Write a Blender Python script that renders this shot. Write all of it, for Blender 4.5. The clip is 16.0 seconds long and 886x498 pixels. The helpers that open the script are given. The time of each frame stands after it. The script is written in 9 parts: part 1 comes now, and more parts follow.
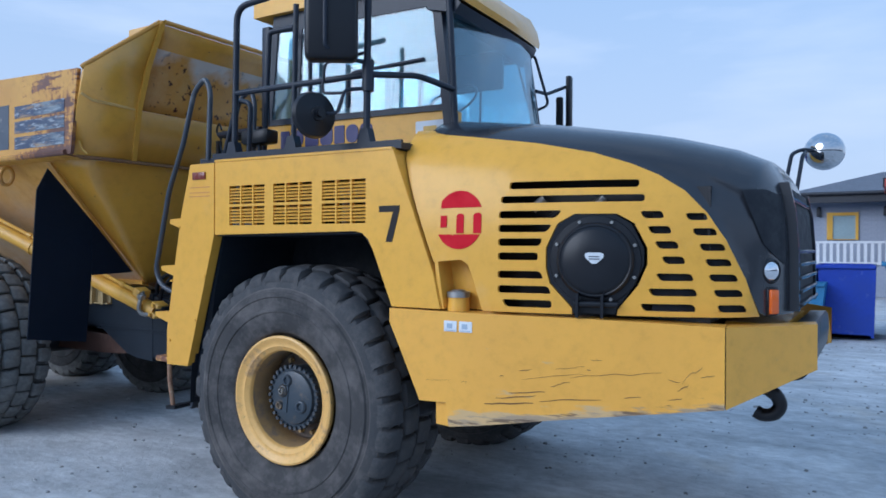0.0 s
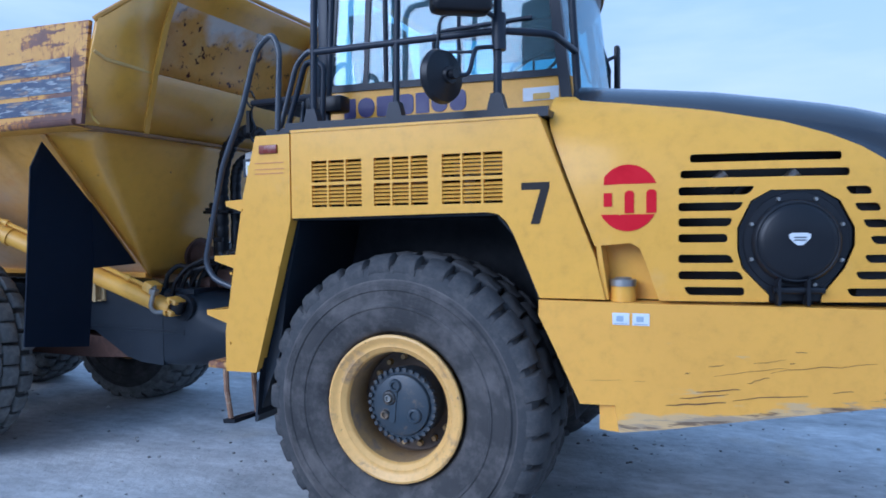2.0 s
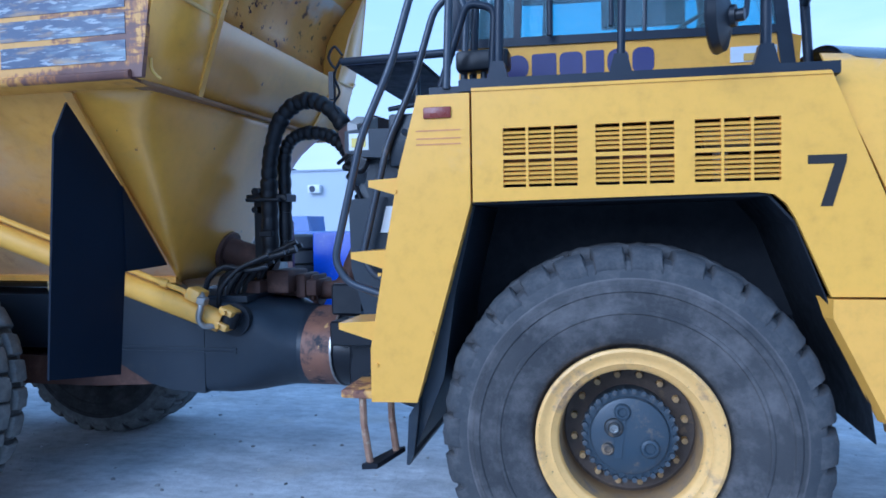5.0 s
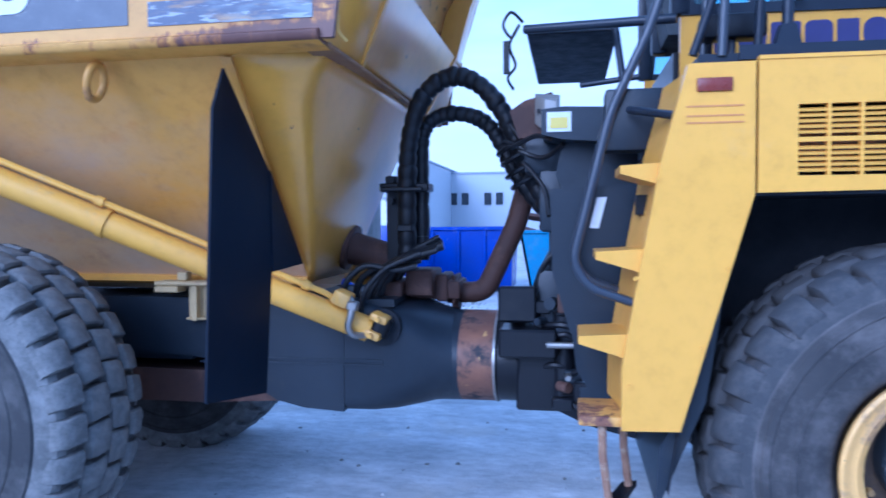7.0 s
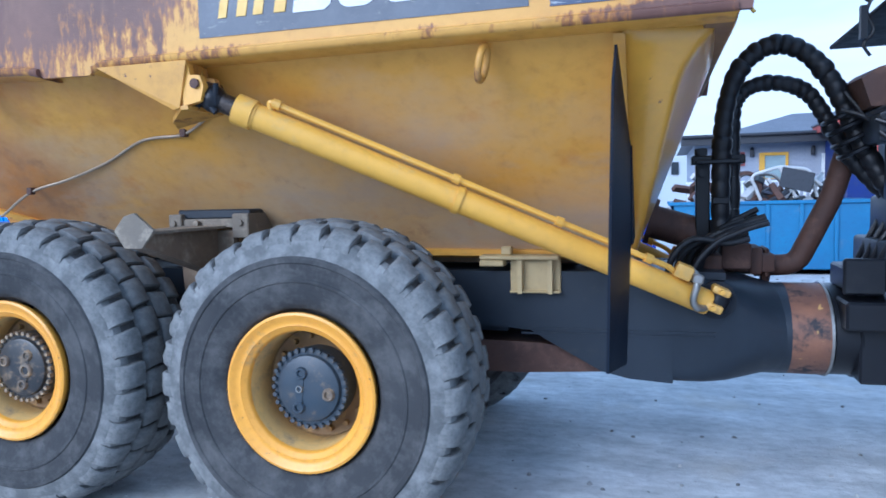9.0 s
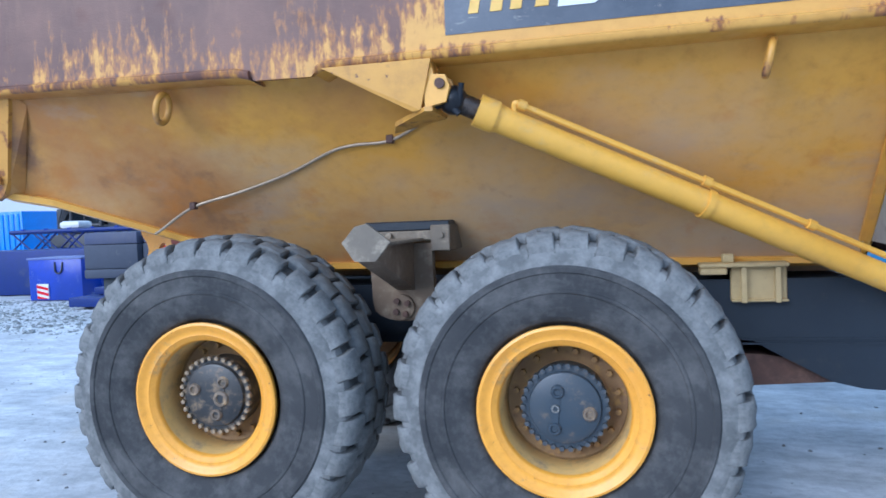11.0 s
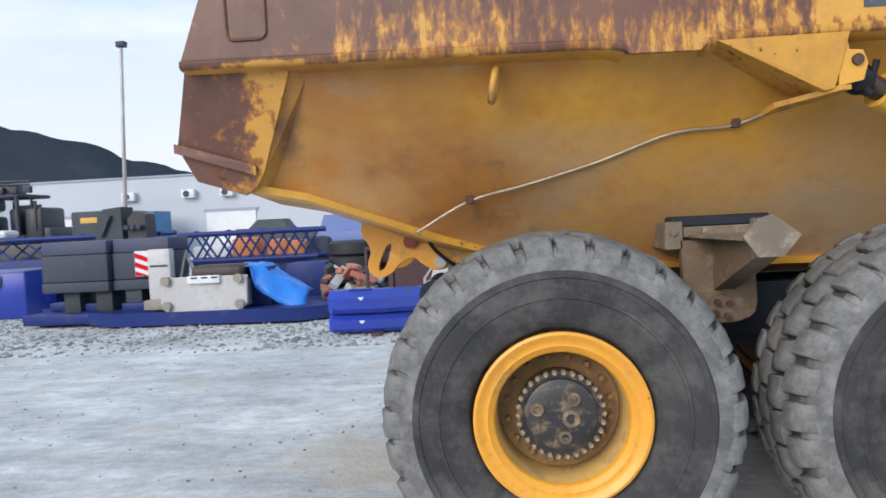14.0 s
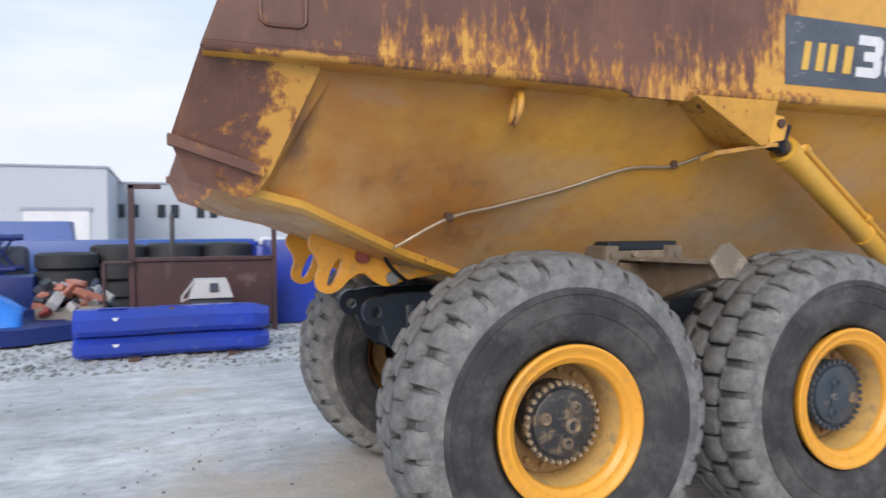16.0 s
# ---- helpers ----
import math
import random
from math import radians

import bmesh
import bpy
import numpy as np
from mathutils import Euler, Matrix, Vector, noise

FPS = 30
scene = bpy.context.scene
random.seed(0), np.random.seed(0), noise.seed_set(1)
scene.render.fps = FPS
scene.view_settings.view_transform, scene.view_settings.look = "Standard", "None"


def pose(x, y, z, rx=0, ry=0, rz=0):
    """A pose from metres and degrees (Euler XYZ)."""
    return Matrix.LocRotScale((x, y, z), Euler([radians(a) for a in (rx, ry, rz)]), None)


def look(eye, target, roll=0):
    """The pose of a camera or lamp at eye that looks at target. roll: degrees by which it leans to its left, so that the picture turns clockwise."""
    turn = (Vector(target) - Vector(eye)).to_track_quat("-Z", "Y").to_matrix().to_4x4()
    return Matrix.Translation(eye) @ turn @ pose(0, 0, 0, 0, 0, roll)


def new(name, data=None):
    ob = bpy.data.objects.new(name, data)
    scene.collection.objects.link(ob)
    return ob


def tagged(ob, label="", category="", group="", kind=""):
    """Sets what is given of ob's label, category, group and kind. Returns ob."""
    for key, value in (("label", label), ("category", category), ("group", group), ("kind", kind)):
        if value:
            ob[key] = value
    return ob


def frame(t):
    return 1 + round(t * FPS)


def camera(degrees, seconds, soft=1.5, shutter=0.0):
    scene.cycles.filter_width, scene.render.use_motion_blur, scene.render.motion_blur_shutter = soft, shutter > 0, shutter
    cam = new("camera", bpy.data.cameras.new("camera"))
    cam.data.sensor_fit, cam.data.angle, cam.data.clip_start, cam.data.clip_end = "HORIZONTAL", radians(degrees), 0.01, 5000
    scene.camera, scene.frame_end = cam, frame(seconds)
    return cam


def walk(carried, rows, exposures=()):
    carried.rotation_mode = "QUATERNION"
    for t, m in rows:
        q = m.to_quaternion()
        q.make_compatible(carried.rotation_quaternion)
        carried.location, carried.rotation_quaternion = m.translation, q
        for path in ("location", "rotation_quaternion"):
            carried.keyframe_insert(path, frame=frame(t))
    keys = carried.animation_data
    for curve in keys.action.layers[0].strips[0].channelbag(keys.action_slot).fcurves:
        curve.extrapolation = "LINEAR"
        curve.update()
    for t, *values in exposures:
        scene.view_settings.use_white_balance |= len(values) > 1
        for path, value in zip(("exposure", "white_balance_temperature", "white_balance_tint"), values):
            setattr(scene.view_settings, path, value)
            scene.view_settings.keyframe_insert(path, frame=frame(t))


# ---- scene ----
cam = camera(63.4, 16.0, soft=1.65, shutter=0.3)
METRES, EYE, TILT, LEAN, TURN = 11.2, 1.70, -0.15, -0.25, 31.4
ROWS = [
    (0.0, 0.0, 0.0, 0.0, 0.0, 0.0, -0.0),
    (0.5, -0.0292, 0.0133, -0.0004, -3.3, -0.44, 0.22),
    (1.0, -0.055, 0.0277, -0.0002, -5.27, -0.68, 1.27),
    (1.5, -0.0813, 0.0456, 0.0011, -6.56, -0.59, 0.45),
    (2.0, -0.1107, 0.055, 0.0015, -8.19, -1.51, 0.83),
    (2.5, -0.1314, 0.0715, 0.0007, -9.03, -1.87, 1.41),
    (3.0, -0.1545, 0.0857, 0.0011, -10.78, -1.48, 1.31),
    (3.5, -0.1798, 0.0972, 0.001, -12.97, -1.68, 1.98),
    (4.0, -0.1994, 0.1179, -0.0011, -14.01, -1.65, 1.88),
    (6.5, -0.2927, 0.2238, 0.0006, -25.07, -2.26, 0.68),
    (7.0, -0.3143, 0.2432, 0.0009, -21.42, -2.31, 0.76),
    (7.5, -0.3426, 0.2524, 0.0017, -18.24, -2.42, 0.2),
    (8.0, -0.3737, 0.2556, 0.0017, -15.56, -3.81, 0.7),
    (8.5, -0.3998, 0.268, 0.0011, -13.59, -4.26, 1.54),
    (9.0, -0.4279, 0.2753, 0.0034, -14.78, -4.21, 1.64),
    (9.5, -0.46, 0.2816, 0.0027, -15.77, -3.47, 1.8),
    (10.0, -0.487, 0.2963, 0.0003, -15.56, -2.6, 2.53),
    (12.5, -0.6322, 0.3826, 0.0009, -22.63, -2.2, 2.5),
    (13.0, -0.6613, 0.4041, 0.0024, -23.12, -1.44, 2.76),
    (13.5, -0.6945, 0.4186, 0.0033, -23.76, -2.07, 2.54),
    (14.0, -0.7136, 0.4411, 0.0042, -26.84, -2.29, 3.15),
    (14.5, -0.7346, 0.4639, 0.0057, -32.76, -2.41, 1.46),
    (15.0, -0.7657, 0.4832, 0.006, -38.64, -3.21, 1.23),
    (15.5, -0.7918, 0.508, 0.0049, -42.57, -2.11, -0.5),
    (16.0, -0.8209, 0.5312, 0.0071, -52.6, -1.55, 0.61),
]
# seconds, stops, kelvin, tint: the phone's own exposure and white balance drift
EXPOSURES = [(0.0, 0.22, 5080, 10), (0.5, 0.24, 5000, 10), (2.0, 0.37, 4640, 13), (3.5, 0.6, 4520, 13), (5.3, 0.7, 4200, 10), (6.5, 0.93, 3930, 21), (7.0, 0.92, 4120, 20), (8.0, 0.92, 4430, 11), (8.6, 0.97, 4680, 11),
             (9.5, 0.98, 4840, 10), (12.5, 0.82, 5520, 10), (13.0, 0.8, 5900, 11), (14.5, 0.7, 6480, 13), (16.0, 0.67, 6480, 15)]
walk(cam, [(t, pose(3.15, -4.6, EYE, TILT, LEAN, TURN) @ pose(METRES * x, METRES * y, METRES * z, 90 + pitch, roll, yaw)) for t, x, y, z, yaw, pitch, roll in ROWS], EXPOSURES)

# ---- light: thin high cloud, low weak sun behind the walker ----
world = bpy.data.worlds.new("sky")
scene.world = world
world.use_nodes = True
wn, wl = world.node_tree.nodes, world.node_tree.links
SUN_EL, SUN_AZ = 26.0, 208.0
sky = wn.new("ShaderNodeTexSky")
sky.sky_type = "NISHITA"
sky.sun_disc = False
sky.sun_elevation, sky.sun_rotation = radians(SUN_EL), radians(SUN_AZ)
sky.air_density, sky.dust_density, sky.ozone_density = 1.0, 2.0, 1.0
haze = wn.new("ShaderNodeMix")
haze.data_type = "RGBA"
haze.inputs[0].default_value = 0.6
haze.inputs[7].default_value = (5.4, 7.4, 9.5, 1)
wl.new(sky.outputs[0], haze.inputs[6])
wc_ = wn.new("ShaderNodeTexCoord")
wm = wn.new("ShaderNodeMapping")
wm.inputs["Scale"].default_value = (1.0, 1.0, 4.5)
wl.new(wc_.outputs["Generated"], wm.inputs[0])
cn = wn.new("ShaderNodeTexNoise")
cn.inputs["Scale"].default_value, cn.inputs["Detail"].default_value = 2.2, 7
wl.new(wm.outputs[0], cn.inputs["Vector"])
cr = wn.new("ShaderNodeMapRange")
cr.inputs[1].default_value, cr.inputs[2].default_value, cr.inputs[4].default_value = 0.5, 0.7, 0.75
wl.new(cn.outputs["Fac"], cr.inputs[0])
cloud = wn.new("ShaderNodeMix")
cloud.data_type = "RGBA"
cloud.inputs[7].default_value = (8.6, 8.9, 9.3, 1)
wl.new(cr.outputs[0], cloud.inputs[0])
wl.new(haze.outputs[2], cloud.inputs[6])
# paler towards the horizon
sz = wn.new("ShaderNodeSeparateXYZ")
wl.new(wc_.outputs["Generated"], sz.inputs[0])
low = wn.new("ShaderNodeMapRange")
low.inputs[1].default_value, low.inputs[2].default_value, low.inputs[3].default_value, low.inputs[4].default_value = 0.0, 0.5, 0.9, 0.0
wl.new(sz.outputs[2], low.inputs[0])
pale = wn.new("ShaderNodeMix")
pale.data_type = "RGBA"
pale.inputs[7].default_value = (6.8, 6.9, 7.1, 1)
wl.new(low.outputs[0], pale.inputs[0])
wl.new(cloud.outputs[2], pale.inputs[6])
wl.new(pale.outputs[2], wn["Background"].inputs[0])
wn["Background"].inputs[1].default_value = 0.086
sun = new("sun", bpy.data.lights.new("sun", "SUN"))
sun.data.energy, sun.data.angle, sun.data.color = 1.45, radians(40), (1.0, 0.94, 0.87)
sun.matrix_world = look((0, 0, 0), (math.sin(radians(SUN_AZ)) * -math.cos(radians(SUN_EL)), -math.cos(radians(SUN_AZ)) * math.cos(radians(SUN_EL)), -math.sin(radians(SUN_EL))))


# ---- materials ----
def shade(name, base, rough=0.6, metal=0.0, second=None, dirt=None, dirt_at=0.55, dirt_soft=0.12, big=1.2, small=14.0,
          bump=0.15, grain=90.0, streak=(1, 1, 1), spec=0.5, coat=0.0, chips=None, chips_at=0.68, island=0.0):
    """A weathered surface: two close tones, dirt in patches or streaks, chips, fine relief."""
    m = bpy.data.materials.new(name)
    m.use_nodes = True
    n, l = m.node_tree.nodes, m.node_tree.links
    b = n["Principled BSDF"]
    b.inputs["Roughness"].default_value, b.inputs["Metallic"].default_value = rough, metal
    b.inputs["Specular IOR Level"].default_value, b.inputs["Coat Weight"].default_value = spec, coat
    co = n.new("ShaderNodeTexCoord")
    mp = n.new("ShaderNodeMapping")
    mp.inputs["Scale"].default_value = streak
    l.new(co.outputs["Object"], mp.inputs[0])

    def noise_of(scale, detail=6, rough_=0.6, src=None):
        t = n.new("ShaderNodeTexNoise")
        t.inputs["Scale"].default_value, t.inputs["Detail"].default_value, t.inputs["Roughness"].default_value = scale, detail, rough_
        l.new(src or co.outputs["Object"], t.inputs["Vector"])
        return t.outputs["Fac"]

    def ramp(src, a, c):
        r = n.new("ShaderNodeMapRange")
        r.inputs["From Min"].default_value, r.inputs["From Max"].default_value = a, c
        l.new(src, r.inputs["Value"])
        return r.outputs[0]

    def mix(fac, a, c):
        x = n.new("ShaderNodeMix")
        x.data_type = "RGBA"
        l.new(fac, x.inputs[0])
        for k, v in ((6, a), (7, c)):
            if isinstance(v, tuple):
                x.inputs[k].default_value = (*v, 1)
            else:
                l.new(v, x.inputs[k])
        return x.outputs[2]

    second = second or tuple(c * 0.82 for c in base)
    colour = mix(ramp(noise_of(big), 0.35, 0.65), base, second)
    grime = ramp(noise_of(small, 8, 0.65), 0.4, 0.75)
    colour = mix(grime, colour, mix(grime, tuple(c * 0.93 for c in base), tuple(c * 0.86 for c in second)))
    rough_src = None
    if dirt:
        mask = ramp(noise_of(big * 2.3, 9, 0.68, mp.outputs[0]), dirt_at, dirt_at + dirt_soft)
        colour = mix(mask, colour, dirt)
        rough_src = mask
    if chips:
        mask = ramp(noise_of(small * 1.3, 5, 0.6, mp.outputs[0]), chips_at, chips_at + 0.03)
        colour = mix(mask, colour, chips)
    if island:
        geo = n.new("ShaderNodeNewGeometry")
        hsv = n.new("ShaderNodeHueSaturation")
        l.new(ramp(geo.outputs["Random Per Island"], -1 / island, 1 + 1 / island), hsv.inputs["Value"])
        r = n.new("ShaderNodeMapRange")
        r.inputs["To Min"].default_value, r.inputs["To Max"].default_value = 1 - island, 1 + island
        l.new(geo.outputs["Random Per Island"], r.inputs["Value"])
        l.new(r.outputs[0], hsv.inputs["Value"])
        l.new(colour, hsv.inputs["Color"])
        colour = hsv.outputs[0]
    l.new(colour, b.inputs["Base Color"])
    rr = n.new("ShaderNodeMapRange")
    rr.inputs["To Min"].default_value, rr.inputs["To Max"].default_value = max(0.03, rough - 0.1), min(1, rough + 0.18)
    l.new(rough_src or grime, rr.inputs["Value"])
    l.new(rr.outputs[0], b.inputs["Roughness"])
    bm_ = n.new("ShaderNodeBump")
    bm_.inputs["Strength"].default_value, bm_.inputs["Distance"].default_value = bump, 0.01
    l.new(noise_of(grain, 4), bm_.inputs["Height"])
    l.new(bm_.outputs[0], b.inputs["Normal"])
    return m


YELLOW = shade("yellow_paint", (0.775, 0.412, 0.05), 0.38, second=(0.735, 0.388, 0.052), dirt=(0.68, 0.40, 0.12), dirt_at=0.62, dirt_soft=0.25, bump=0.04, coat=0.06, spec=0.32)
BUMPER = shade("scuffed_yellow_paint", (0.81, 0.42, 0.055), 0.42, second=(0.75, 0.385, 0.055), dirt=(0.6, 0.37, 0.13), dirt_at=0.64, dirt_soft=0.15, bump=0.06, streak=(0.4, 1, 2.2), chips=(0.2, 0.12, 0.05), chips_at=0.74)
OCHRE = shade("dusty_yellow_hull", (0.62, 0.31, 0.035), 0.55, second=(0.52, 0.26, 0.04), dirt=(0.36, 0.21, 0.09), dirt_at=0.5, dirt_soft=0.25, big=0.8, bump=0.08, streak=(0.7, 1, 1.4), chips=(0.2, 0.1, 0.04), chips_at=0.76)
RIM_Y = shade("rim_yellow", (0.80, 0.37, 0.035), 0.45, second=(0.72, 0.32, 0.035), dirt=(0.36, 0.23, 0.1), dirt_at=0.58, dirt_soft=0.12, big=2.5, small=30, bump=0.05, chips=(0.14, 0.06, 0.03), chips_at=0.68)
RIM_P = shade("pale_rim_yellow", (0.80, 0.465, 0.13), 0.5, second=(0.72, 0.42, 0.12), dirt=(0.36, 0.22, 0.11), dirt_at=0.54, dirt_soft=0.12, big=2.5, small=30, bump=0.05, chips=(0.12, 0.07, 0.04), chips_at=0.67)
TREAD = shade("front_tread_rubber", (0.05, 0.052, 0.056), 0.8, second=(0.07, 0.068, 0.068), dirt=(0.125, 0.117, 0.11), dirt_at=0.5, dirt_soft=0.25, big=4, small=26, bump=0.35, grain=60, spec=0.25)
TREAD_D = shade("chalky_tread_rubber", (0.11, 0.112, 0.11), 0.9, second=(0.17, 0.171, 0.167), dirt=(0.30, 0.298, 0.285), dirt_at=0.44, dirt_soft=0.32, big=4, small=30, bump=0.45, grain=50, spec=0.15)
LINING = shade("matt_black_lining", (0.012, 0.015, 0.021), 0.7, second=(0.018, 0.021, 0.028), bump=0.1, spec=0.3)
CREAMY = shade("dust_cream_yellow", (0.50, 0.38, 0.18), 0.7, second=(0.42, 0.32, 0.16), dirt=(0.3, 0.23, 0.14), dirt_at=0.58, dirt_soft=0.15, big=4, bump=0.15)
BARREL = shade("dusty_brown_rim_barrel", (0.30, 0.19, 0.09), 0.8, second=(0.42, 0.25, 0.08), dirt=(0.2, 0.15, 0.11), dirt_at=0.48, dirt_soft=0.2, big=4, small=24, bump=0.2)
BARREL_Y = shade("dusty_yellow_rim_barrel", (0.74, 0.45, 0.13), 0.7, second=(0.62, 0.40, 0.16), dirt=(0.3, 0.22, 0.13), dirt_at=0.5, dirt_soft=0.2, big=3, small=20, bump=0.15, chips=(0.14, 0.08, 0.04), chips_at=0.72)
CYLY = shade("dusty_cylinder_yellow", (0.76, 0.415, 0.05), 0.5, second=(0.70, 0.39, 0.065), dirt=(0.55, 0.38, 0.16), dirt_at=0.55, dirt_soft=0.2, big=2, bump=0.05, chips=(0.3, 0.17, 0.06), chips_at=0.73)
DISC = shade("rusty_brown_wheel_disc", (0.30, 0.18, 0.065), 0.75, second=(0.2, 0.115, 0.055), dirt=(0.46, 0.28, 0.08), dirt_at=0.55, dirt_soft=0.15, big=5, small=30, bump=0.2)
DISC_F = shade("dark_brown_wheel_disc", (0.12, 0.085, 0.06), 0.75, second=(0.08, 0.06, 0.045), dirt=(0.22, 0.15, 0.08), dirt_at=0.56, dirt_soft=0.15, big=5, small=30, bump=0.2)
DUSTY = shade("dust_covered_steel", (0.30, 0.275, 0.24), 0.85, second=(0.22, 0.2, 0.175), dirt=(0.4, 0.31, 0.235), dirt_at=0.52, dirt_soft=0.2, big=4, small=24, bump=0.3)
CHIPPED = shade("chipped_yellow_paint", (0.74, 0.39, 0.055), 0.5, second=(0.66, 0.34, 0.055), dirt=(0.42, 0.25, 0.1), dirt_at=0.58, dirt_soft=0.15, big=3, small=14, bump=0.08, chips=(0.2, 0.09, 0.05), chips_at=0.66)
STIRRUP = shade("rusty_cream_steel", (0.36, 0.22, 0.13), 0.8, second=(0.2, 0.1, 0.06), dirt=(0.5, 0.4, 0.28), dirt_at=0.55, dirt_soft=0.15, big=9, small=40, bump=0.2)
RUSTYTREAD = shade("half_rusted_yellow", (0.66, 0.36, 0.07), 0.6, second=(0.5, 0.27, 0.07), dirt=(0.2, 0.09, 0.05), dirt_at=0.5, dirt_soft=0.08, big=4, small=16, bump=0.25, chips=(0.12, 0.05, 0.035), chips_at=0.6)
SCRAPE = shade("dark_scrape", (0.16, 0.09, 0.04), 0.8, bump=0.2)


def sidewall(name, dark, mid, dust_sheen, low, soft, rub):
    """Rubber with dusty smears in arcs round the wheel, over plain mottling."""
    m = shade(name, dark, 0.86, second=mid, dirt=tuple((a + b) / 2 for a, b in zip(mid, dust_sheen)), dirt_at=0.54, dirt_soft=0.25, big=3, small=24, bump=0.4, grain=60, spec=0.22)
    n, l = m.node_tree.nodes, m.node_tree.links
    b = n["Principled BSDF"]
    old = b.inputs["Base Color"].links[0].from_socket
    co, flat, unit, size, lift, vec, t, r, x = (n.new("ShaderNode" + k) for k in ("TexCoord", "VectorMath", "VectorMath", "VectorMath", "CombineXYZ", "VectorMath", "TexNoise", "MapRange", "Mix"))
    flat.operation, unit.operation, size.operation, vec.operation = "MULTIPLY", "NORMALIZE", "LENGTH", "ADD"
    flat.inputs[1].default_value = (1, 0, 1)
    l.new(co.outputs["Object"], flat.inputs[0])
    l.new(flat.outputs[0], unit.inputs[0])
    l.new(flat.outputs[0], size.inputs[0])
    k = n.new("ShaderNodeMath")
    k.operation = "MULTIPLY"
    k.inputs[1].default_value = 2.2
    l.new(size.outputs["Value"], k.inputs[0])
    l.new(k.outputs[0], lift.inputs[1])
    l.new(unit.outputs[0], vec.inputs[0])
    l.new(lift.outputs[0], vec.inputs[1])
    t.inputs["Scale"].default_value, t.inputs["Detail"].default_value, t.inputs["Roughness"].default_value = 2.6, 8, 0.68
    l.new(vec.outputs[0], t.inputs["Vector"])
    r.inputs[1].default_value, r.inputs[2].default_value, r.inputs[4].default_value = low, low + soft, 0.5
    l.new(t.outputs["Fac"], r.inputs[0])
    x.data_type = "RGBA"
    l.new(r.outputs[0], x.inputs[0])
    l.new(old, x.inputs[6])
    x.inputs[7].default_value = (*dust_sheen, 1)
    # pale rubbed ridge where the sidewall meets the tread blocks
    up, down, both, ridge, broken = (n.new("ShaderNode" + q) for q in ("MapRange", "MapRange", "Math", "Mix", "Math"))
    up.inputs[1].default_value, up.inputs[2].default_value = 0.690, 0.698
    down.inputs[1].default_value, down.inputs[2].default_value, down.inputs[3].default_value, down.inputs[4].default_value = 0.703, 0.712, 1.0, 0.0
    l.new(size.outputs["Value"], up.inputs[0])
    l.new(size.outputs["Value"], down.inputs[0])
    both.operation = broken.operation = "MULTIPLY"
    l.new(up.outputs[0], both.inputs[0])
    l.new(down.outputs[0], both.inputs[1])
    l.new(both.outputs[0], broken.inputs[0])
    l.new(t.outputs["Fac"], broken.inputs[1])
    ridge.data_type = "RGBA"
    l.new(broken.outputs[0], ridge.inputs[0])
    l.new(x.outputs[2], ridge.inputs[6])
    ridge.inputs[7].default_value = (*(c * rub for c in dust_sheen), 1)
    l.new(ridge.outputs[2], b.inputs["Base Color"])
    return m


# dusty tread tone made darker: the grooves' shade is put into the colour
GROOVE_SHADE = shade("dusty_groove_shade", (0.06, 0.06, 0.06), 0.9, second=(0.1, 0.098, 0.095), dirt=(0.18, 0.176, 0.168), dirt_at=0.5, dirt_soft=0.25, big=5, small=26, bump=0.4, spec=0.15)
RUBBER = sidewall("tyre_rubber", (0.044, 0.043, 0.044), (0.074, 0.07, 0.068), (0.185, 0.168, 0.158), 0.45, 0.2, 0.9)
RUBBER_D = sidewall("dusty_tyre_rubber", (0.034, 0.035, 0.037), (0.062, 0.061, 0.061), (0.17, 0.163, 0.154), 0.45, 0.26, 1.9)
BLACK = shade("black_plastic", (0.007, 0.008, 0.011), 0.45, spec=0.35, second=(0.011, 0.012, 0.016), dirt=(0.025, 0.026, 0.028), dirt_at=0.6, dirt_soft=0.3, bump=0.05)
HOODBLACK = shade("dark_hood_paint", (0.022, 0.025, 0.032), 0.33, second=(0.03, 0.033, 0.04), dirt=(0.07, 0.07, 0.075), dirt_at=0.6, dirt_soft=0.3, bump=0.04, coat=0.2)
GUARD = shade("dark_flap_sheet", (0.0045, 0.009, 0.019), 0.6, spec=0.14, second=(0.008, 0.012, 0.022), dirt=(0.03, 0.034, 0.042), dirt_at=0.62, dirt_soft=0.25, bump=0.06)
FRAME = shade("grey_blue_frame_paint", (0.014, 0.020, 0.030), 0.5, spec=0.35, second=(0.024, 0.031, 0.042), dirt=(0.06, 0.054, 0.048), dirt_at=0.6, dirt_soft=0.2, bump=0.12)
RAIL = shade("dark_rail_paint", (0.014, 0.019, 0.031), 0.45, spec=0.3, second=(0.025, 0.031, 0.044), bump=0.05, dirt=(0.06, 0.06, 0.06), dirt_at=0.64)
RUST = shade("rusty_steel", (0.10, 0.048, 0.032), 0.8, second=(0.06, 0.032, 0.025), dirt=(0.18, 0.105, 0.075), dirt_at=0.55, dirt_soft=0.2, bump=0.3, big=3)
HUBGREY = shade("grey_blue_hub", (0.030, 0.046, 0.064), 0.5, second=(0.052, 0.062, 0.074), dirt=(0.17, 0.13, 0.09), dirt_at=0.58, dirt_soft=0.15, big=5, small=40, bump=0.15)
BOLTS = shade("grimy_bolt_steel", (0.17, 0.125, 0.085), 0.65, second=(0.11, 0.09, 0.07), dirt=(0.36, 0.26, 0.15), dirt_at=0.5, big=8, small=40, bump=0.2)
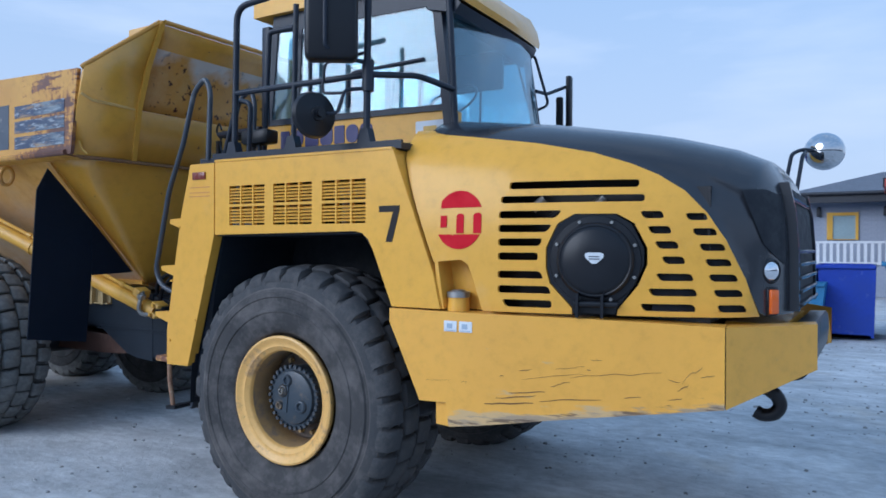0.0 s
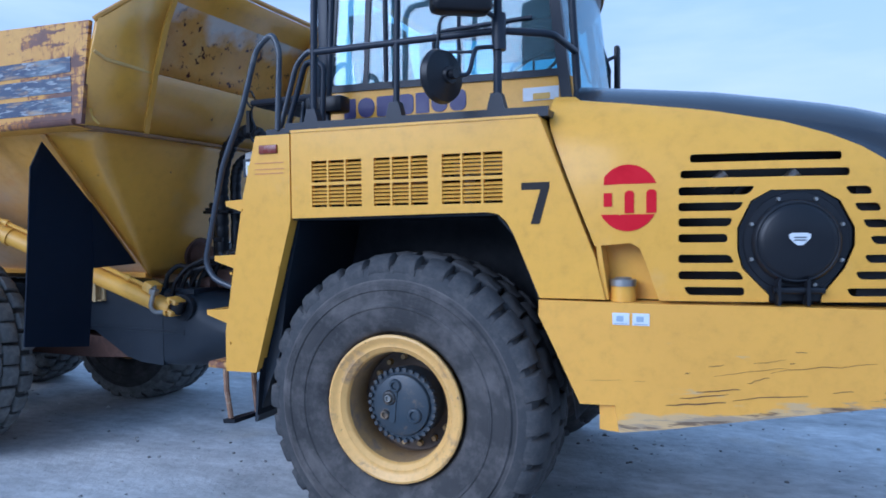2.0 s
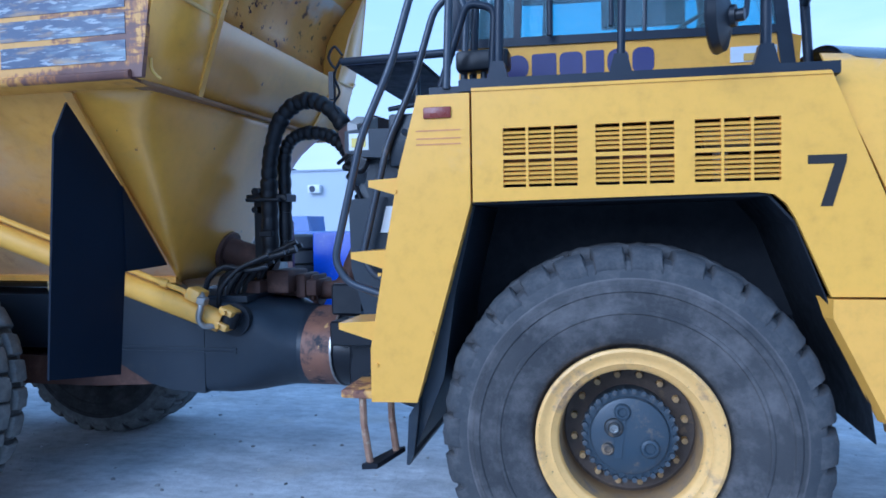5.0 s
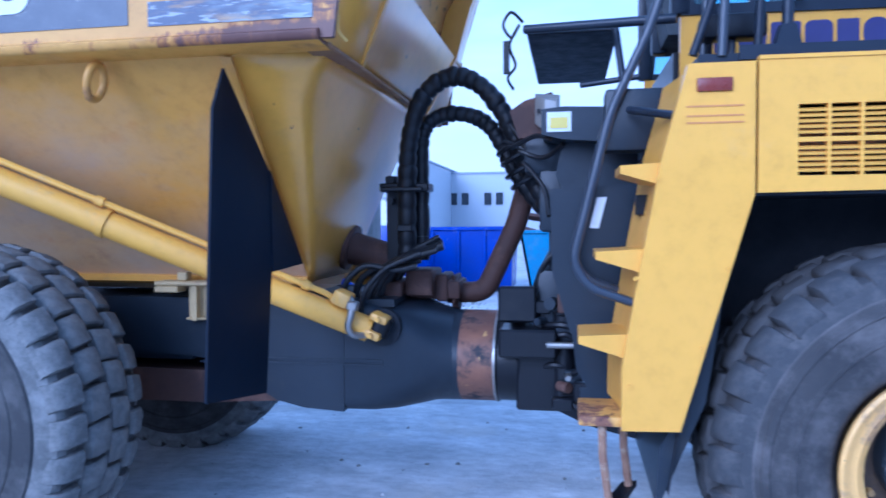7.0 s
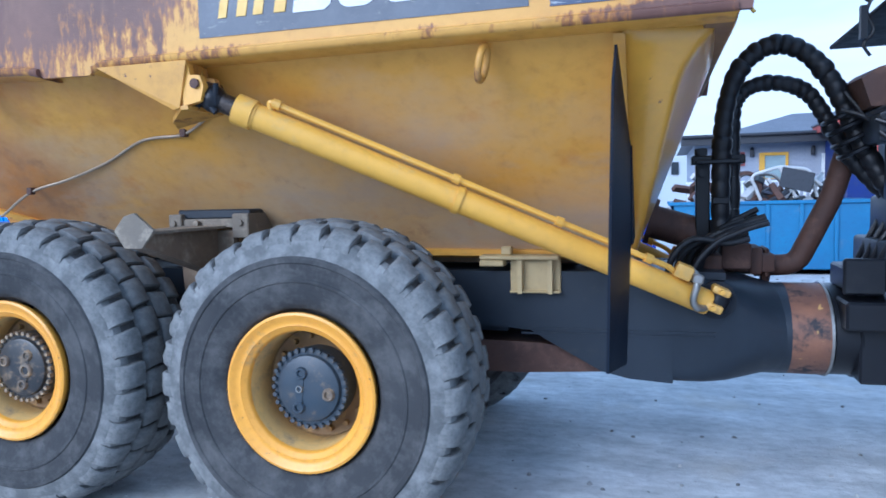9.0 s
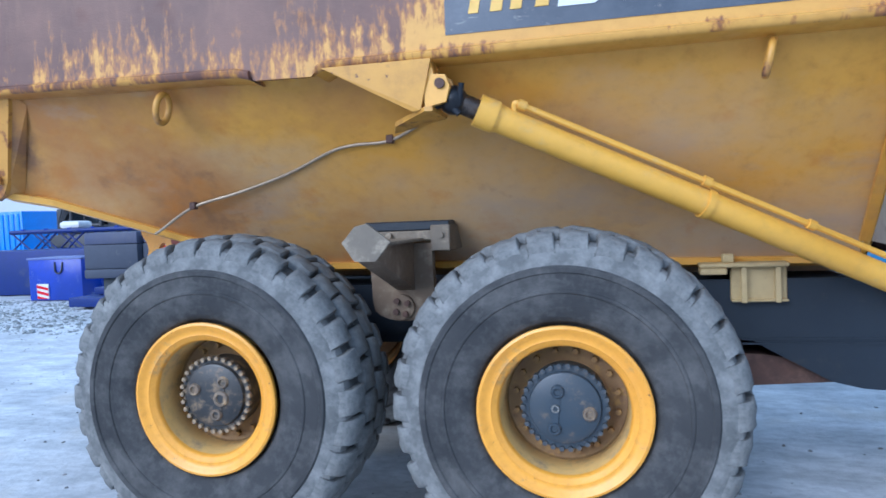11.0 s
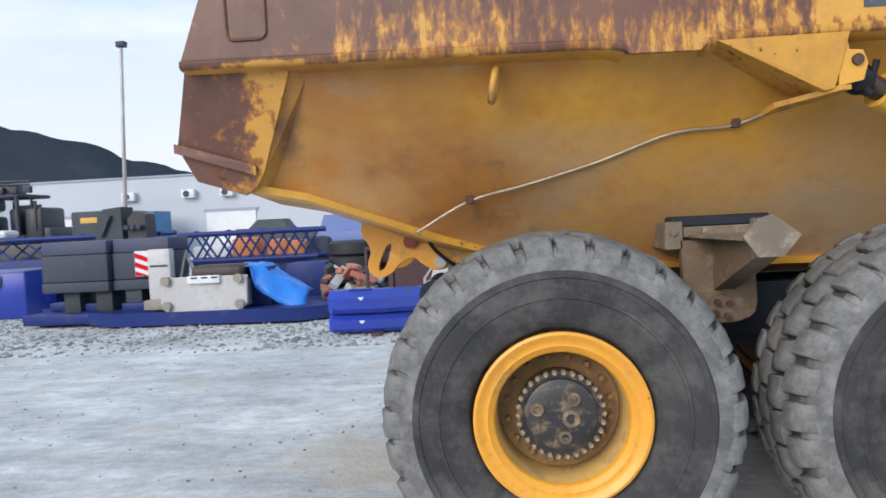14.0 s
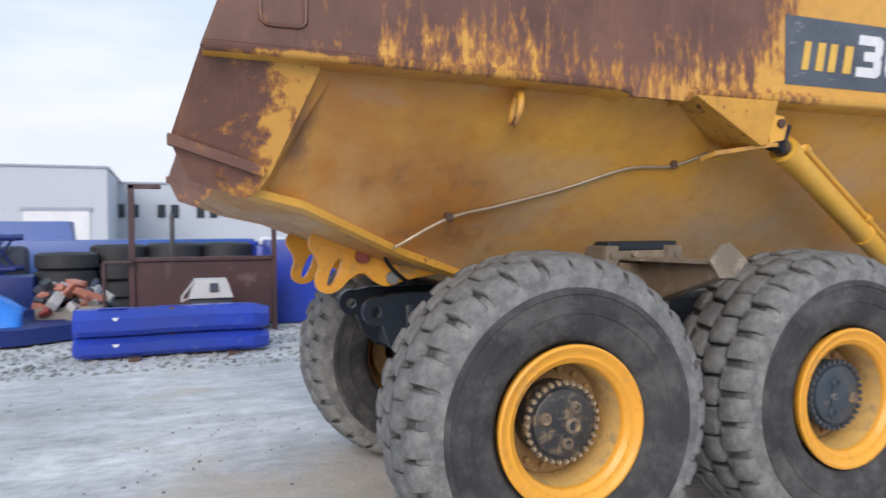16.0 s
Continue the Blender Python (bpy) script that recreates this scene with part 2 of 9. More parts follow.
HUBBLACK = shade("oily_black_hub", (0.02, 0.022, 0.025), 0.5, second=(0.05, 0.048, 0.045), dirt=(0.24, 0.17, 0.1), dirt_at=0.52, dirt_soft=0.15, big=6, small=40, bump=0.2)
STEEL = shade("worn_steel", (0.42, 0.41, 0.39), 0.4, 0.8, second=(0.3, 0.29, 0.27), bump=0.1)
WHITE = shade("white_paint", (0.72, 0.73, 0.74), 0.5, second=(0.62, 0.63, 0.65), dirt=(0.4, 0.39, 0.37), dirt_at=0.62, dirt_soft=0.2, bump=0.05)
CREAM = shade("cream_sticker", (0.75, 0.78, 0.8), 0.4, bump=0.02)
RED = shade("red_film", (0.60, 0.008, 0.022), 0.6, second=(0.54, 0.008, 0.02), bump=0.02, spec=0.12)
ENGINE = shade("brown_engine_dust", (0.30, 0.17, 0.09), 0.8, second=(0.16, 0.09, 0.05), bump=0.2, big=5)
PIPEGREY = shade("pale_pipe_grey", (0.42, 0.41, 0.39), 0.5, second=(0.32, 0.31, 0.29), bump=0.05)
NAVY = shade("navy_film", (0.035, 0.03, 0.12), 0.4, second=(0.05, 0.045, 0.15), bump=0.02)
INK = shade("black_film", (0.03, 0.027, 0.026), 0.65, second=(0.045, 0.04, 0.038), bump=0.02, spec=0.12)
BLUEFILM = shade("scratched_blue_film", (0.028, 0.046, 0.105), 0.5, second=(0.065, 0.085, 0.13), dirt=(0.40, 0.27, 0.15), dirt_at=0.5, dirt_soft=0.16, big=2.4, small=9, streak=(1.6, 1, 2.6), bump=0.05, chips=(0.30, 0.32, 0.34), chips_at=0.56)
for node in BLUEFILM.node_tree.nodes:
    if node.type == "MAPPING":
        node.inputs["Rotation"].default_value = (0, radians(38), 0)
        node.inputs["Scale"].default_value = (0.7, 1, 4.2)
n, l = BLUEFILM.node_tree.nodes, BLUEFILM.node_tree.links
co, sep, mp, tx, up, mul, cut, wear_sheen = (n.new("ShaderNode" + k) for k in ("TexCoord", "SeparateXYZ", "Mapping", "TexNoise", "MapRange", "Math", "MapRange", "Mix"))
l.new(co.outputs["Object"], sep.inputs[0])
l.new(co.outputs["Object"], mp.inputs[0])
mp.inputs["Rotation"].default_value, mp.inputs["Scale"].default_value = (0, radians(38), 0), (3, 1, 11)
l.new(mp.outputs[0], tx.inputs["Vector"])
tx.inputs["Scale"].default_value, tx.inputs["Detail"].default_value = 2.0, 6
up.inputs[1].default_value, up.inputs[2].default_value, up.inputs[3].default_value, up.inputs[4].default_value = -2.78, -2.5, 0.0, 0.17
l.new(sep.outputs[0], up.inputs[0])
mul.operation = "ADD"
l.new(up.outputs[0], mul.inputs[0])
l.new(tx.outputs["Fac"], mul.inputs[1])
cut.inputs[1].default_value, cut.inputs[2].default_value, cut.inputs[4].default_value = 0.60, 0.80, 0.6
l.new(mul.outputs[0], cut.inputs[0])
wear_sheen.data_type = "RGBA"
l.new(cut.outputs[0], wear_sheen.inputs[0])
l.new(n["Principled BSDF"].inputs["Base Color"].links[0].from_socket, wear_sheen.inputs[6])
wear_sheen.inputs[7].default_value = (0.27, 0.33, 0.35, 1)
l.new(wear_sheen.outputs[2], n["Principled BSDF"].inputs["Base Color"])
GREYFILM = shade("scratched_grey_film", (0.05, 0.062, 0.085), 0.5, second=(0.1, 0.115, 0.14), dirt=(0.3, 0.29, 0.27), dirt_at=0.6, dirt_soft=0.1, big=4, small=40, streak=(1, 1, 3), bump=0.05)
GOLD = shade("yellow_film", (0.72, 0.44, 0.08), 0.45, bump=0.03)
REDLENS = shade("red_lens", (0.20, 0.035, 0.02), 0.3, bump=0.05)
AMBER = shade("amber_lens", (0.85, 0.16, 0.02), 0.22, bump=0.05)
CHROME = shade("chrome", (0.85, 0.86, 0.88), 0.06, 1.0, second=(0.82, 0.83, 0.85), bump=0.0)
MIRROR = shade("dull_mirror_chrome", (0.7, 0.72, 0.75), 0.05, 1.0, second=(0.5, 0.52, 0.55), bump=0.0)


def glass_material(name, tint, rough=0.02, alpha=0.35, film=0.0):
    """A tinted pane under a thin uneven pale film that paints the sky's reflection."""
    m = bpy.data.materials.new(name)
    m.use_nodes = True
    n, l = m.node_tree.nodes, m.node_tree.links
    for x in list(n):
        if x.type == "BSDF_PRINCIPLED":
            n.remove(x)
    gl, tr, mx = n.new("ShaderNodeBsdfGlossy"), n.new("ShaderNodeBsdfTransparent"), n.new("ShaderNodeMixShader")
    gl.inputs["Roughness"].default_value = rough
    gl.inputs["Color"].default_value = (0.9, 0.95, 1, 1)
    tr.inputs["Color"].default_value = (*tint, 1)
    lw = n.new("ShaderNodeLayerWeight")
    lw.inputs["Blend"].default_value = 0.25
    add = n.new("ShaderNodeMath")
    add.operation = "MULTIPLY_ADD"
    add.use_clamp = True
    add.inputs[1].default_value, add.inputs[2].default_value = 0.5, alpha
    l.new(lw.outputs["Facing"], add.inputs[0])
    l.new(add.outputs[0], mx.inputs[0])
    l.new(tr.outputs[0], mx.inputs[1])
    l.new(gl.outputs[0], mx.inputs[2])
    # pale diffuse film: the sky's reflection put into the pane's colour
    df, dust_sheen = n.new("ShaderNodeBsdfDiffuse"), n.new("ShaderNodeMixShader")
    df.inputs["Color"].default_value = (0.58, 0.73, 0.77, 1)
    tx, rg = n.new("ShaderNodeTexNoise"), n.new("ShaderNodeMapRange")
    tx.inputs["Scale"].default_value, tx.inputs["Detail"].default_value = 2.5, 5
    rg.inputs[1].default_value, rg.inputs[2].default_value, rg.inputs[3].default_value, rg.inputs[4].default_value = 0.3, 0.7, film * 0.6, film * 1.4
    l.new(tx.outputs["Fac"], rg.inputs[0])
    l.new(rg.outputs[0], dust_sheen.inputs[0])
    l.new(mx.outputs[0], dust_sheen.inputs[1])
    l.new(df.outputs[0], dust_sheen.inputs[2])
    l.new(dust_sheen.outputs[0], n["Material Output"].inputs[0])
    return m


CLEAR = glass_material("clear_glass", (0.93, 0.96, 0.97), alpha=0.03)
GLASS = glass_material("tinted_cab_glass", (0.62, 0.82, 0.89), alpha=0.03, film=0.07)


# ---- mesh helpers ----
def B():
    return bmesh.new()


def part(name, bm, material, parent=None, label="", smooth=40, at=None):
    """Links a bmesh as one mesh object, under a thing or a part where parent is given."""
    bmesh.ops.recalc_face_normals(bm, faces=bm.faces)
    me = bpy.data.meshes.new(name)
    bm.to_mesh(me)
    bm.free()
    for mt in (material if isinstance(material, (list, tuple)) else [material]):
        me.materials.append(mt)
    if smooth:
        me.polygons.foreach_set("use_smooth", [True] * len(me.polygons))
        me.set_sharp_from_angle(angle=radians(smooth))
    ob = new(name, me)
    if at is not None:
        ob.matrix_basis = at
    if parent is not None:
        ob.parent = parent
    return tagged(ob, label)


def same(name, source, m, parent=None):
    """Another object on the mesh of source."""
    ob = new(name, source.data)
    ob.matrix_basis = m
    if parent is not None:
        ob.parent = parent
    return ob


def thing(name, label, category, group="", kind=""):
    return tagged(new(name), label, category, group, kind)


def bevel(bm, width, seg=2, angle=25, faces=None):
    edges = [e for e in bm.edges if len(e.link_faces) == 2 and e.calc_face_angle(0) > radians(angle)]
    bmesh.ops.bevel(bm, geom=edges, offset=width, offset_type="OFFSET", segments=seg, profile=0.5, affect="EDGES", clamp_overlap=True)
    return bm


def box(bm, x0, x1, y0, y1, z0, z1, m=None):
    r = bmesh.ops.create_cube(bm, size=1)
    for v in r["verts"]:
        v.co = Vector(((x0 + x1) / 2 + v.co.x * (x1 - x0), (y0 + y1) / 2 + v.co.y * (y1 - y0), (z0 + z1) / 2 + v.co.z * (z1 - z0)))
        if m:
            v.co = m @ v.co
    return bm


def solid(bm, a, b):
    """Joins two equal rings of points, and closes both ends."""
    va, vb = [bm.verts.new(p) for p in a], [bm.verts.new(p) for p in b]
    n = len(va)
    bm.faces.new(va)
    bm.faces.new(list(reversed(vb)))
    for i in range(n):
        bm.faces.new((va[i], va[(i + 1) % n], vb[(i + 1) % n], vb[i]))
    return bm


def slab(bm, poly, y0, y1):
    """A polygon in x, z between two y."""
    return solid(bm, [(x, y0, z) for x, z in poly], [(x, y1, z) for x, z in poly])


def cyl(bm, p, q, r, r2=None, seg=16):
    p, q = Vector(p), Vector(q)
    t = (q - p).to_track_quat("Z", "Y").to_matrix()
    ring = [t @ Vector((math.cos(a), math.sin(a), 0)) for a in (2 * math.pi * i / seg for i in range(seg))]
    return solid(bm, [p + v * r for v in ring], [q + v * (r if r2 is None else r2) for v in ring])


def spline(pts, per=6):
    """Points along a smooth line through pts."""
    pts = [Vector(p) for p in pts]
    out = []
    for i in range(len(pts) - 1):
        a, b, c, d = pts[max(i - 1, 0)], pts[i], pts[i + 1], pts[min(i + 2, len(pts) - 1)]
        for k in range(per):
            t = k / per
            out.append(0.5 * ((2 * b) + (c - a) * t + (2 * a - 5 * b + 4 * c - d) * t * t + (3 * b - a - 3 * c + d) * t ** 3))
    return out + [pts[-1]]


def tube(bm, pts, r, seg=10, wave=None):
    """A pipe along pts. wave: a function of the step that gives the radius."""
    pts = [Vector(p) for p in pts]
    rings = []
    up = Vector((0.3, 0.9, 0.2)).normalized()
    for i, p in enumerate(pts):
        d = (pts[min(i + 1, len(pts) - 1)] - pts[max(i - 1, 0)]).normalized()
        s = d.cross(up).normalized()
        u = s.cross(d).normalized()
        rr = wave(i) if wave else r
        rings.append([bm.verts.new(p + (s * math.cos(a) + u * math.sin(a)) * rr) for a in (2 * math.pi * k / seg for k in range(seg))])
    for a, b in zip(rings, rings[1:]):
        for k in range(seg):
            bm.faces.new((a[k], a[(k + 1) % seg], b[(k + 1) % seg], b[k]))
    bm.faces.new(rings[0])
    bm.faces.new(list(reversed(rings[-1])))
    return bm


def bend(pts, radius=0.06, steps=5):
    """Rounds the corners of a polyline, as bent pipe."""
    pts = [Vector(p) for p in pts]
    out = [pts[0]]
    for a, b, c in zip(pts, pts[1:], pts[2:]):
        u, v = (a - b), (c - b)
        k = min(radius, u.length * 0.45, v.length * 0.45)
        u, v = b + u.normalized() * k, b + v.normalized() * k
        out += [u * (1 - t) ** 2 + b * 2 * t * (1 - t) + v * t * t for t in (i / steps for i in range(steps + 1))]
    return out + [pts[-1]]


def lathe(bm, profile, seg=48, centre=(0, 0, 0), closed=False):
    """Turns (radius, y) pairs about the y axis."""
    c = Vector(centre)
    rings = [[bm.verts.new(c + Vector((r * math.cos(2 * math.pi * k / seg), y, r * math.sin(2 * math.pi * k / seg)))) for k in range(seg)] for r, y in profile]
    for a, b in list(zip(rings, rings[1:])) + ([(rings[-1], rings[0])] if closed else []):
        for k in range(seg):
            bm.faces.new((a[k], a[(k + 1) % seg], b[(k + 1) % seg], b[k]))
    return rings


def pierced(outer, holes, f, thick, step=0.12):
    """A sheet in x, z with holes, bent by y = f(x, z), of the given thickness to the inside."""
    bm = B()
    edges = []
    for loop in (outer, *holes):
        vs = [bm.verts.new((x, 0, z)) for x, z in loop]
        edges += [bm.edges.new((vs[i], vs[(i + 1) % len(vs)])) for i in range(len(vs))]
    bmesh.ops.triangle_fill(bm, use_beauty=True, use_dissolve=False, edges=edges)
    xs, zs = [v.co.x for v in bm.verts], [v.co.z for v in bm.verts]
    if step:
        for axis, lo, hi in ((0, min(xs), max(xs)), (2, min(zs), max(zs))):
            k = lo + step
            while k < hi - 0.01:
                co, no = Vector((0, 0, 0)), Vector((0, 0, 0))
                co[axis], no[axis] = k, 1
                bmesh.ops.bisect_plane(bm, geom=bm.verts[:] + bm.edges[:] + bm.faces[:], dist=1e-5, plane_co=co, plane_no=no)
                k += step
    r = bmesh.ops.extrude_face_region(bm, geom=bm.faces[:])
    back = {v for v in r["geom"] if isinstance(v, bmesh.types.BMVert)}
    for v in bm.verts:
        v.co.y = f(v.co.x, v.co.z) + (thick if v in back else 0)
    return bm


def round_rect(x0, x1, z0, z1, r, n=4):
    out = []
    for cx, cz, a0 in ((x1 - r, z1 - r, 0), (x0 + r, z1 - r, 90), (x0 + r, z0 + r, 180), (x1 - r, z0 + r, 270)):
        out += [(cx + r * math.cos(radians(a0 + 90 * i / n)), cz + r * math.sin(radians(a0 + 90 * i / n))) for i in range(n + 1)]
    return out


def rounded(loop, times=2):
    """Cuts the corners of a closed polygon."""
    for _ in range(times):
        loop = [q for (ax, az), (bx, bz) in zip(loop, loop[1:] + loop[:1]) for q in ((0.75 * ax + 0.25 * bx, 0.75 * az + 0.25 * bz), (0.25 * ax + 0.75 * bx, 0.25 * az + 0.75 * bz))]
    return loop


def lerp(table, x):
    """Straight interpolation in (x, value) pairs."""
    if x <= table[0][0]:
        return table[0][1]
    for (a, va), (b, vb) in zip(table, table[1:]):
        if x <= b:
            return va + (vb - va) * (x - a) / (b - a)
    return table[-1][1]


# ---- the ground ----
def ground_material():
    """Pale packed gravel: dusty patches, wheel lines along the truck, dark specks."""
    m = shade("packed_gravel", (0.55, 0.55, 0.545), 0.9, second=(0.45, 0.455, 0.46), dirt=(0.63, 0.625, 0.61), dirt_at=0.5, dirt_soft=0.2, big=0.35, small=3.0, bump=0.7, grain=28, spec=0.25)
    n, l = m.node_tree.nodes, m.node_tree.links
    b = n["Principled BSDF"]
    colour = b.inputs["Base Color"].links[0].from_socket
    co = n.new("ShaderNodeTexCoord")
    for scale, stretch, lo, hi, lift, dark in ((1.5, (0.16, 1.7, 1), 0.38, 0.66, 1.06, 0.91), (0.8, (0.6, 1.2, 1), 0.36, 0.68, 1.16, 0.8), (2.6, (0.7, 1.3, 1), 0.36, 0.7, 1.12, 0.8), (11.0, (0.8, 1.2, 1), 0.42, 0.66, 1.08, 0.86), (40.0, (0.8, 1.3, 1), 0.6, 0.7, 1.0, 0.7), (90.0, (1, 1, 1), 0.62, 0.7, 1.0, 0.55)):
        mp = n.new("ShaderNodeMapping")
        mp.inputs["Scale"].default_value = stretch
        l.new(co.outputs["Object"], mp.inputs[0])
        t = n.new("ShaderNodeTexNoise")
        t.inputs["Scale"].default_value, t.inputs["Detail"].default_value, t.inputs["Roughness"].default_value = scale, 8, 0.65
        l.new(mp.outputs[0], t.inputs["Vector"])
        r = n.new("ShaderNodeMapRange")
        r.inputs[1].default_value, r.inputs[2].default_value, r.inputs[3].default_value, r.inputs[4].default_value = lo, hi, lift, dark
        l.new(t.outputs["Fac"], r.inputs[0])
        x = n.new("ShaderNodeMix")
        x.data_type, x.blend_type = "RGBA", "MULTIPLY"
        x.inputs[0].default_value = 1.0
        l.new(colour, x.inputs[6])
        l.new(r.outputs[0], x.inputs[7])
        colour = x.outputs[2]
    # spilt tan sand: one patch by the rear wheels, traces elsewhere
    mp, far, fall, t, plus, cut, x = (n.new("ShaderNode" + k) for k in ("Mapping", "VectorMath", "MapRange", "TexNoise", "Math", "MapRange", "Mix"))
    mp.inputs["Location"].default_value, mp.inputs["Scale"].default_value = (6.7 * 0.6, -0.55, 0), (0.6, 1.0, 1.0)
    l.new(co.outputs["Object"], mp.inputs[0])
    far.operation = "LENGTH"
    l.new(mp.outputs[0], far.inputs[0])
    fall.inputs[1].default_value, fall.inputs[2].default_value, fall.inputs[3].default_value, fall.inputs[4].default_value = 0.2, 1.1, 0.3, 0.0
    l.new(far.outputs["Value"], fall.inputs[0])
    t.inputs["Scale"].default_value, t.inputs["Detail"].default_value = 1.1, 7
    l.new(co.outputs["Object"], t.inputs["Vector"])
    l.new(fall.outputs[0], plus.inputs[0])
    l.new(t.outputs["Fac"], plus.inputs[1])
    cut.inputs[1].default_value, cut.inputs[2].default_value, cut.inputs[4].default_value = 0.58, 0.76, 0.6
    l.new(plus.outputs[0], cut.inputs[0])
    x.data_type = "RGBA"
    l.new(cut.outputs[0], x.inputs[0])
    l.new(colour, x.inputs[6])
    x.inputs[7].default_value = (0.50, 0.435, 0.34, 1)
    l.new(x.outputs[2], b.inputs["Base Color"])
    return m


GROUND = ground_material()


def build_ground():
    bm = B()
    xs = sorted({round(v, 3) for v in [-1500, -700, -300, -150, -90, -60, -40, -30] + [-24 + 0.35 * i for i in range(98)] + [14, 22, 35, 60, 120, 300, 700, 1500]})
    ys = sorted({round(v, 3) for v in [-1500, -500, -120, -40, -20, -12] + [-8 + 0.35 * i for i in range(80)] + [22, 26, 32, 40, 60, 100, 200, 500, 1500]})
    grid = []
    for y in ys:
        row = []
        for x in xs:
            near = -24 < x < 10 and -8 < y < 20
            h = 0.018 * noise.noise(Vector((x * 0.55, y * 0.55, 3))) + 0.012 * noise.noise(Vector((x * 1.7, y * 0.8, 8))) if near else 0
            row.append(bm.verts.new((x, y, h - 0.012)))
        grid.append(row)
    for a, b in zip(grid, grid[1:]):
        for i in range(len(xs) - 1):
            bm.faces.new((a[i], a[i + 1], b[i + 1], b[i]))
    ob = part("ground", bm, GROUND, smooth=180)
    tagged(ob, "pale grey packed gravel yard, dusty and rutted", "ground", kind="structure")


build_ground()

# ---- the truck: x forward, the walker's side at minus y ----
truck = thing("dump_truck", "yellow six-wheeled articulated dump truck with rusty tipping body", "truck")
AXLES = (0.055, -4.21, -6.013)
HUB_Z, MID = 0.765, 1.10
WHEELS = {0.055: (0.768, 0.975), -4.21: (0.767, 0.992), -6.013: (0.792, 0.985)}  # hub height, scale


def tyre_mesh(dusty):
    bm = B()
    half = [(0.385, -0.225), (0.406, -0.245), (0.412, -0.272), (0.424, -0.286), (0.446, -0.298), (0.50, -0.312), (0.548, -0.319), (0.552, -0.325), (0.566, -0.326), (0.570, -0.321), (0.64, -0.322), (0.645, -0.328), (0.668, -0.327), (0.676, -0.316), (0.70, -0.312), (0.742, -0.304), (0.768, -0.288), (0.785, -0.25), (0.79, -0.1)]
    prof = half + [(r, -y) for r, y in reversed(half)]
    lathe(bm, prof, 72)
    for v in bm.verts:
        if v.co.z < -0.80:
            v.co.z = -0.80
    for f in bm.faces:
        c = f.calc_center_median()
        far = math.hypot(c.x, c.z)
        # tread floor takes the darker groove tone, with its shade painted in
        f.material_index = 2 if far >= 0.78 else 1 if far > (0.672 if dusty else 0.72) else 0
    return bm


LUGS = 30


def lug_mesh(side, seed, inner):
    """One worn tread block: over the shoulder, or beside the middle groove."""
    rnd = random.Random(seed)
    bm = B()
    w = 2 * math.pi / LUGS
    if inner:
        st = [(0.822, 0.143, 0.53, 0.40, 0.05), (0.838, 0.134, 0.54, 0.43, 0.056), (0.846, 0.09, 0.57, 0.435, 0.056), (0.847, 0.02, 0.61, 0.435, 0.056), (0.836, 0.006, 0.62, 0.41, 0.05)]
    else:
        st = [(0.722, 0.300, 0.00, 0.40, 0.002), (0.744, 0.305, 0.00, 0.395, 0.014), (0.772, 0.304, 0.0, 0.385, 0.034), (0.797, 0.292, 0.01, 0.38, 0.046), (0.820, 0.268, 0.02, 0.38, 0.054), (0.835, 0.22, 0.045, 0.39, 0.056), (0.839, 0.178, 0.07, 0.39, 0.056), (0.824, 0.165, 0.08, 0.37, 0.05)]
    rings = []
    cut = rnd.uniform(0.25, 0.6)
    for r, y, tw, hw, depth in st:
        ring = []
        worn = rnd.uniform(0, 0.007)
        for s_, k, d in ((-1, 1.1, depth), (-1, 1.02, 0.018), (-1, 0.9, 0.004), (-1, cut * 0.6, 0.002 + worn), (1, cut * 0.6, 0.0), (1, 0.9, 0.004 + worn * 0.6), (1, 1.02, 0.018), (1, 1.1, depth)):
            a = (tw + s_ * hw * k + rnd.uniform(-0.018, 0.018)) * w
            d = min(d, depth) + rnd.uniform(0, 0.003)
            ring.append(bm.verts.new(((r - d) * math.cos(a), side * (y + rnd.uniform(-0.004, 0.002)), (r - d) * math.sin(a))))
        rings.append(ring)
    for a, b in zip(rings, rings[1:]):
        for k in range(7):
            # block flanks in the darker tone, painting the shade between blocks
            bm.faces.new((a[k], a[k + 1], b[k + 1], b[k])).material_index = 1 if k in (0, 6) else 0
    bm.faces.new(rings[0])
    bm.faces.new(rings[-1])
    return bm


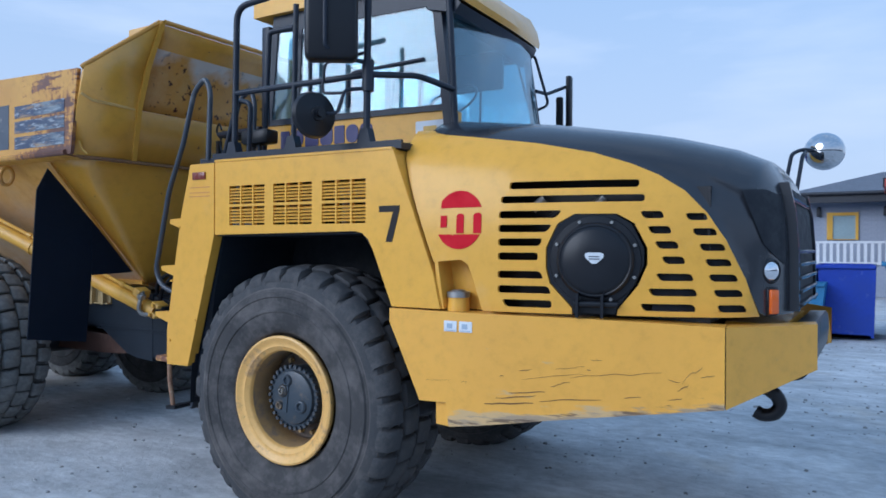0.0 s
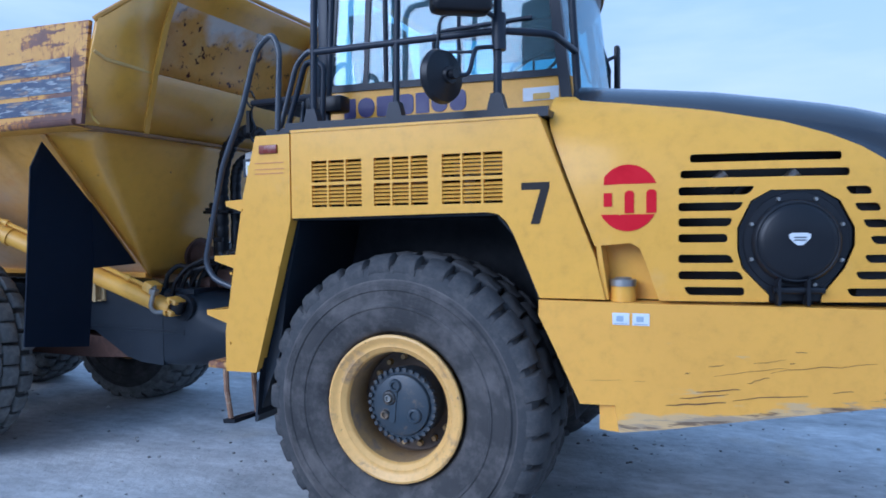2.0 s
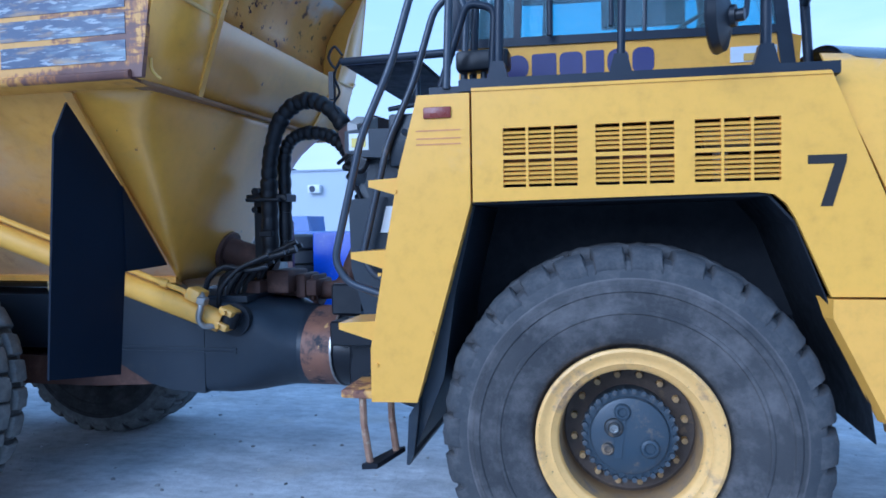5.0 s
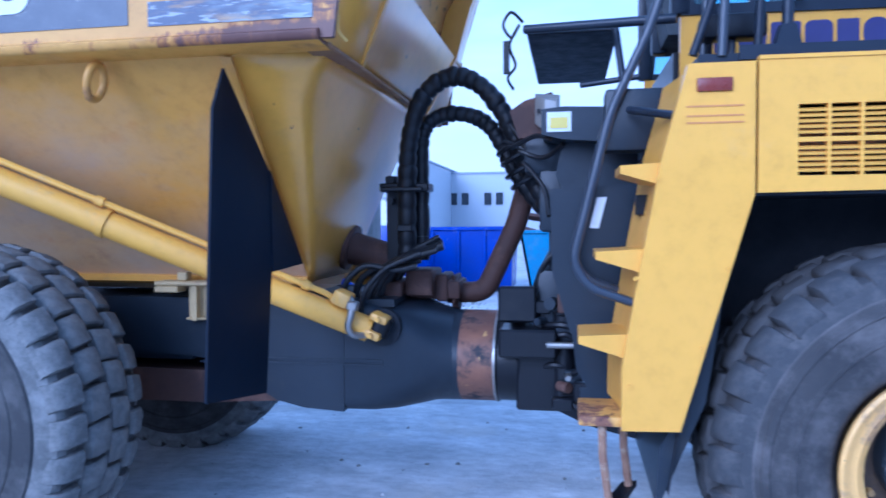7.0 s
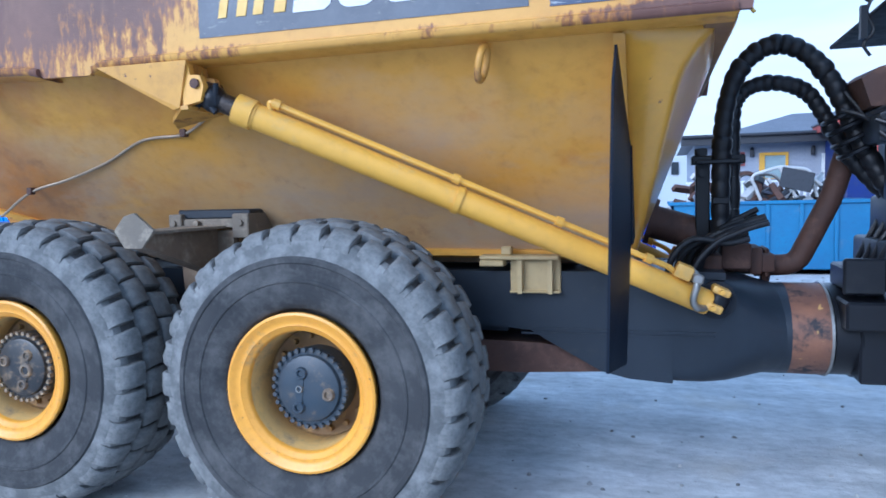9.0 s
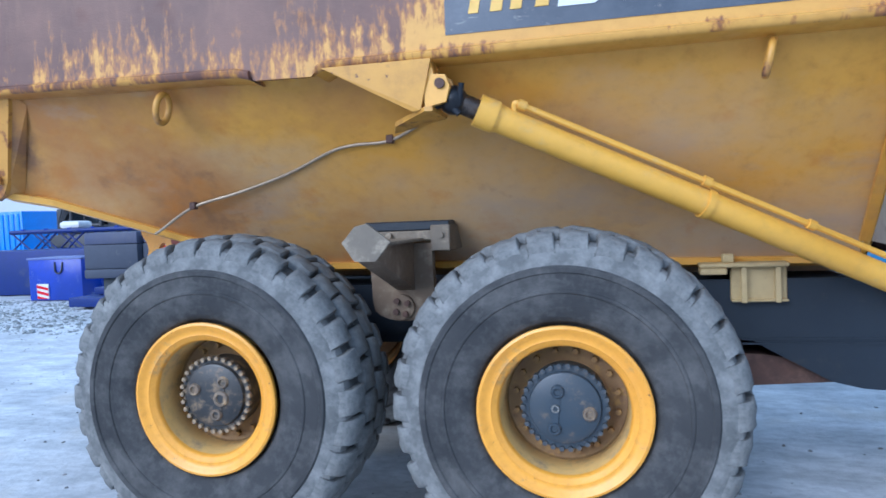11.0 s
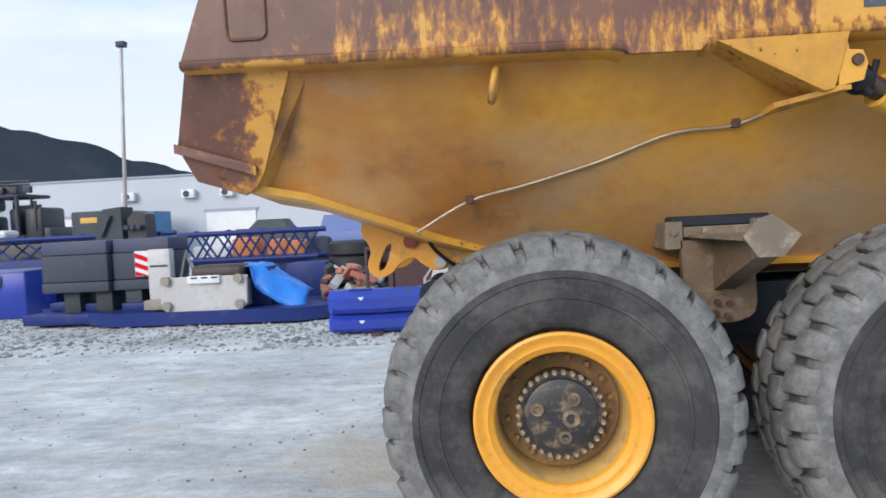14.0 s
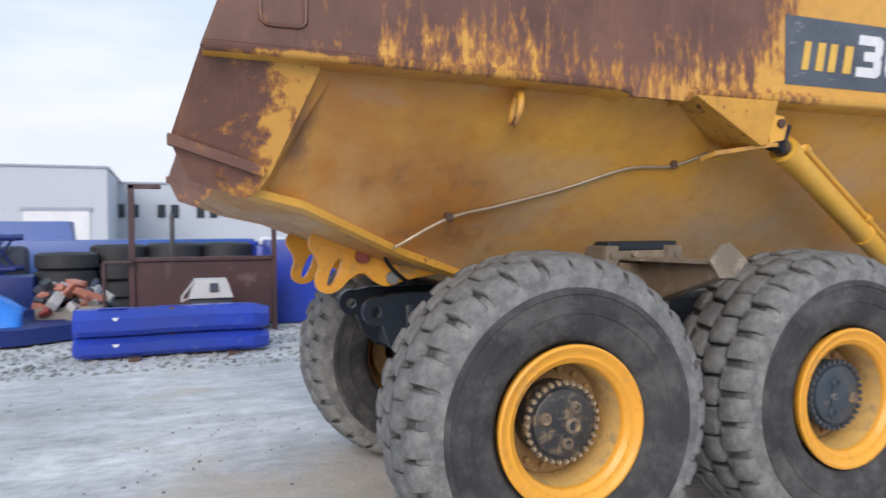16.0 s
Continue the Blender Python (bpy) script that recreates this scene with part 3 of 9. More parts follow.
def build_wheel(x, near, front):
    hub_z, size = WHEELS[x]
    m = pose(x, -MID if near else MID, hub_z, 0, 0, 0 if near else 180) @ Matrix.Diagonal((size, 1, size, 1))
    spin = pose(0, 0, 0, 0, random.uniform(0, 14), 0)
    bm = B()
    # rim: lip, lock ring, barrel, disc
    prof = [(0.388, -0.26), (0.402, -0.292), (0.400, -0.306), (0.388, -0.311), (0.376, -0.306), (0.366, -0.298), (0.345, -0.290), (0.335, -0.292), (0.330, -0.286), (0.312, -0.278), (0.304, -0.268), (0.300, -0.25), (0.296, -0.19), (0.288, -0.07), (0.36, 0.1), (0.388, 0.26)]
    lathe(bm, prof, 64)
    for f in bm.faces:
        c = f.calc_center_median()
        f.material_index = 1 if c.y > -0.255 and math.hypot(c.x, c.z) < 0.33 else 0
    wheel = part("wheel", bm, [RIM_P, BARREL] if front else [RIM_Y, BARREL_Y], truck, "pale yellow steel rim, dusty" if front else "deep yellow steel rim, scuffed", at=m)
    bm = B()
    lathe(bm, [(0.292, -0.09), (0.284, -0.062), (0.19, -0.05), (0.19, 0.02), (0.3, 0.04)], 48, closed=True)
    part("wheel_disc", bm, DISC_F if front else DISC, wheel, "brown grimy wheel disc")
    key = front
    if key not in TYRES:
        ob = part("tyre", tyre_mesh(not front), [RUBBER, TREAD, RUBBER] if front else [RUBBER_D, TREAD_D, GROOVE_SHADE], wheel, "worn black tyre with deep block tread", smooth=32)
        TYRES[key] = ob
    else:
        same("tyre", TYRES[key], Matrix.Identity(4), wheel)["label"] = "worn black tyre with deep block tread"
    for side in (-1, 1):
        for i in range(LUGS):
            turn = -360 * (i + (0.5 if side > 0 else 0)) / LUGS + random.uniform(-0.7, 0.7)
            for inner in (False, True):
                lk = (front, side, i % 5, inner)
                if lk not in TYRES:
                    TYRES[lk] = part("tread_block", lug_mesh(side, i + 10 * side + 100 * inner, inner), [TREAD, RUBBER] if front else [TREAD_D, GROOVE_SHADE], wheel, at=pose(0, 0, 0, 0, turn, 0), smooth=48)
                else:
                    same("tread_block", TYRES[lk], pose(0, 0, 0, 0, turn, 0) @ Matrix.Diagonal((random.uniform(0.99, 1.003), random.uniform(0.98, 1.012), random.uniform(0.95, 1.03), 1)), wheel)
    bm = B()
    hub = HUBGREY if front or x > -5 else HUBBLACK
    depth = -0.215
    r = lathe(bm, [(0.194, -0.06), (0.194, -0.15), (0.202, -0.156), (0.202, -0.184), (0.198, -0.190), (0.172, -0.190), (0.166, depth + 0.006), (0.155, depth), (0.05, depth - 0.004)], 56)
    bm.faces.new(r[-1])
    hub_ob = part("hub", bm, hub, wheel, "grey-blue hub cover" if hub is HUBGREY else "oily black hub cover")
    if not near:
        return
    # bolts round the cover
    bm = B()
    cyl(bm, (0, 0, 0), (0, -0.026, 0), 0.0145, 0.0125, 6)
    bolt = None
    for i in range(30):
        a = 2 * math.pi * i / 30
        mt = pose(0.196 * math.cos(a), -0.182, 0.196 * math.sin(a), 0, 17 * i, 0)
        if bolt is None:
            bolt = part("bolt", bm, HUBGREY if hub is HUBGREY else BOLTS, wheel, at=mt)
        else:
            same("bolt", bolt, mt, wheel)
    # nuts on the disc
    bm = B()
    cyl(bm, (0, 0, 0), (0, -0.028, 0), 0.0165, 0.0145, 6)
    nut = None
    for i in range(16):
        a = 2 * math.pi * (i + 0.5) / 16
        mt = pose(0.247 * math.cos(a), -0.06, 0.247 * math.sin(a))
        if nut is None:
            nut = part("wheel_nut", bm, BARREL_Y if front else DISC, wheel, at=mt)
        else:
            same("wheel_nut", nut, mt, wheel)
    # plugs on the cover: x, z, radius, material
    if front:
        plugs = [(-0.066, 0.038, 0.040, HUBBLACK), (-0.066, 0.038, 0.021, STEEL), (-0.094, -0.057, 0.026, HUBBLACK), (-0.03, 0.108, 0.034, HUBGREY), (0.085, -0.047, 0.040, HUBGREY)]
    elif hub is HUBGREY:
        plugs = [(-0.042, 0.0, 0.020, STEEL), (0.114, -0.023, 0.031, BOLTS), (-0.03, 0.08, 0.030, HUBGREY), (-0.05, -0.095, 0.030, HUBGREY)]
    else:
        plugs = [(0.045, -0.015, 0.041, BOLTS), (-0.107, 0.032, 0.031, BOLTS), (0.06, 0.072, 0.030, BOLTS), (0.015, -0.10, 0.030, BOLTS)]
    for i, (px, pz, pr, mat) in enumerate(plugs):
        bm = B()
        up = 0.012 if i == 1 and front else 0.0
        r = lathe(bm, [(pr * 1.12, depth + 0.004), (pr, depth - 0.014 - up), (pr * 0.86, depth - 0.018 - up), (pr * 0.62, depth - 0.018 - up), (pr * 0.5, depth - 0.006 - up)], 18, (px, 0, pz))
        bm.faces.new(r[-1])
        part("plug", bm, mat, wheel, "greasy steel plug")
    # cast web between the plugs
    web = [(-0.01, -0.1), (0.04, -0.1), (0.075, 0.075), (0.045, 0.075)] if hub is HUBBLACK else [(-0.07, -0.095), (-0.035, -0.095), (-0.015, 0.085), (-0.05, 0.085)]
    part("hub_web", bevel(slab(B(), web, depth - 0.009, depth + 0.004), 0.004, 1), hub, wheel, smooth=30)
    # air valve
    bm = B()
    tube(bm, bend([(0.2, -0.07, -0.24), (0.2, -0.13, -0.24), (0.235, -0.2, -0.26), (0.25, -0.26, -0.2)], 0.03), 0.008, 6)
    part("valve", bm, RUST, wheel)


TYRES = {}
for ax in AXLES:
    for near in (True, False):
        build_wheel(ax, near, ax > -1)

# ---- front unit: skirt panels ----
PANEL_Y = -1.345


def side_y(x, z):
    return PANEL_Y


def grilles():
    """Three louvre panels, each two rows of three."""
    return [(x, x + w) for x, w in ((-0.465, 0.315), (-0.075, 0.315), (0.32, 0.325))]


holes = []
for a, b in grilles():
    cw = (b - a - 2 * 0.012) / 3
    for j in range(3):
        for z0, z1 in ((1.835, 1.955), (1.972, 2.09)):
            x0 = a + j * (cw + 0.012)
            holes.append([(x0, z0), (x0 + cw, z0), (x0 + cw, z1), (x0, z1)])
arch = [(-0.6, 1.775), (0.56, 1.79), (0.62, 1.78), (0.665, 1.74), (0.70, 1.68), (0.83, 1.37), (1.145, 1.37), (1.10, 1.56), (0.848, 2.205), (0.833, 2.245), (-0.6, 2.255)]
ret = [(1.148, 1.37), (1.102, 1.56), (0.850, 2.205), (0.835, 2.245)]
bm = B()
for (xa, za), (xb, zb) in zip(ret, ret[1:]):
    solid(bm, [(xa - 0.012, PANEL_Y + 0.004 + 0, za), (xa, PANEL_Y + 0.004 + 0, za), (xa, PANEL_Y + 0.16, za), (xa - 0.012, PANEL_Y + 0.16, za)],
          [(xb - 0.012, PANEL_Y + 0.004 + 0, zb), (xb, PANEL_Y + 0.004 + 0, zb), (xb, PANEL_Y + 0.16, zb), (xb - 0.012, PANEL_Y + 0.16, zb)])
part("panel_return", bm, YELLOW, truck, smooth=30)
panel = part("side_panel", pierced(arch, holes, side_y, 0.03, 0.15), YELLOW, truck, "yellow side panel over the front wheel", smooth=0)
bm = slab(B(), [(-0.6, 2.254), (-0.6, 2.268), (0.825, 2.258), (0.833, 2.244)], PANEL_Y - 0.006, PANEL_Y + 0.05)
part("panel_lip", bevel(bm, 0.005, 1), YELLOW, truck, smooth=30)
louvre = None
for a, b in grilles():
    for z0, z1 in ((1.835, 1.955), (1.972, 2.09)):
        for k in range(1, 6):
            z = z0 + (z1 - z0) * k / 6
            if louvre is None:
                bm = B()
                box(bm, -0.1625, 0.1625, -0.008, 0.012, -0.0045, 0.0045)
                louvre = part("louvre", bm, YELLOW, panel, at=pose((a + b) / 2, PANEL_Y + 0.012, z, 20))
            else:
                same("louvre", louvre, pose((a + b) / 2, PANEL_Y + 0.012, z, 20), panel)
bm = B()
box(bm, -0.5, 0.7, -1.0, -0.97, 1.8, 2.2)
part("radiator_core", bm, BLACK, truck)
bm = slab(B(), [(-0.47, 1.86), (-0.30, 1.86), (-0.26, 1.92), (0.10, 1.92), (0.14, 1.87), (0.28, 1.87), (0.28, 2.0), (0.05, 2.04), (-0.47, 2.04)], PANEL_Y + 0.07, PANEL_Y + 0.2)
part("engine_cover", bevel(bm, 0.01, 1), ENGINE, truck, "brown dusty engine cover behind the louvres", smooth=30)
bm = B()
cyl(bm, (0.36, PANEL_Y + 0.10, 2.02), (0.66, PANEL_Y + 0.10, 2.03), 0.045, seg=14)
cyl(bm, (0.43, PANEL_Y + 0.10, 1.83), (0.43, PANEL_Y + 0.10, 2.0), 0.03, seg=12)
part("air_pipe", bm, PIPEGREY, truck, "pale grey air pipe behind the louvres")
bm = B()
for (xa, za), (xb, zb) in zip(ret, ret[1:] + [(0.81, 2.30)]):
    solid(bm, [(xa - 0.03, PANEL_Y + 0.165, za), (xa + 0.07, PANEL_Y + 0.165, za), (xa + 0.07, PANEL_Y + 0.18, za), (xa - 0.03, PANEL_Y + 0.18, za)],
          [(xb - 0.03, PANEL_Y + 0.165, zb), (xb + 0.07, PANEL_Y + 0.165, zb), (xb + 0.07, PANEL_Y + 0.18, zb), (xb - 0.03, PANEL_Y + 0.18, zb)])
part("panel_backing", bm, LINING, truck, smooth=0)

# rear column with three steps
col = [(-0.605, 2.25), (-0.605, 1.77), (-0.86, 0.885), (-1.075, 0.88), (-1.075, 1.12), (-1.005, 1.52), (-0.93, 1.92), (-0.86, 2.17), (-0.84, 2.25)]
bm = slab(B(), [(x - 0.005, z) for x, z in col], PANEL_Y, PANEL_Y + 0.07)
part("fender_column", bevel(bm, 0.016), YELLOW, truck, "yellow rear fender column with steps", smooth=30)
bm = B()
edge = [(-1.06, 0.92), (-1.058, 1.12), (-0.99, 1.52), (-0.915, 1.92), (-0.845, 2.17), (-0.83, 2.24)]
for (xa, za), (xb, zb) in zip(edge, edge[1:]):
    solid(bm, [(xa, PANEL_Y + 0.06, za), (xa + 0.02, PANEL_Y + 0.06, za), (xb + 0.02, PANEL_Y + 0.06, zb), (xb, PANEL_Y + 0.06, zb)], [(xa - 0.05, -0.90, za), (xa - 0.03, -0.90, za), (xb - 0.03, -0.90, zb), (xb - 0.05, -0.90, zb)])
part("column_return", bm, YELLOW, truck, "yellow side plate behind the column", smooth=30)
bm = B()
box(bm, -1.005, -0.96, -1.12, -1.02, 1.70, 1.78)
part("step_sticker", bm, BLACK, truck, "worn black sticker on the side plate")
for sx, sz in ((-1.085, 1.885), (-1.175, 1.56), (-1.24, 1.235)):
    bm = B()
    top = [(sx, sz), (sx + 0.21, sz + 0.012), (sx + 0.21, sz - 0.10), (sx + 0.15, sz - 0.075), (sx + 0.0, sz - 0.03)]
    slab(bm, top, PANEL_Y + 0.025, PANEL_Y + 0.33)
    part("step", bevel(bm, 0.006, 1), YELLOW, truck, "yellow boarding step")
bm = B()
box(bm, -0.815, -0.69, PANEL_Y - 0.012, PANEL_Y + 0.01, 2.145, 2.195)
part("marker_light", bevel(bm, 0.006), REDLENS, truck, "red side marker lens")
FADED = shade("faded_print", (0.62, 0.25, 0.06), 0.5, bump=0.02)
bm = B()
for z in (2.03, 2.055, 2.09):
    box(bm, -0.85, -0.65, PANEL_Y - 0.0025, PANEL_Y + 0.002, z, z + 0.006)
part("warning_strip", bm, FADED, truck, "faded warning sticker lines")
for bx, bz in ((-1.03, 1.46), (-0.95, 1.83), (-1.05, 1.05), (-0.79, 1.2), (-0.7, 1.5)):
    bm = B()
    cyl(bm, (bx, PANEL_Y + 0.002, bz), (bx, PANEL_Y - 0.008, bz), 0.009, seg=6)
    part("panel_bolt", bm, YELLOW, truck)
# wheel arch lining
bm = B()
arc = [(-0.62, 1.765), (0.6, 1.775), (0.70, 1.66), (0.98, 0.93), (1.0, 0.78)]
inner = [(x, z) for x, z in arc]
for (xa, za), (xb, zb) in zip(inner, inner[1:]):
    va = [bm.verts.new(p) for p in ((xa, PANEL_Y + 0.03, za), (xb, PANEL_Y + 0.03, zb), (xb, -0.55, zb), (xa, -0.55, za))]
    bm.faces.new(va)
xa = [(-0.62, 1.765), (-0.86, 0.9), (-0.9, 0.62)]
for (x0, z0), (x1, z1) in zip(xa, xa[1:]):
    bm.faces.new([bm.verts.new(p) for p in ((x0, PANEL_Y + 0.03, z0), (x1, PANEL_Y + 0.05, z1), (x1, -0.55, z1), (x0, -0.55, z0))])
r = bmesh.ops.extrude_face_region(bm, geom=bm.faces[:])
for v in r["geom"]:
    if isinstance(v, bmesh.types.BMVert):
        v.co += Vector((0.0, 0, 0.015))
bmesh.ops.remove_doubles(bm, verts=bm.verts, dist=1e-4)
part("arch_lining", bm, LINING, truck, smooth=0)
bm = B()
box(bm, -1.1, 2.2, -0.5, 0.5, 0.8, 1.25)
box(bm, -0.9, 1.0, -0.56, 0.56, 1.2, 2.2)
part("chassis_front", bm, LINING, truck, smooth=0)
bm = B()
cyl(bm, (0.04, -0.95, HUB_Z), (0.04, 0.95, HUB_Z), 0.16)
part("front_axle", bm, BLACK, truck)
# mud flap behind the front wheel
bm = slab(B(), [(-0.635, 1.76), (-0.605, 1.76), (-0.70, 1.38), (-0.76, 0.98), (-0.93, 0.57), (-0.945, 0.57), (-0.93, 0.80), (-0.87, 0.90)], PANEL_Y + 0.085, -0.30)
part("mud_flap", bm, FRAME, truck, "black rubber mud flap hanging behind the wheel")
# foot stirrup under the column
bm = B()
tube(bm, [(-1.15, -1.27, 0.9), (-1.145, -1.27, 0.75), (-1.12, -1.26, 0.56)], 0.017, 8)
stirrup = part("stirrup_step", bm, STIRRUP, truck, "hanging stirrup step with rusty cream legs")
bm = B()
tube(bm, [(-1.06, -1.12, 0.9), (-1.055, -1.12, 0.75), (-1.035, -1.12, 0.585)], 0.017, 8)
part("stirrup_leg", bm, STIRRUP, stirrup)
bm = solid(B(), [(-1.15, -1.30, 0.55), (-1.08, -1.28, 0.55), (-1.08, -1.28, 0.575), (-1.15, -1.30, 0.575)], [(-1.06, -1.08, 0.565), (-1.0, -1.08, 0.575), (-1.0, -1.08, 0.6), (-1.06, -1.08, 0.59)])
part("stirrup_tread", bevel(bm, 0.004, 1), BLACK, stirrup, "black rubber tread")
bm = B()
box(bm, -1.24, -1.02, -1.32, -1.02, 0.885, 0.925)
part("lower_tread", bevel(bm, 0.01), RUSTYTREAD, truck, "chipped bottom tread with bare rust")

# ---- hood ----
W_T = [(0.8, 1.335), (1.2, 1.33), (1.5, 1.30), (1.95, 1.215), (2.3, 1.10), (2.5, 1.0), (2.62, 0.90), (2.697, 0.76), (2.741, 0.62), (2.765, 0.52)]
T_T = [(0.8, 2.52), (1.0, 2.49), (1.6, 2.42), (2.18, 2.32), (2.5, 2.235), (2.65, 2.17), (2.71, 2.08), (2.747, 1.97), (2.765, 1.87)]
HOOD_Z = 1.37
EDGE = [(0.85, 2.375), (0.955, 2.37), (0.985, 2.345), (1.3, 2.297), (1.6, 2.25), (1.9, 2.185), (2.09, 2.12), (2.22, 2.06), (2.34, 1.98), (2.44, 1.87), (2.52, 1.74), (2.60, 1.55), (2.655, 1.37)]


def hood_y(x, z):
    k = min(max((z - HOOD_Z) / (lerp(T_T, x) - HOOD_Z), 0), 0.999)
    return -lerp(W_T, x) * (1 - k ** 4.5) ** (1 / 4.5)


def slot(x0, x1, z, h=0.038, skew0=0.0, skew1=0.0):
    pts = round_rect(x0, x1, z - h / 2, z + h / 2, 0.014, 3)
    return [(x + (skew0 if x < (x0 + x1) / 2 else skew1) * (zz - z) / h, zz) for x, zz in pts]


holes = [slot(1.515, 2.14, 2.018), slot(1.475, 2.17, 1.945, 0.036)]
for z, x1, sk in ((1.868, 1.775, 0.03), (1.797, 1.73, 0.03), (1.727, 1.69, 0.015), (1.655, 1.675, 0.0), (1.562, 1.695, -0.02), (1.487, 1.735, -0.02)):
    holes.append(slot(1.468, x1, z, skew1=sk))
holes.append(slot(1.5, 1.745, 1.416, skew0=-0.02))
for x0, x1, z in ((2.16, 2.255, 1.862), (2.195, 2.29, 1.788), (2.228, 2.322, 1.715), (2.258, 2.35, 1.642), (2.235, 2.385, 1.56), (2.2, 2.40, 1.487), (2.165, 2.395, 1.413)):
    holes.append(slot(x0, x1, z, 0.036, skew0=-0.02, skew1=-0.012))
for i, (x0, x1) in enumerate(((2.355, 2.44), (2.385, 2.48), (2.415, 2.515), (2.44, 2.54), (2.455, 2.565), (2.475, 2.585), (2.49, 2.60))):
    holes.append(slot(x0, x1, 1.852 - 0.0735 * i, 0.035, skew0=-0.014, skew1=-0.014))
OCT = [(1.845, 1.372), (1.845, 1.40), (1.735, 1.52), (1.715, 1.60), (1.715, 1.70), (1.77, 1.82), (1.85, 1.868), (2.05, 1.868), (2.13, 1.82), (2.19, 1.70), (2.19, 1.62), (2.15, 1.52), (2.06, 1.40), (2.055, 1.372)]
outer = [(0.868, 2.19), (1.095, 1.62), (1.26, 1.635), (1.30, 1.61), (1.325, 1.55), (1.385, 1.37), (1.845, 1.37)] + OCT[1:-1] + [(2.055, 1.37), (2.65, 1.37)] + [(x, z) for x, z in reversed(EDGE[:-1])] + [(0.852, 2.25)]
hood_side = part("hood_side", pierced(outer, holes, hood_y, 0.018, 0.06), YELLOW, truck, "yellow slotted engine side panel")
bm = pierced([(0.9, 1.38), (2.6, 1.38)] + [(x - 0.03, z - 0.01) for x, z in reversed(EDGE)], [], lambda x, z: -hood_y(x, z), 0.018, 0.15)
part("hood_side", bm, YELLOW, truck, "yellow engine side panel")
# pocket with the filler cap
bm = slab(B(), [(1.105, 1.64), (1.30, 1.64), (1.40, 1.365), (1.14, 1.365)], -1.20, -1.18)
slab(bm, [(1.10, 1.66), (1.31, 1.66), (1.31, 1.64), (1.10, 1.64)], -1.31, -1.18)
slab(bm, [(1.12, 1.64), (1.10, 1.64), (1.13, 1.37), (1.16, 1.37)], -1.33, -1.18)
part("filler_pocket", bm, YELLOW, truck)
bm = B()
cyl(bm, (1.215, -1.265, 1.36), (1.215, -1.265, 1.435), 0.062, 0.056, 20)
part("filler_neck", bm, YELLOW, truck)
bm = B()
cyl(bm, (1.215, -1.265, 1.432), (1.215, -1.265, 1.462), 0.062, 0.062, 24)
cyl(bm, (1.215, -1.265, 1.462), (1.215, -1.265, 1.472), 0.045, 0.035, 24)
part("filler_cap", bevel(bm, 0.006), STEEL, truck, "dull steel filler cap")
# dark top and nose in one shell, with a crease along the shoulder
CREASE = [(0.9, 2.34), (1.3, 2.27), (1.71, 2.205), (1.967, 2.168), (2.164, 2.131), (2.325, 2.093), (2.443, 2.058), (2.53, 2.01), (2.66, 1.93)]
bm = B()
xs = [0.94, 0.97, 1.05, 1.2, 1.4, 1.6, 1.8, 1.95, 2.1, 2.22, 2.30, 2.36, 2.42, 2.46, 2.50, 2.53, 2.56, 2.59, 2.62, 2.65, 2.68, 2.70, 2.72, 2.74, 2.755, 2.765]
rows = []
for x in xs:
    zt, w = lerp(T_T, x), lerp(W_T, x)
    zb = lerp(EDGE, x) if x < 2.655 else HOOD_Z
    kb = (zb - HOOD_Z) / (zt - HOOD_Z)
    th0 = math.asin(min(1, max(0, kb)) ** 2.25)
    zc = lerp(CREASE, x)
    ring = []
    for i in range(45):
        th = th0 + (math.pi / 2 - th0) * i / 44
        y, z = (w - 0.004) * max(0, math.cos(th)) ** (1 / 2.25), HOOD_Z + (zt - HOOD_Z) * math.sin(th) ** (1 / 2.25)
        inset = 0.022 * min(1, max(0, (zc - z) / 0.03)) * min(1, max(0, (z - zb) / 0.05)) * min(1, (x - 0.9) / 0.5) * min(1, max(0, (2.66 - x) / 0.1))
        ring.append((-max(0, y - inset), z))
    full = ring + [(-y, z) for y, z in reversed(ring[:-1])]
    rows.append([bm.verts.new((x, y, z)) for y, z in full])
for a, b in zip(rows, rows[1:]):
    for i in range(len(a) - 1):
        bm.faces.new((a[i], a[i + 1], b[i + 1], b[i]))
bm.faces.new(rows[-1])
hood_top = part("hood_top", bm, HOODBLACK, truck, "satin black hood top and nose with a creased shoulder", smooth=38)
bm = B()
box(bm, 0.95, 2.45, -0.98, 0.98, 1.3, 2.0)
box(bm, 1.0, 2.2, -0.9, 0.9, 2.0, 2.1)
part("engine_bay", bm, BLACK, truck, smooth=0)
# added dark sheet, standing for the shade inside the nose slots
part("nose_backing", pierced([(2.2, 1.375), (2.635, 1.375), (2.60, 1.52), (2.46, 1.885), (2.2, 1.9)], [], lambda x, z: hood_y(x, z) + 0.045, 0.012, 0.1), LINING, truck, "dark sheet added behind the nose slots")
for k in range(9):
    bm = B()
    xk = 1.6 + 0.1 * k
    cyl(bm, (xk, hood_y(xk, 1.9) + 0.1, 1.9 - 0.05 * (k % 3)), (xk + 0.06, hood_y(xk, 1.9) + 0.12, 1.95 - 0.05 * (k % 3)), 0.025)
    part("engine_pipe", bm, STEEL if k % 3 == 0 else BLACK, truck)
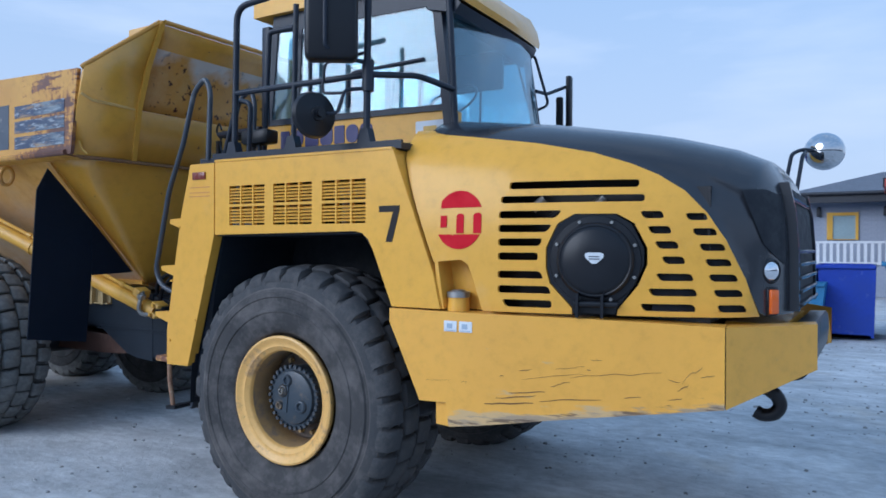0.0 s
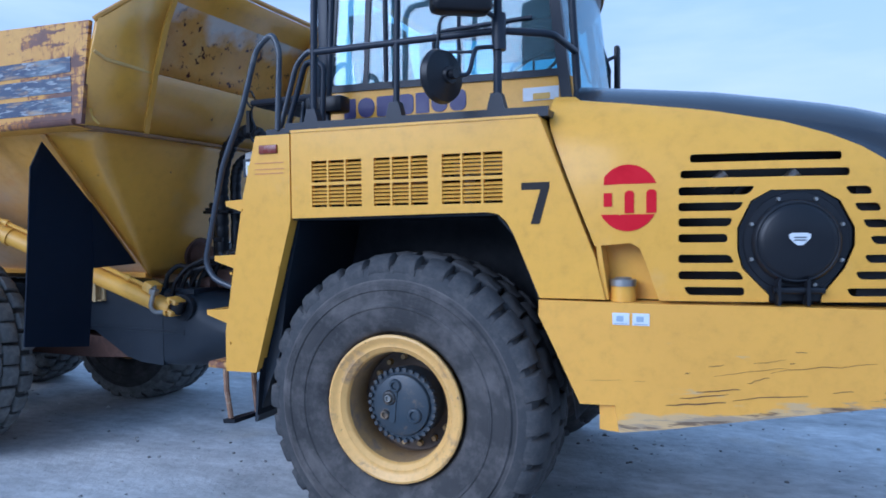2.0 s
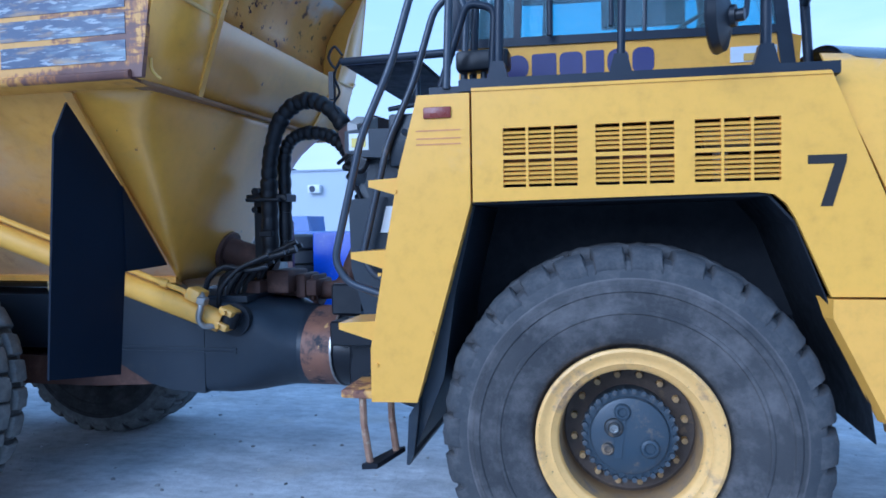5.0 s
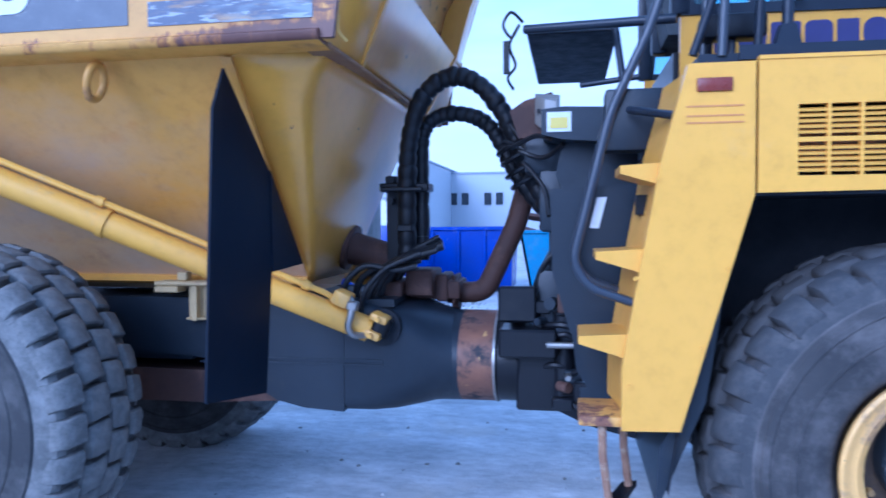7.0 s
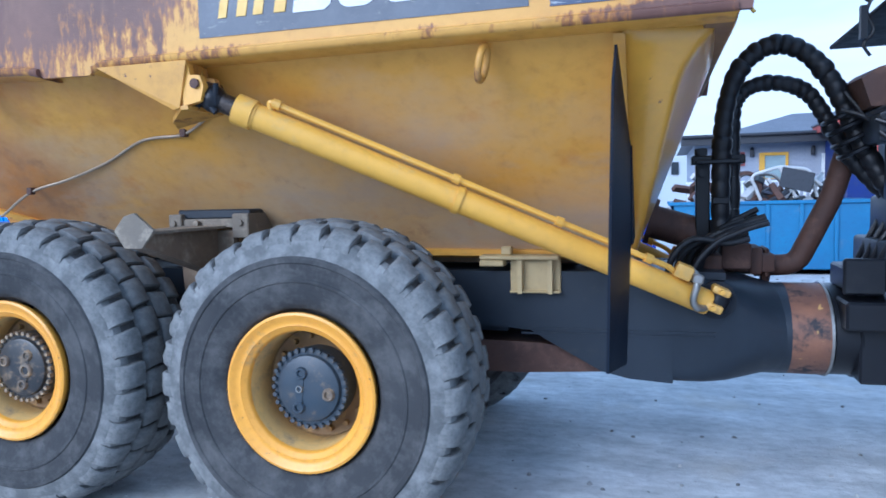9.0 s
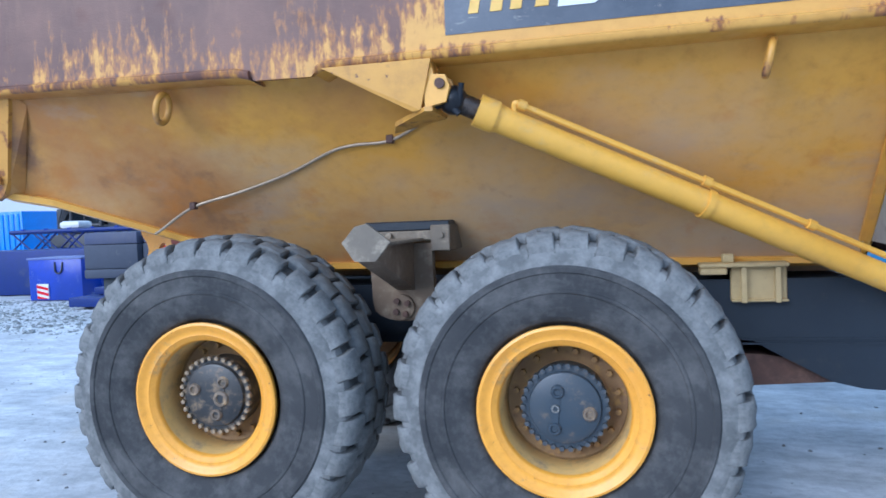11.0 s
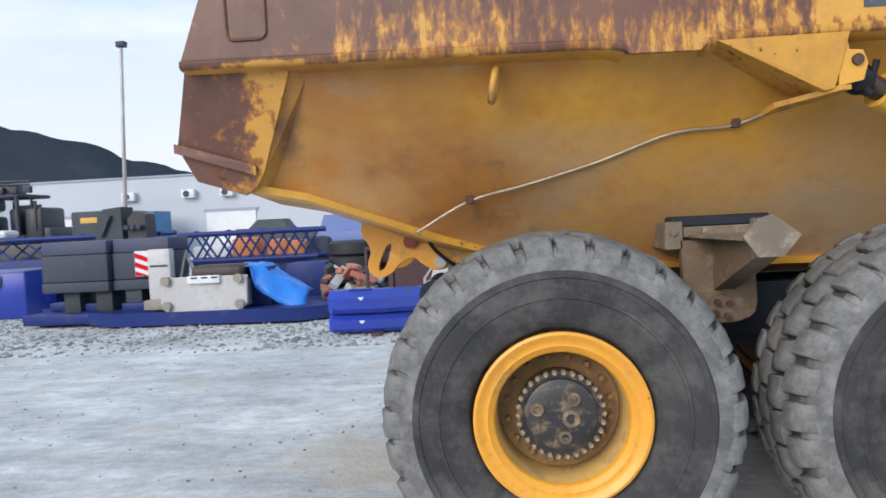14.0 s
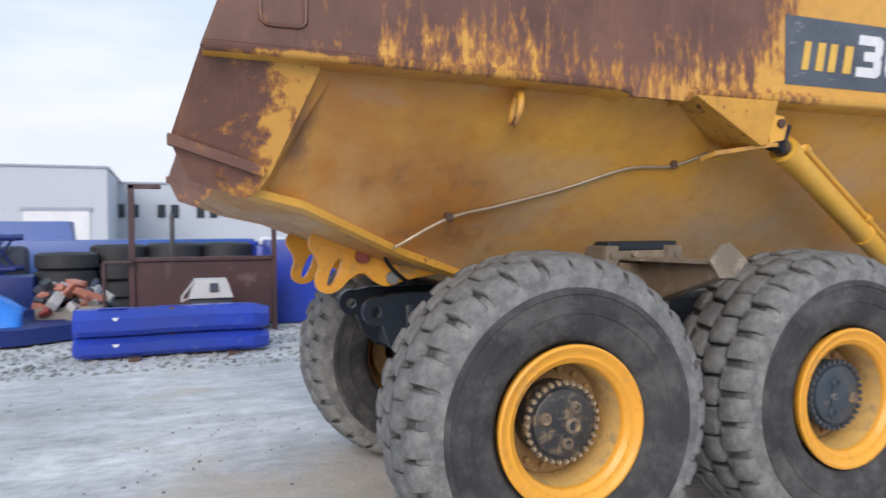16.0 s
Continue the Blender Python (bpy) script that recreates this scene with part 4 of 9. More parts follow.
# round cover in the side
FX, FZ = 1.955, 1.625
FY = hood_y(FX, FZ)
tilt_z = math.degrees(math.atan2(hood_y(FX + 0.15, FZ) - hood_y(FX - 0.15, FZ), 0.3))
base = pose(FX, FY, FZ, 0, 0, tilt_z)
bm = slab(B(), [((x - FX) * 0.985, (z - FZ) * 0.985) for x, z in OCT], 0.012, 0.05)
cover = part("fan_cover", bevel(bm, 0.006, 1), BLACK, truck, "round black fan cover in the engine side", at=base)
bm = B()
r = lathe(bm, [(0.222, 0.014), (0.218, 0.004), (0.188, 0.0), (0.182, -0.018), (0.172, -0.026), (0.166, -0.024), (0.160, -0.03), (0.146, -0.04), (0.05, -0.046)], 56, (0, 0, 0.012))
bm.faces.new(r[-1])
part("cover_dome", bm, BLACK, cover)
for i in range(8):
    a = radians(45 * i + 22)
    bm = B()
    cyl(bm, (0.203 * math.cos(a), 0.004, 0.012 + 0.203 * math.sin(a)), (0.203 * math.cos(a), -0.012, 0.012 + 0.203 * math.sin(a)), 0.010, 0.008, 8)
    part("cover_bolt", bm, STEEL, cover, "small bright bolt")
bm = slab(B(), [(-0.045, 0.045), (-0.03, 0.052), (0.03, 0.052), (0.045, 0.045), (0.043, 0.028), (0.012, -0.002), (-0.012, -0.002), (-0.043, 0.028)], -0.05, -0.043)
part("cover_badge", bm, CREAM, cover, "white shield-shaped badge")
bm = B()
for z in (0.018, 0.03):
    box(bm, -0.025, 0.025, -0.0525, -0.05, z, z + 0.005)
part("badge_bars", bm, GREYFILM, cover)
for sx in (-0.09, 0.03):
    bm = slab(B(), [(sx, -0.265), (sx + 0.014, -0.265), (sx + 0.014, -0.14), (sx, -0.16)], -0.05, 0.0)
    part("hinge_plate", bm, BLACK, cover)
bm = B()
cyl(bm, (-0.1, -0.02, -0.2), (0.11, -0.02, -0.2), 0.016, seg=10)
part("hinge_pin", bm, BLACK, cover)


# front: grille slats, lamp, indicator
grille = slab(B(), [(2.755, 1.38), (2.785, 1.38), (2.78, 1.70), (2.765, 1.90), (2.74, 2.02), (2.72, 2.02)], -0.50, 0.50)
grille = part("front_grille", grille, LINING, truck, "black front grille with broad slats")
for k in range(9):
    bm = B()
    z = 1.40 + 0.068 * k
    box(bm, 2.76, 2.815 - 0.004 * k - 0.0012 * k * k * (k > 4), -0.51, 0.51, z, z + 0.022)
    part("grille_slat", bevel(bm, 0.006, 1), HOODBLACK, grille)
for s in (-1, 1):
    bm = slab(B(), [(2.74, 1.38), (2.80, 1.38), (2.795, 1.70), (2.78, 1.90), (2.75, 2.04), (2.70, 2.04)], s * 0.535 - 0.022, s * 0.535 + 0.022)
    part("grille_side", bevel(bm, 0.01, 1), HOODBLACK, grille)
# no hollow is cut: a dark panel on the shell paints its shade
for s in (-1, 1):
    hollow = [(2.575, 1.985), (2.665, 1.992), (2.715, 1.97), (2.735, 1.82), (2.738, 1.62), (2.705, 1.665), (2.665, 1.722), (2.625, 1.85)]
    bm = pierced(hollow, [], lambda x, z: s * (0.006 - hood_y(x, z)), s * -0.05, 0.03)
    part("lamp_hollow_shade", bm, LINING, truck, "dark panel painting the shade of a hollow above the headlamp", smooth=50)
for s in (-1, 1):
    nx = pose(2.690, s * 0.765, 1.59, 0, 0, 55 if s < 0 else 125)
    bm = B()
    r = lathe(bm, [(0.062, 0.03), (0.064, -0.004), (0.056, -0.012), (0.05, -0.004)], 24)
    lamp = part("lamp_ring", bm, BLACK, truck, "black headlamp surround", at=nx)
    bm = B()
    r = lathe(bm, [(0.052, 0.0), (0.045, -0.012), (0.03, -0.022), (0.012, -0.026)], 20)
    bm.faces.new(r[-1])
    part("headlamp", bm, CHROME, lamp, "small round bright headlamp")
    bm = B()
    box(bm, -0.024, 0.03, -0.028, 0.02, -0.21, -0.09)
    part("indicator", bevel(bm, 0.008), AMBER, lamp, "amber indicator lens")
    bm = B()
    box(bm, -0.032, 0.038, -0.014, 0.02, -0.222, -0.078)
    part("indicator_seat", bevel(bm, 0.006, 1), BLACK, lamp)

# ---- bumper ----
def worn_bumper():
    """Yellow paint rubbed through to dull metal and dirt along the sloping lower edge."""
    m = BUMPER.copy()
    m.name = "rubbed_bumper_paint"
    n, l = m.node_tree.nodes, m.node_tree.links
    b = n["Principled BSDF"]
    colour = b.inputs["Base Color"].links[0].from_socket
    co, sep = n.new("ShaderNodeTexCoord"), n.new("ShaderNodeSeparateXYZ")
    l.new(co.outputs["Object"], sep.inputs[0])
    up = n.new("ShaderNodeMath")
    up.operation = "MULTIPLY_ADD"
    up.inputs[1].default_value, up.inputs[2].default_value = -0.1375, -0.605
    l.new(sep.outputs[0], up.inputs[0])
    h = n.new("ShaderNodeMath")
    l.new(sep.outputs[2], h.inputs[0])
    l.new(up.outputs[0], h.inputs[1])
    near = n.new("ShaderNodeMapRange")
    near.inputs[1].default_value, near.inputs[2].default_value, near.inputs[3].default_value, near.inputs[4].default_value = 0.0, 0.085, 0.28, 0.0
    l.new(h.outputs[0], near.inputs[0])
    for scale, stretch, low, tone in ((4.0, (0.6, 1, 3.0), 0.66, (0.56, 0.40, 0.2)), (7.0, (0.5, 1, 4.0), 0.72, (0.34, 0.26, 0.17)), (11.0, (0.5, 1, 4.0), 0.77, (0.12, 0.075, 0.045))):
        mp, t, a, r, x = (n.new("ShaderNode" + k) for k in ("Mapping", "TexNoise", "Math", "MapRange", "Mix"))
        mp.inputs["Scale"].default_value = stretch
        l.new(co.outputs["Object"], mp.inputs[0])
        l.new(mp.outputs[0], t.inputs["Vector"])
        t.inputs["Scale"].default_value, t.inputs["Detail"].default_value, t.inputs["Roughness"].default_value = scale, 8, 0.65
        l.new(t.outputs["Fac"], a.inputs[0])
        l.new(near.outputs[0], a.inputs[1])
        r.inputs[1].default_value, r.inputs[2].default_value, r.inputs[4].default_value = low, low + 0.07, 0.85
        l.new(a.outputs[0], r.inputs[0])
        x.data_type = "RGBA"
        l.new(r.outputs[0], x.inputs[0])
        l.new(colour, x.inputs[6])
        x.inputs[7].default_value = (*tone, 1)
        colour = x.outputs[2]
    l.new(colour, b.inputs["Base Color"])
    return m


RUBBED = worn_bumper()
PLAN = [(0.82, -1.365), (1.4, -1.355), (1.95, -1.25), (2.545, -1.11), (2.885, -0.60)]


def bumper_piece(pts, z_low, z_top, thick=0.06):
    bm = B()
    outer_lo = [(x, y, lerp(z_low, x)) for x, y in pts]
    outer_hi = [(x, y, lerp(z_top, x)) for x, y in pts]
    inn = [(x - 0.02, y + thick) for x, y in pts]
    inner_lo = [(x, y, lerp(z_low, p[0])) for (x, y), p in zip(inn, pts)]
    inner_hi = [(x, y + 0.10, lerp(z_top, p[0])) for (x, y), p in zip(inn, pts)]
    rings = [[bm.verts.new(p) for p in q] for q in zip(outer_lo, outer_hi, inner_hi, inner_lo)]
    for a, b in zip(rings, rings[1:]):
        for i in range(4):
            bm.faces.new((a[i], a[(i + 1) % 4], b[(i + 1) % 4], b[i]))
    bm.faces.new(rings[0])
    bm.faces.new(list(reversed(rings[-1])))
    return bm


LOW = [(0.82, 1.30), (0.84, 1.27), (1.028, 0.874), (1.191, 0.879), (1.211, 0.753), (1.9, 0.865), (2.545, 0.955), (2.885, 1.10)]
TOP = [(0.82, 1.362), (1.4, 1.358), (2.0, 1.352), (2.545, 1.335), (2.885, 1.325)]
pts = [(x, lerp(PLAN, x)) for x in (0.83, 0.9, 1.028, 1.191, 1.211, 1.4, 1.7, 1.95, 2.2, 2.541)]
part("bumper_side", bevel(bumper_piece(pts, LOW, TOP), 0.015), RUBBED, truck, "yellow steel bumper side, scraped and dented", smooth=30)
part("seam_backing", solid(B(), [(2.50, -1.08, 0.97), (2.56, -1.04, 0.97), (2.56, -1.0, 0.97), (2.50, -1.0, 0.97)], [(2.50, -1.08, 1.33), (2.56, -1.04, 1.33), (2.56, -1.0, 1.33), (2.50, -1.0, 1.33)]), BLACK, truck, smooth=0)
pts = [(2.545, -1.108), (2.65, -0.955), (2.77, -0.775), (2.885, -0.60)]
part("bumper_corner", bevel(bumper_piece(pts, LOW, TOP), 0.012), BUMPER, truck, "yellow steel bumper corner", smooth=30)
bm = slab(B(), [(2.78, 1.318), (2.862, 1.32), (2.876, 1.30), (2.88, 1.22), (2.872, 1.13), (2.85, 1.09), (2.76, 1.10)], -0.60, 0.40)
part("bumper_rubber", bevel(bm, 0.02), BLACK, truck, "black rubber bumper nose")
bm = solid(B(), [(1.115, -1.33, 0.873), (1.211, -1.35, 0.873), (1.211, -1.35, 0.753), (1.115, -1.33, 0.753)], [(1.115, -1.25, 0.873), (1.211, -1.25, 0.873), (1.211, -1.25, 0.753), (1.115, -1.25, 0.753)])
part("bumper_tab", bevel(bm, 0.006, 1), BUMPER, truck, "folded tab at the bumper end", smooth=30)
pts = [(x, -y) for x, y in PLAN]
part("bumper_side", bevel(bumper_piece(pts, LOW, TOP, -0.06), 0.012), BUMPER, truck, "yellow steel bumper side")

def scrape(points, width):
    """A thin scratch along the bumper side, through (x, z) points."""
    bm = B()
    up, dn = [], []
    for i, (x, z) in enumerate(points):
        w = 0.38 * width * (0.35 + 0.65 * math.sin(math.pi * (i + 0.5) / len(points)))
        y = lerp(PLAN, x) - 0.0035
        up.append(bm.verts.new((x, y, z + w)))
        dn.append(bm.verts.new((x, y, z - w)))
    for i in range(len(points) - 1):
        bm.faces.new((up[i], up[i + 1], dn[i + 1], dn[i]))
    part("scrape_mark", bm, SCRAPE, truck, smooth=0)


rnd = random.Random(5)
for x0, z0, length, rise, w in ((1.62, 1.035, 0.32, 0.05, 0.0022), (1.85, 1.06, 0.42, 0.055, 0.003), (1.78, 1.10, 0.14, 0.02, 0.0025), (1.60, 1.08, 0.06, 0.01, 0.004), (1.50, 1.045, 0.02, 0.004, 0.005), (1.76, 1.01, 0.09, 0.03, 0.004), (1.55, 0.965, 0.18, 0.02, 0.006),
                             (1.95, 1.155, 0.05, 0.0, 0.0035), (1.93, 1.105, 0.02, 0.0, 0.005), (2.30, 1.08, 0.05, -0.01, 0.004), (2.36, 1.07, 0.09, 0.08, 0.004), (2.34, 1.03, 0.05, 0.03, 0.005), (2.44, 1.10, 0.06, 0.01, 0.004), (1.06, 0.99, 0.16, 0.01, 0.0015), (1.28, 1.0, 0.05, 0.0, 0.002), (2.30, 0.985, 0.06, 0.01, 0.005), (2.10, 0.98, 0.08, 0.01, 0.004), (1.42, 0.90, 0.25, 0.02, 0.008), (1.48, 0.93, 0.2, 0.03, 0.006), (1.70, 0.935, 0.3, 0.03, 0.005)):
    scrape([(x0 + length * k / 6, z0 + rise * k / 6 + rnd.uniform(-0.15, 0.15) * max(abs(rise), 0.012)) for k in range(7)], w)
bm = slab(B(), [(1.12, 0.88), (1.21, 0.86), (1.21, 0.755), (1.135, 0.755)], -1.32, -1.0)
part("bumper_end_box", bevel(bm, 0.008), BUMPER, truck, "worn bumper end with bare metal")
bm = B()
box(bm, 1.1, 2.45, -0.92, 0.92, 1.25, 1.34)
box(bm, 2.4, 2.74, -0.58, 0.40, 1.2, 1.315)
part("bumper_shelf", bm, BUMPER, truck)
for y in (-0.66, 0.66):
    bm = B()
    tube(bm, spline([(2.58, y, 1.04), (2.65, y, 1.00), (2.705, y, 0.965), (2.725, y, 0.915), (2.695, y, 0.87), (2.645, y, 0.86), (2.61, y, 0.875)], 6), 0.034, 10)
    box(bm, 2.40, 2.66, y - 0.05, y + 0.05, 0.98, 1.1)
    part("tow_hook", bm, BLACK, truck, "black forged tow hook")
# scrapes and small decals on the bumper
PALEPRINT = shade("pale_blue_print", (0.38, 0.46, 0.56), 0.5, bump=0.02)
dec = pose(1.265, -1.3585, 1.285, 0, 0, 1.5)
for dx in (-0.045, 0.045):
    bm = B()
    box(bm, dx - 0.038, dx + 0.038, -0.003, 0.001, -0.028, 0.028)
    decal = part("safety_decal", bm, CREAM, truck, "small pale safety decal", at=dec)
    bm = B()
    box(bm, dx - 0.02, dx + 0.012, -0.0045, -0.003, -0.012, 0.014)
    box(bm, dx - 0.03, dx + 0.03, -0.0045, -0.003, -0.024, -0.02)
    part("decal_mark", bm, PALEPRINT, decal)

# number and round logo
bm = slab(B(), [(0.742, 1.895), (0.742, 1.93), (0.882, 1.93), (0.882, 1.905), (0.832, 1.728), (0.788, 1.728), (0.838, 1.895)], PANEL_Y - 0.003, PANEL_Y + 0.001)
part("number", bm, INK, truck, "black number seven decal", smooth=0)


def on_hood(poly, off=0.004):
    bm = pierced(poly, [], lambda x, z: hood_y(x, z) - off, 0.003, 0)
    return bm


LX, LZ, LR = 1.245, 1.845, 0.155
circ = [(LX + LR * 0.9 * math.cos(a), LZ + LR * math.sin(a)) for a in (2 * math.pi * i / 72 for i in range(72))]
upper = [p for p in circ if p[1] >= LZ + 0.42 * LR and p[0] > LX - 0.70 * LR] + [(LX - 0.70 * LR, LZ + 0.40 * LR)]
lower = [p for p in circ if p[1] <= LZ - 0.47 * LR]
logo = part("round_logo", on_hood(upper), RED, truck, "red round logo of plain shapes")
part("logo_part", on_hood(lower), RED, logo)
for poly in ([(-0.70, -0.26), (-0.45, -0.26), (-0.45, 0.15), (-0.70, 0.15)], [(-0.08, -0.46), (0.19, -0.46), (0.19, 0.14), (0.12, 0.21), (0.0, 0.21), (-0.08, 0.14)], [(0.54, -0.46), (0.83, -0.46), (0.83, 0.16), (0.76, 0.23), (0.62, 0.23), (0.54, 0.16)]):
    part("logo_part", on_hood([(LX + LR * u, LZ + LR * v) for u, v in poly]), RED, logo)

# ---- deck, rails and cab ----
CONCRETEGREY = shade("pale_grey_trim", (0.42, 0.44, 0.44), 0.8, bump=0.1)
bm = slab(B(), [(-0.80, 2.252), (0.87, 2.25), (0.87, 2.285), (-0.80, 2.29)], -1.30, -0.72)
part("deck", bevel(bm, 0.006), RAIL, truck, "dark walkway deck beside the cab")
bm = slab(B(), [(-0.66, 2.262), (0.87, 2.252), (0.87, 2.30), (-0.66, 2.315)], -1.315, -1.298)
part("deck_edge", bm, RAIL, truck)
RY = -1.28


def rail_bar(pts, r=0.021, radius=0.06, name="handrail", mat=RAIL):
    bm = B()
    tube(bm, bend(pts, radius), r, 10)
    return part(name, bm, mat, truck, "dark painted tubular handrail")


rail_bar([(-0.49, RY, 2.28), (-0.47, RY, 3.27), (-0.12, RY, 3.29)], radius=0.1)
rail_bar([(-0.47, RY, 2.705), (0.60, RY, 2.70), (0.84, -1.1, 2.70), (0.88, -0.76, 2.68)], 0.019)
rail_bar([(0.03, RY, 2.27), (0.05, RY, 3.2)], 0.018)
rail_bar([(0.60, RY, 2.25), (0.61, RY, 3.3)], 0.022)
rail_bar([(0.90, -0.76, 2.3), (0.84, -0.76, 3.3)], 0.022)
rail_bar([(-0.55, -1.1, 2.28), (-0.53, -1.1, 2.68), (-0.66, -1.1, 2.71), (-0.79, -1.1, 2.33)], 0.018, 0.05)
rail_bar([(-0.69, -0.82, 2.3), (-0.64, -0.82, 3.25), (-0.4, -0.82, 3.25)], 0.02, 0.04)
rail_bar([(-0.30, -0.76, 2.62), (-0.30, -0.76, 3.3)], 0.016)
# post feet
for x in (-0.49, 0.03, 0.60):
    bm = slab(B(), [(x - 0.055, 2.28), (x + 0.055, 2.28), (x + 0.026, 2.385), (x - 0.026, 2.385)], RY - 0.03, RY + 0.03)
    part("post_foot", bevel(bm, 0.006, 1), RAIL, truck)
# boarding ladder rails at the back of the column
LADDER = shade("worn_rail_paint", (0.045, 0.053, 0.068), 0.4, second=(0.03, 0.036, 0.05), dirt=(0.12, 0.12, 0.12), dirt_at=0.62, bump=0.05)
for y in (-1.30, -0.90):
    rail_bar([(-1.02, y, 1.36), (-1.20, y, 1.42), (-1.262, y, 1.52), (-1.12, y, 2.09), (-0.975, y, 2.40), (-0.86, y, 2.76), (-0.75, y, 2.84), (-0.70, y, 2.74), (-0.72, y, 2.28)], 0.018, 0.07, mat=LADDER)
rail_bar([(-1.02, -0.92, 2.15), (-0.87, -1.28, 2.07)], 0.017)
bm = slab(B(), [(-1.36, 1.82), (-0.90, 1.84), (-0.92, 0.95), (-1.14, 0.85), (-1.28, 1.2), (-1.35, 1.45)], -0.83, -0.62)
part("ladder_back", bevel(bm, 0.015), FRAME, truck, "dark plate behind the boarding steps")
bm = B()
box(bm, -1.12, -0.82, -0.88, -0.72, 1.98, 2.25)
part("battery_box", bevel(bm, 0.015), FRAME, truck)
bm = slab(B(), [(-1.185, 1.644), (-1.144, 1.643), (-1.11, 1.781), (-1.151, 1.781)], -0.836, -0.829)
part("ladder_sticker", bm, CREAM, truck, "pale sticker on the dark plate", smooth=0)
# plate roof behind the cab
bm = B()
box(bm, -1.48, -1.04, -0.52, 0.8, 2.59, 2.615)
part("rear_canopy", bevel(bm, 0.006, 1), LINING, truck, "black sheet canopy behind the cab")
rail_bar([(-1.49, -0.53, 2.615), (-0.80, -0.74, 2.575)], 0.022)
rail_bar([(-1.22, -0.52, 2.335), (-0.95, -0.60, 2.35)], 0.014)
rail_bar([(-1.06, -0.52, 2.64), (-1.0, -0.70, 2.1)], 0.018)
bm = B()
box(bm, -0.98, -0.80, -0.72, 0.9, 2.0, 2.24)
part("cab_rear_cowl", bevel(bm, 0.02), RAIL, truck)
for y in (-0.68, 0.1, 0.88):
    bm = B()
    box(bm, -0.82, -0.74, y - 0.04, y + 0.04, 2.6, 3.34)
    part("rear_pillar", bevel(bm, 0.012), RAIL, truck)
SEATGREY = shade("grey_cab_cloth", (0.07, 0.08, 0.09), 0.8, second=(0.05, 0.058, 0.066), bump=0.1)
# cab shell: lower yellow wall, pillars, roof, panes
bm = slab(B(), [(-0.78, 2.28), (0.86, 2.28), (0.88, 2.55), (0.80, 2.575), (-0.78, 2.60)], -0.70, -0.66)
part("cab_wall", bevel(bm, 0.008, 1), YELLOW, truck, "yellow cab side below the windows")
bm = slab(B(), [(-0.78, 2.28), (0.86, 2.28), (0.88, 2.55), (-0.78, 2.60)], 0.86, 0.90)
part("cab_wall", bm, YELLOW, truck)
SILL, HEAD = 2.62, 3.27
for y in (-0.70, 0.90):
    o = -0.012 if y < 0 else 0.012
    bm = B()
    frame_poly = [(-0.78, 2.595), (0.82 if y < 0 else 0.75, 2.57), (0.70 if y < 0 else 0.62, 3.41), (-0.70, 3.45)]
    hole1 = [(-0.72, 2.64), (-0.49, 2.635), (-0.46, 3.27), (-0.66, 3.28)]
    hole2 = [(-0.455, 2.635), (0.775 if y < 0 else 0.72, 2.61), (0.69 if y < 0 else 0.59, 3.25), (-0.425, 3.27)]
    bm = pierced(frame_poly, [hole1, hole2], lambda x, z: y + o, 0.04 if y < 0 else -0.04, 0)
    fr = part("cab_window_frame", bm, RAIL, truck, "black rubber and steel window frame", smooth=0)
    for hole in (hole1, hole2):
        bm = slab(B(), hole, y + o * 0.3, y + o * 0.3 + 0.006)
        pane = part("pane", bm, GLASS, fr, "bluish tinted side pane", smooth=0)
        pane.visible_shadow = False
    bm = B()
    tube(bm, [(0.16, y + o * 0.6, 2.62), (0.17, y + o * 0.6, 3.26)], 0.011, 6)
    part("pane_divider", bm, RAIL, fr)
bow = [(0.84, -0.68), (0.89, -0.5), (0.92, -0.2), (0.92, 0.1), (0.89, 0.4), (0.83, 0.7), (0.76, 0.88)]
bm = B()
lo, hi = [bm.verts.new((x, y, 2.42)) for x, y in bow], [bm.verts.new((x - 0.10, y, 3.25)) for x, y in bow]
lo2, hi2 = [bm.verts.new((x - 0.008, y, 2.42)) for x, y in bow], [bm.verts.new((x - 0.108, y, 3.25)) for x, y in bow]
for i in range(6):
    bm.faces.new((lo[i], lo[i + 1], hi[i + 1], hi[i]))
    bm.faces.new((lo2[i], hi2[i], hi2[i + 1], lo2[i + 1]))
for a, b in ((lo, lo2), (hi, hi2)):
    for i in range(6):
        bm.faces.new((a[i], a[i + 1], b[i + 1], b[i]))
ws = part("windscreen", bm, GLASS, truck, "bowed tinted windscreen", smooth=60)
ws.visible_shadow = False
for y, o, w in ((-0.69, 0.0, 1.0), (0.89, -0.10, 0.45)):
    bm = solid(B(), [(0.79 + o, y - 0.025 * w, 2.38), (0.79 + 0.065 * w + o, y - 0.025 * w, 2.38), (0.79 + 0.065 * w + o, y + 0.025 * w, 2.38), (0.79 + o, y + 0.025 * w, 2.38)], [(0.675 + o, y - 0.025 * w, 3.38), (0.675 + 0.06 * w + o, y - 0.025 * w, 3.38), (0.675 + 0.06 * w + o, y + 0.025 * w, 3.38), (0.675 + o, y + 0.025 * w, 3.38)])
    part("front_pillar", bevel(bm, 0.012), RAIL, truck)
prof = [(-0.86, 3.40), (-0.86, 3.52), (-0.70, 3.60), (0.5, 3.60), (0.84, 3.49), (0.98, 3.37), (1.03, 3.27), (1.01, 3.23), (0.93, 3.28), (0.8, 3.34), (0.6, 3.40)]


